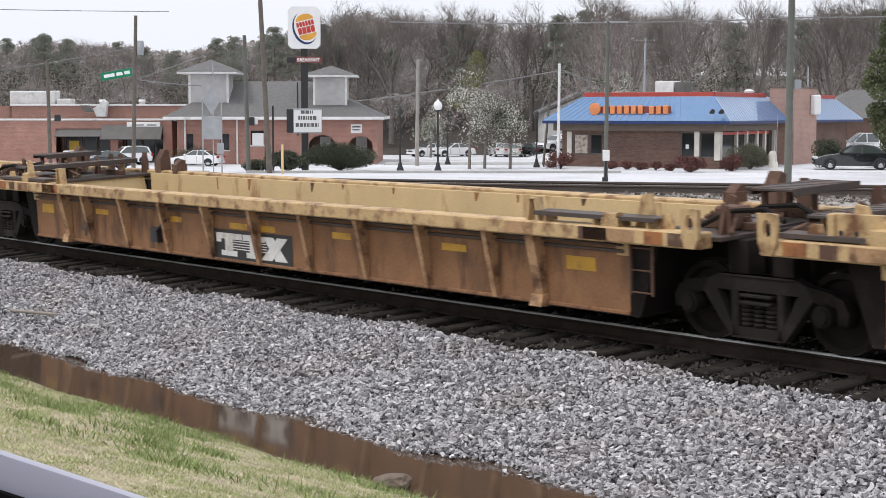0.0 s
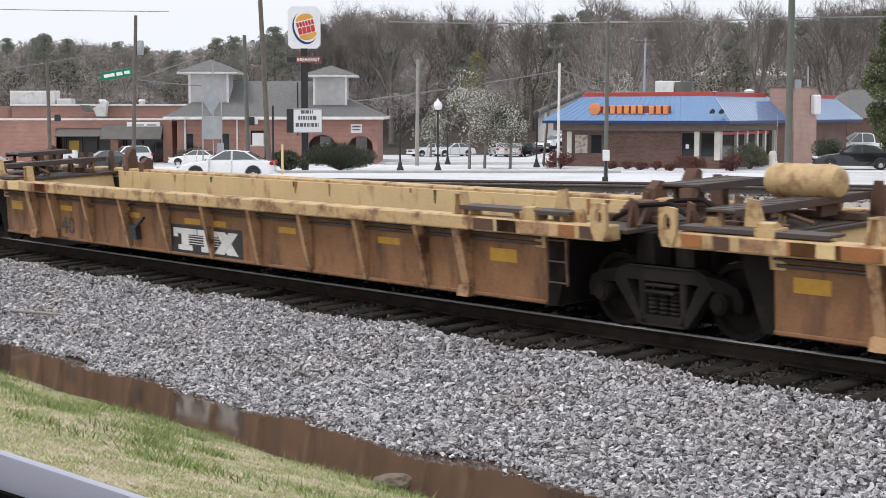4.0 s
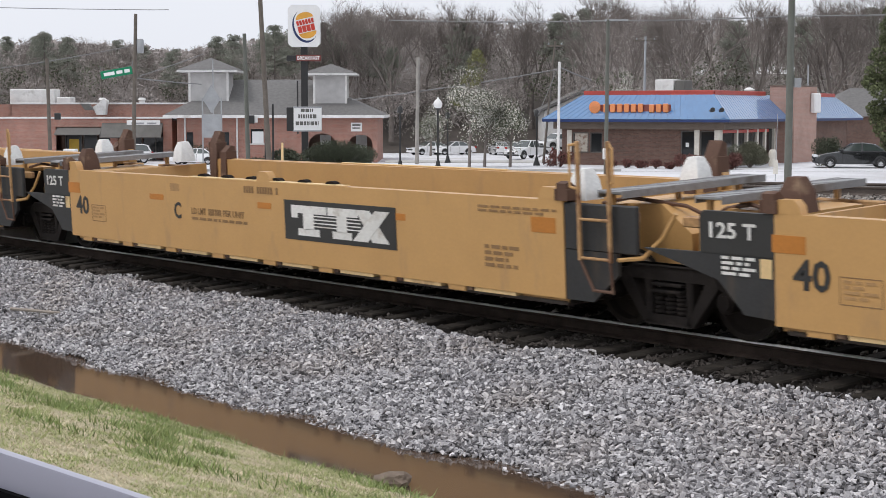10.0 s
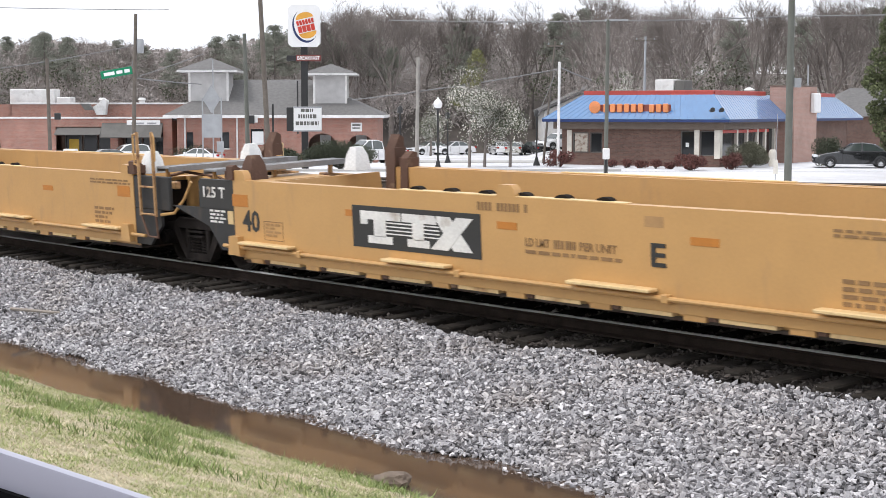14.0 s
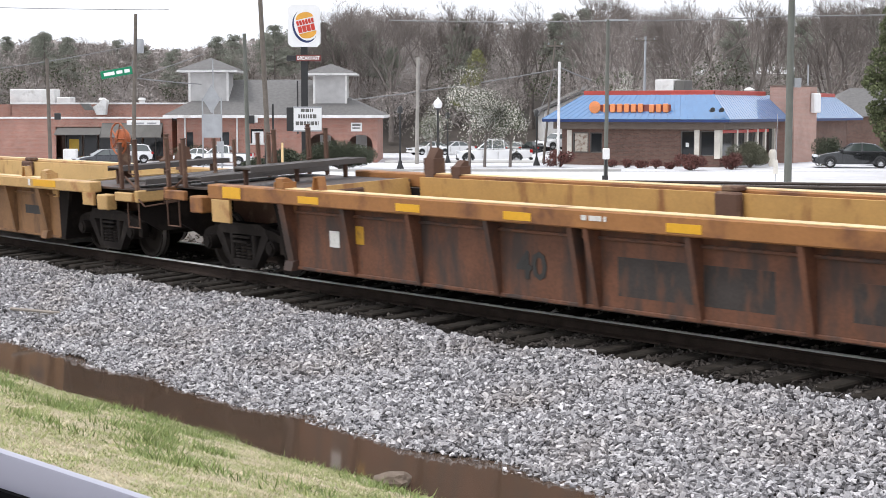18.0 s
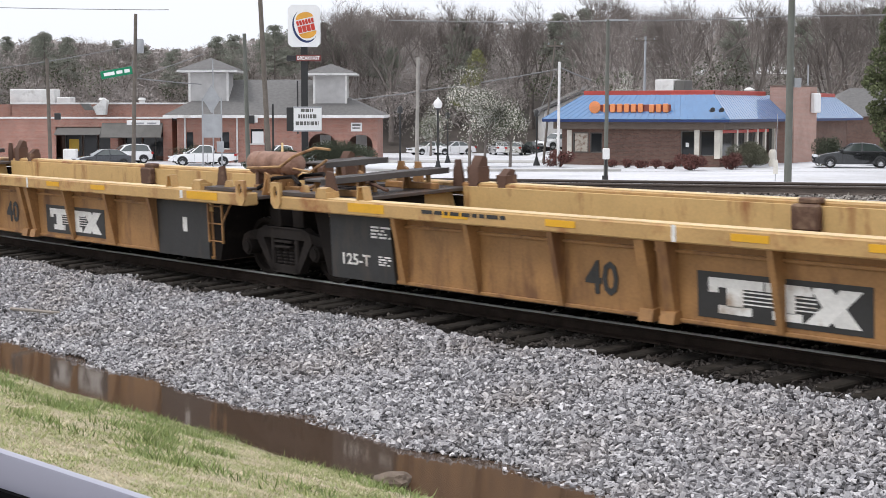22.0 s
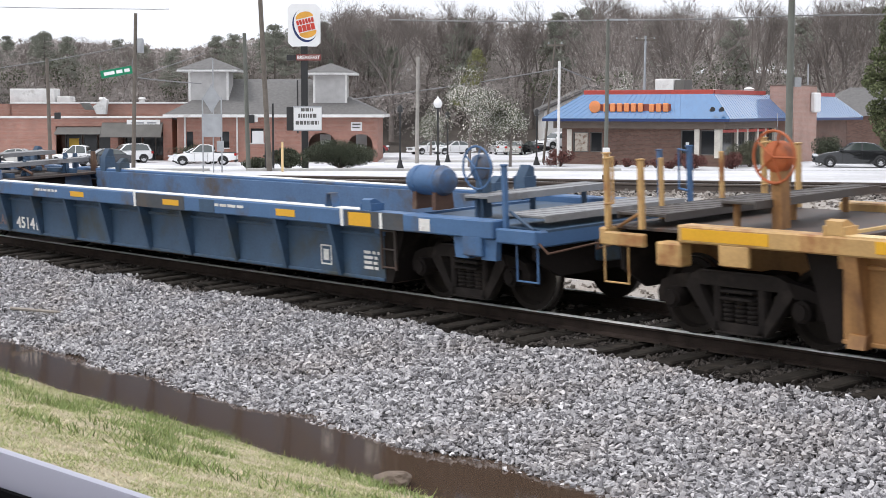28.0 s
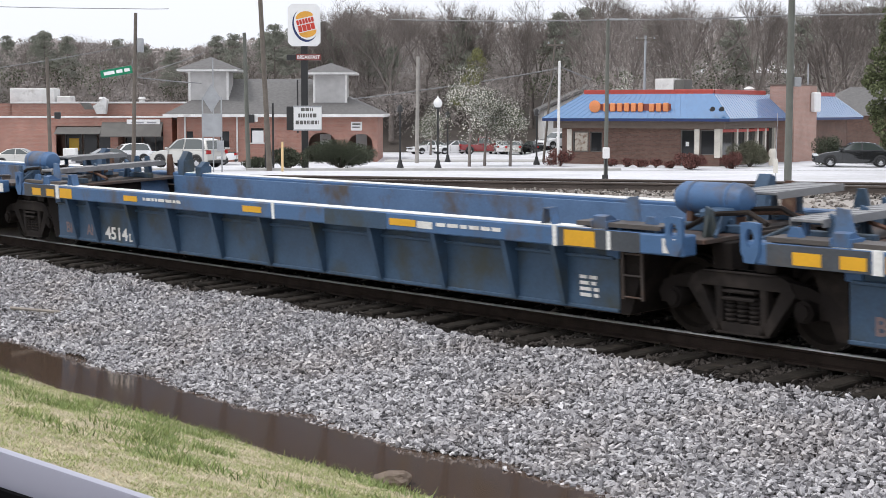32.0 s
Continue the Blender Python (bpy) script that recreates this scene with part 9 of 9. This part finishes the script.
drive(vehicle("suv", "black", "black sport utility car driving along the street", site(0, 79, Z), 1.14), [(0, -34.5, 79, 0), (4.6, -34.5, 79, 0), (6.5, -27, 79, 0), (7.7, -12.1, 79, 0), (8.5, -0.8, 79, 0), (9, 9.5, 79, 0), (9.5, 20.1, 79, 0), (10.5, 38, 79, 0), (12, 54, 79, 0), (13, 57, 79, 0), (32, 57, 79, 0)])
drive(vehicle("suv", "silver", "silver sport utility car slowing on the street", site(0, 83, Z), 1.03), [(0, 64, 83, 180), (25.5, 64, 83, 180), (27, 57, 83, 180), (28, 45, 83, 180), (29.5, 21.5, 83, 180), (30, 13.4, 83, 180), (30.3, 8.1, 83.5, 180), (30.6, 3.35, 84.5, 177), (30.9, -0.75, 86, 171), (31.2, -4.75, 88, 164), (31.5, -9.2, 92.5, 155), (31.8, -13.0, 95.5, 152), (32, -15.3, 97, 150)])
drive(vehicle("pickup", "white", "white pickup truck turning into the lot", site(-15, 95, Z)), [(0, 14, 157, 200), (9, 9.5, 157, 205), (11, 4.6, 150, 255), (12, 1.5, 134, 257), (13, -1.5, 118, 240), (14.5, -6.6, 117, 190), (15.5, -11, 126, 165), (16.5, -15.4, 137, 178), (17.5, -18.2, 138.5, 176), (19, -20.0, 138.2, 182), (21, -20.4, 138, 184), (32, -20.4, 138, 184)])
drive(vehicle("pickup", "white", "white pickup truck crossing the lot", site(0, 106, Z)), [(0, 30, 115, 180), (12, 21.5, 115, 180), (16.5, 7.1, 115, 180), (17.5, 4.8, 115, 180), (18.3, 2.4, 115, 180), (19, -0.8, 115, 180), (20, -3.6, 118, 188), (22, -13.2, 132, 195), (24, -23.4, 135, 182), (25.5, -26.7, 135, 180), (27.5, -29.4, 135, 180), (29.2, -33.6, 135, 180), (32, -41, 135, 180)])
drive(vehicle("pickup", "red", "red pickup truck far back in the lot", site(0, 172, Z)), [(0, -13.5, 172, 0), (26.5, -13.5, 172, 0), (28.5, -6.0, 172, 0), (29, -4.15, 172, 0), (30, -0.06, 172, 0), (30.6, 1.6, 172, 0), (32, 4.5, 172, 0)])


# ---- loose ballast, grass and the car's window ledge ----
def stone_kinds(n, seed):
    g = np.random.RandomState(seed)
    cube = np.array([(x, y, z) for x in (-1, 1) for y in (-1, 1) for z in (-1, 1)], float)
    tri = np.array([(0, 1, 3), (0, 3, 2), (4, 6, 7), (4, 7, 5), (0, 4, 5), (0, 5, 1), (2, 3, 7), (2, 7, 6), (0, 2, 6), (0, 6, 4), (1, 5, 7), (1, 7, 3)])
    out = []
    for k in range(n):
        V = cube * g.uniform(0.5, 0.8, (8, 1)) * (1.12, g.uniform(0.4, 0.75), g.uniform(0.3, 0.55)) + g.uniform(-0.2, 0.2, (8, 3))
        out.append(V)
    return out, tri


def stone_field(places, sizes, seed):
    """places n x 3. Returns one array mesh of angular stones, each turned at random."""
    g = np.random.RandomState(seed)
    kinds, tri = stone_kinds(24, seed + 1)
    n = len(places)
    pick = g.randint(0, 24, n)
    K = np.stack(kinds)[pick]
    turn, lean, side = g.uniform(0, 3.1416, n), g.normal(0, 0.5, n), g.uniform(0, 6.2832, n)
    c, s, h, k = np.cos(turn), np.sin(turn), np.cos(lean), np.sin(lean)
    w, x, y, z = h * c, k * np.cos(side), k * np.sin(side), h * s
    R = np.stack([np.stack([1 - 2 * (y * y + z * z), 2 * (x * y - z * w), 2 * (x * z + y * w)], 1), np.stack([2 * (x * y + z * w), 1 - 2 * (x * x + z * z), 2 * (y * z - x * w)], 1), np.stack([2 * (x * z - y * w), 2 * (y * z + x * w), 1 - 2 * (x * x + y * y)], 1)], 1)
    V = np.einsum("nij,nkj->nki", R, K) * sizes[:, None, None] + places[:, None, :]
    F = (np.arange(n)[:, None, None] * 8 + tri[None]).reshape(-1, 3)
    return V.reshape(-1, 3), F


sr = np.random.RandomState(11)


def slope(x, y):
    return np.array([bank(v) for v in y]) + 0.03 * np.sin(x * 1.7 + y * 2.3) + 0.02 * np.sin(x * 4.1 - y * 3)


def toe(x):
    """The uneven foot of the ballast at the water."""
    return 9.72 + 0.22 * np.sin(x * 0.55 + 1.0) + 0.13 * np.sin(x * 1.5) + 0.07 * np.sin(x * 3.7)


n = 128000
f = sr.uniform(0, 1, n) ** 0.75
x = -6.0 - 27.0 * (1 - f)
y = sr.uniform(9.3, 13.2, n)
keep = (y > toe(x) - sr.exponential(0.05, n)) & (y < 12.93 + 0.06 * np.sin(x * 2.1) + sr.normal(0, 0.045, n))
x, y = x[keep], y[keep]
z = slope(x, y) + sr.uniform(-0.03, 0.03, len(x)) + np.where(sr.uniform(0, 1, len(x)) > 0.65, 0.03, 0)
V, F = stone_field(np.stack([x, y, z], 1), sr.uniform(0.02, 0.048, len(x)), 3)
single("ballast", big_mesh("ballast", V, F, M["stone"]), M["stone"], "loose angular grey ballast on the track shoulder", "ballast", kind="stuff")
for name, n, lo, hi, key, label in (("dark_ballast", 15000, 12.80, 13.62, "stone_dark", "ballast between the tie ends, darkened for oil and shade"), ("bed_ballast", 10000, 13.62, 15.7, "stone_bed", "brown grimy ballast between the rails, lightened against the train's shade")):
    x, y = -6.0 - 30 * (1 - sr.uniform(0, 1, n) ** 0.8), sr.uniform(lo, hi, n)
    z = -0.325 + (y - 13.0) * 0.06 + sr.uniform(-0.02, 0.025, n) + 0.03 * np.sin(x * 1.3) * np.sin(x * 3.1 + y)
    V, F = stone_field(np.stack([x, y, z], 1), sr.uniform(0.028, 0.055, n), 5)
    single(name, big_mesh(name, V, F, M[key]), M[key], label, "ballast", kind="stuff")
n = 15000
bx, by = sr.uniform(-14, 9, n), sr.uniform(-6.1, 0.9, n)
bz = np.where(by < -2, -0.21 - (-2 - by) * 0.42, -0.2) + sr.uniform(-0.02, 0.03, n)
V, F = stone_field(np.stack([bx, by, bz], 1), sr.uniform(0.035, 0.07, n), 7)
single("far_ballast", big_mesh("far_ballast", V, F, M["stone_far"]), M["stone_far"], "tan grey ballast along the second track", "ballast", BACK, kind="stuff")

# stick and small rock
t = thing("broken_plank", "short pale broken plank lying on the ballast", "plank", pose(-22.9, 10.75, -0.60, 3, 8, 74))
part("board", Geo().box(-0.42, 0.42, -0.07, 0.07, -0.015, 0.015, 0.006), mat("weathered_plank", (0.30, 0.265, 0.225), 0.9, var=0.3, scale=6), t)
rk = bmesh.new()
bmesh.ops.create_icosphere(rk, subdivisions=3, radius=1)
for v in rk.verts:
    v.co *= 1 + 0.28 * noise.noise(v.co * 1.7) + 0.1 * noise.noise(v.co * 5)
    v.co = Vector((v.co.x * 0.19, v.co.y * 0.12, v.co.z * 0.085))
rkm = bpy.data.meshes.new("rock")
rk.to_mesh(rkm)
M["rock"] = mat("brown_field_stone", (0.17, 0.13, 0.10), 0.85, var=0.35, scale=9)
rkm.materials.append(M["rock"])
single("rock", rkm, M["rock"], "brown rock at the edge of the water", "rock", pose(-11.35, 8.72, -0.86, 6, -5, 30))

# grass on the near bank
M["blade"] = mat("mixed_grass_blades", (0.355, 0.395, 0.165), 0.85, island=0.35, bump=0)
M["dry_blade"] = mat("dry_straw_blades", (0.62, 0.54, 0.39), 0.85, island=0.3, bump=0)
M["turf"] = mat("thin_turf_soil", (0.37, 0.335, 0.20), 0.95, var=0.45, scale=3.5, stain=(0.46, 0.39, 0.27), amount=0.6)
g = Geo()
nx, ny = 240, 22
vs = []
for j in range(ny + 1):
    for i in range(nx + 1):
        xx = -34 + 31.0 * i / nx
        edge = 8.66 + 0.12 * math.sin(xx * 0.9) + 0.08 * math.sin(xx * 2.7 + 1) + 0.05 * math.sin(xx * 6.1) + 0.04 * math.sin(xx * 11.3 + 2)
        yy = 3.0 + (edge - 3.0) * j / ny
        vs.append((xx, yy, bank(yy) + 0.035 + 0.03 * noise.noise(Vector((xx, yy, 2))) - (0.09 if j == ny else 0)))
g.add(vs, [(j * (nx + 1) + i, j * (nx + 1) + i + 1, (j + 1) * (nx + 1) + i + 1, (j + 1) * (nx + 1) + i) for j in range(ny) for i in range(nx)])
single("grass_bank", g, M["turf"], "thin patchy turf on the bank of the ditch", "grass bank", kind="structure")


def blades(n, dry, seed, lo, hi):
    g = np.random.RandomState(seed)
    x, y = g.uniform(-25, -7, n), g.uniform(3.3, 8.72, n)
    patch = np.array([2.4 * noise.noise(Vector((u * 1.3, v * 1.7, 5))) + 2.4 * noise.noise(Vector((u * 4.0, v * 4.6, 9))) for u, v in zip(x, y)]) + 0.5 + g.normal(0, 0.45, n) - 0.3 * (y > 8.3)
    keep = (patch > -0.2) if dry else (patch < 0.75)
    x, y = x[keep], y[keep]
    n = len(x)
    z = np.array([bank(v) + 0.034 + 0.03 * noise.noise(Vector((u, v, 2))) for u, v in zip(x, y)])
    h = g.uniform(lo, hi, n) * np.where(g.uniform(0, 1, n) > 0.93, 1.8, 1)
    a = g.uniform(0, 6.28, n)
    lean = g.normal(0, 0.7 if not dry else 1.1, (n, 2)) * h[:, None]
    s = 0.0042
    p = np.stack([x, y, z], 1)
    dx = np.stack([np.cos(a) * s, np.sin(a) * s, np.zeros(n)], 1)
    tip = p + np.stack([lean[:, 0], lean[:, 1], h], 1)
    V = np.stack([p - dx, p + dx, tip], 1).reshape(-1, 3)
    return V, np.arange(3 * n).reshape(-1, 3)


V, F = blades(230000, False, 31, 0.008, 0.024)
single("grass", big_mesh("grass", V, F, M["blade"]), M["blade"], "short patchy green grass on the bank", "grass", kind="stuff")
V, F = blades(190000, True, 32, 0.006, 0.020)
single("dry_grass", big_mesh("dry_grass", V, F, M["dry_blade"]), M["dry_blade"], "dry straw-coloured grass patches on the bank", "grass", kind="stuff")
g2 = np.random.RandomState(5)
tufts = []
spots = [(g2.uniform(-23, -9), g2.uniform(5.0, 8.5)) for _ in range(46)]
for cx, cy in spots + [(-15.2, 7.1), (-12.2, 8.35), (-16.6, 7.4), (-13.1, 7.2), (-18.2, 8.2), (-11.4, 8.4), (-19.4, 8.45), (-14.0, 6.6), (-17.4, 6.3)]:
    k = int(g2.uniform(60, 220))
    wide = g2.uniform(0.12, 0.34)
    p = np.stack([cx + g2.normal(0, wide, k), cy + g2.normal(0, wide * 0.5, k), np.zeros(k)], 1)
    p[:, 2] = [bank(v) + 0.034 + 0.03 * noise.noise(Vector((u, v, 2))) for u, v in p[:, :2]]
    a = g2.uniform(0, 6.28, k)
    dx = np.stack([np.cos(a), np.sin(a), 0 * a], 1) * 0.007
    tip = p + np.stack([g2.normal(0, 0.05, k), g2.normal(0, 0.05, k), g2.uniform(0.03, 0.09, k)], 1)
    tufts.append(np.stack([p - dx, p + dx, tip], 1).reshape(-1, 3))
V = np.concatenate(tufts)
M["tuft"] = mat("deep_green_tufts", (0.21, 0.27, 0.09), 0.8, island=0.35, bump=0)
single("grass_tufts", big_mesh("grass_tufts", V, np.arange(len(V)).reshape(-1, 3), M["tuft"]), M["tuft"], "darker green tufts in the grass", "grass", kind="stuff")

# the window ledge of the parked car from which the clip is taken
t = thing("car_window_ledge", "pale grey car window ledge with black rubber seal", "car part", SITE)
M["ledge"] = mat("pale_grey_car_trim", (0.42, 0.42, 0.5), 0.35, var=0.05, bump=0)
a, b = Vector((-0.2229, 0.8, 2.2885)), Vector((-0.1465, 0.8, 2.2630))
g = Geo()
dirn = (b - a).normalized()
up = Vector((-dirn.z, 0, dirn.x))
if up.z < 0:
    up = -up
sec = [(0.0, 0.0), (0.004, 0.0006), (0.008, 0.0), (0.010, -0.004), (0.010, -0.0172), (0.0, -0.0172), (-0.001, -0.010)]
n = len(sec)
vs = [p + up * w + Vector((0, s, 0)) for p in (a - dirn * 0.4, b + dirn * 0.25) for s, w in sec]
g.add(vs, [tuple(range(n))[::-1], tuple(range(n, 2 * n))] + [(i, (i + 1) % n, n + (i + 1) % n, n + i) for i in range(n)])
part("trim_strip", g, M["ledge"], t, "pale grey painted strip")
sec = [(-0.004, -0.0174), (0.02, -0.0174), (0.02, -0.06), (-0.004, -0.06)]
vs = [p + up * w + Vector((0, s, 0)) for p in (a - dirn * 0.4, b + dirn * 0.25) for s, w in sec]
part("rubber_seal", Geo().add(vs, [(3, 2, 1, 0), (4, 5, 6, 7)] + [(i, (i + 1) % 4, 4 + (i + 1) % 4, 4 + i) for i in range(4)]), mat("matt_black_rubber", (0.006, 0.006, 0.007), 0.95, spec=0.1, bump=0), t, "black rubber seal")


# ---- what moves ----
def motions():
    for ob, s in moving:
        walk(ob, [(k / 2, on_track(s + travel(k / 2))) for k in range(65)])
        for w in ob.children:
            if w.name.startswith("wheelset"):
                x = w.location.x
                walk(w, [(k / 15, Matrix.Translation((x, 0, 0.44)) @ Matrix.Rotation(travel(k / 15) / 0.44, 4, "Y")) for k in range(481)])
    for ob, rows in driving:
        walk(ob, rows)


motions()
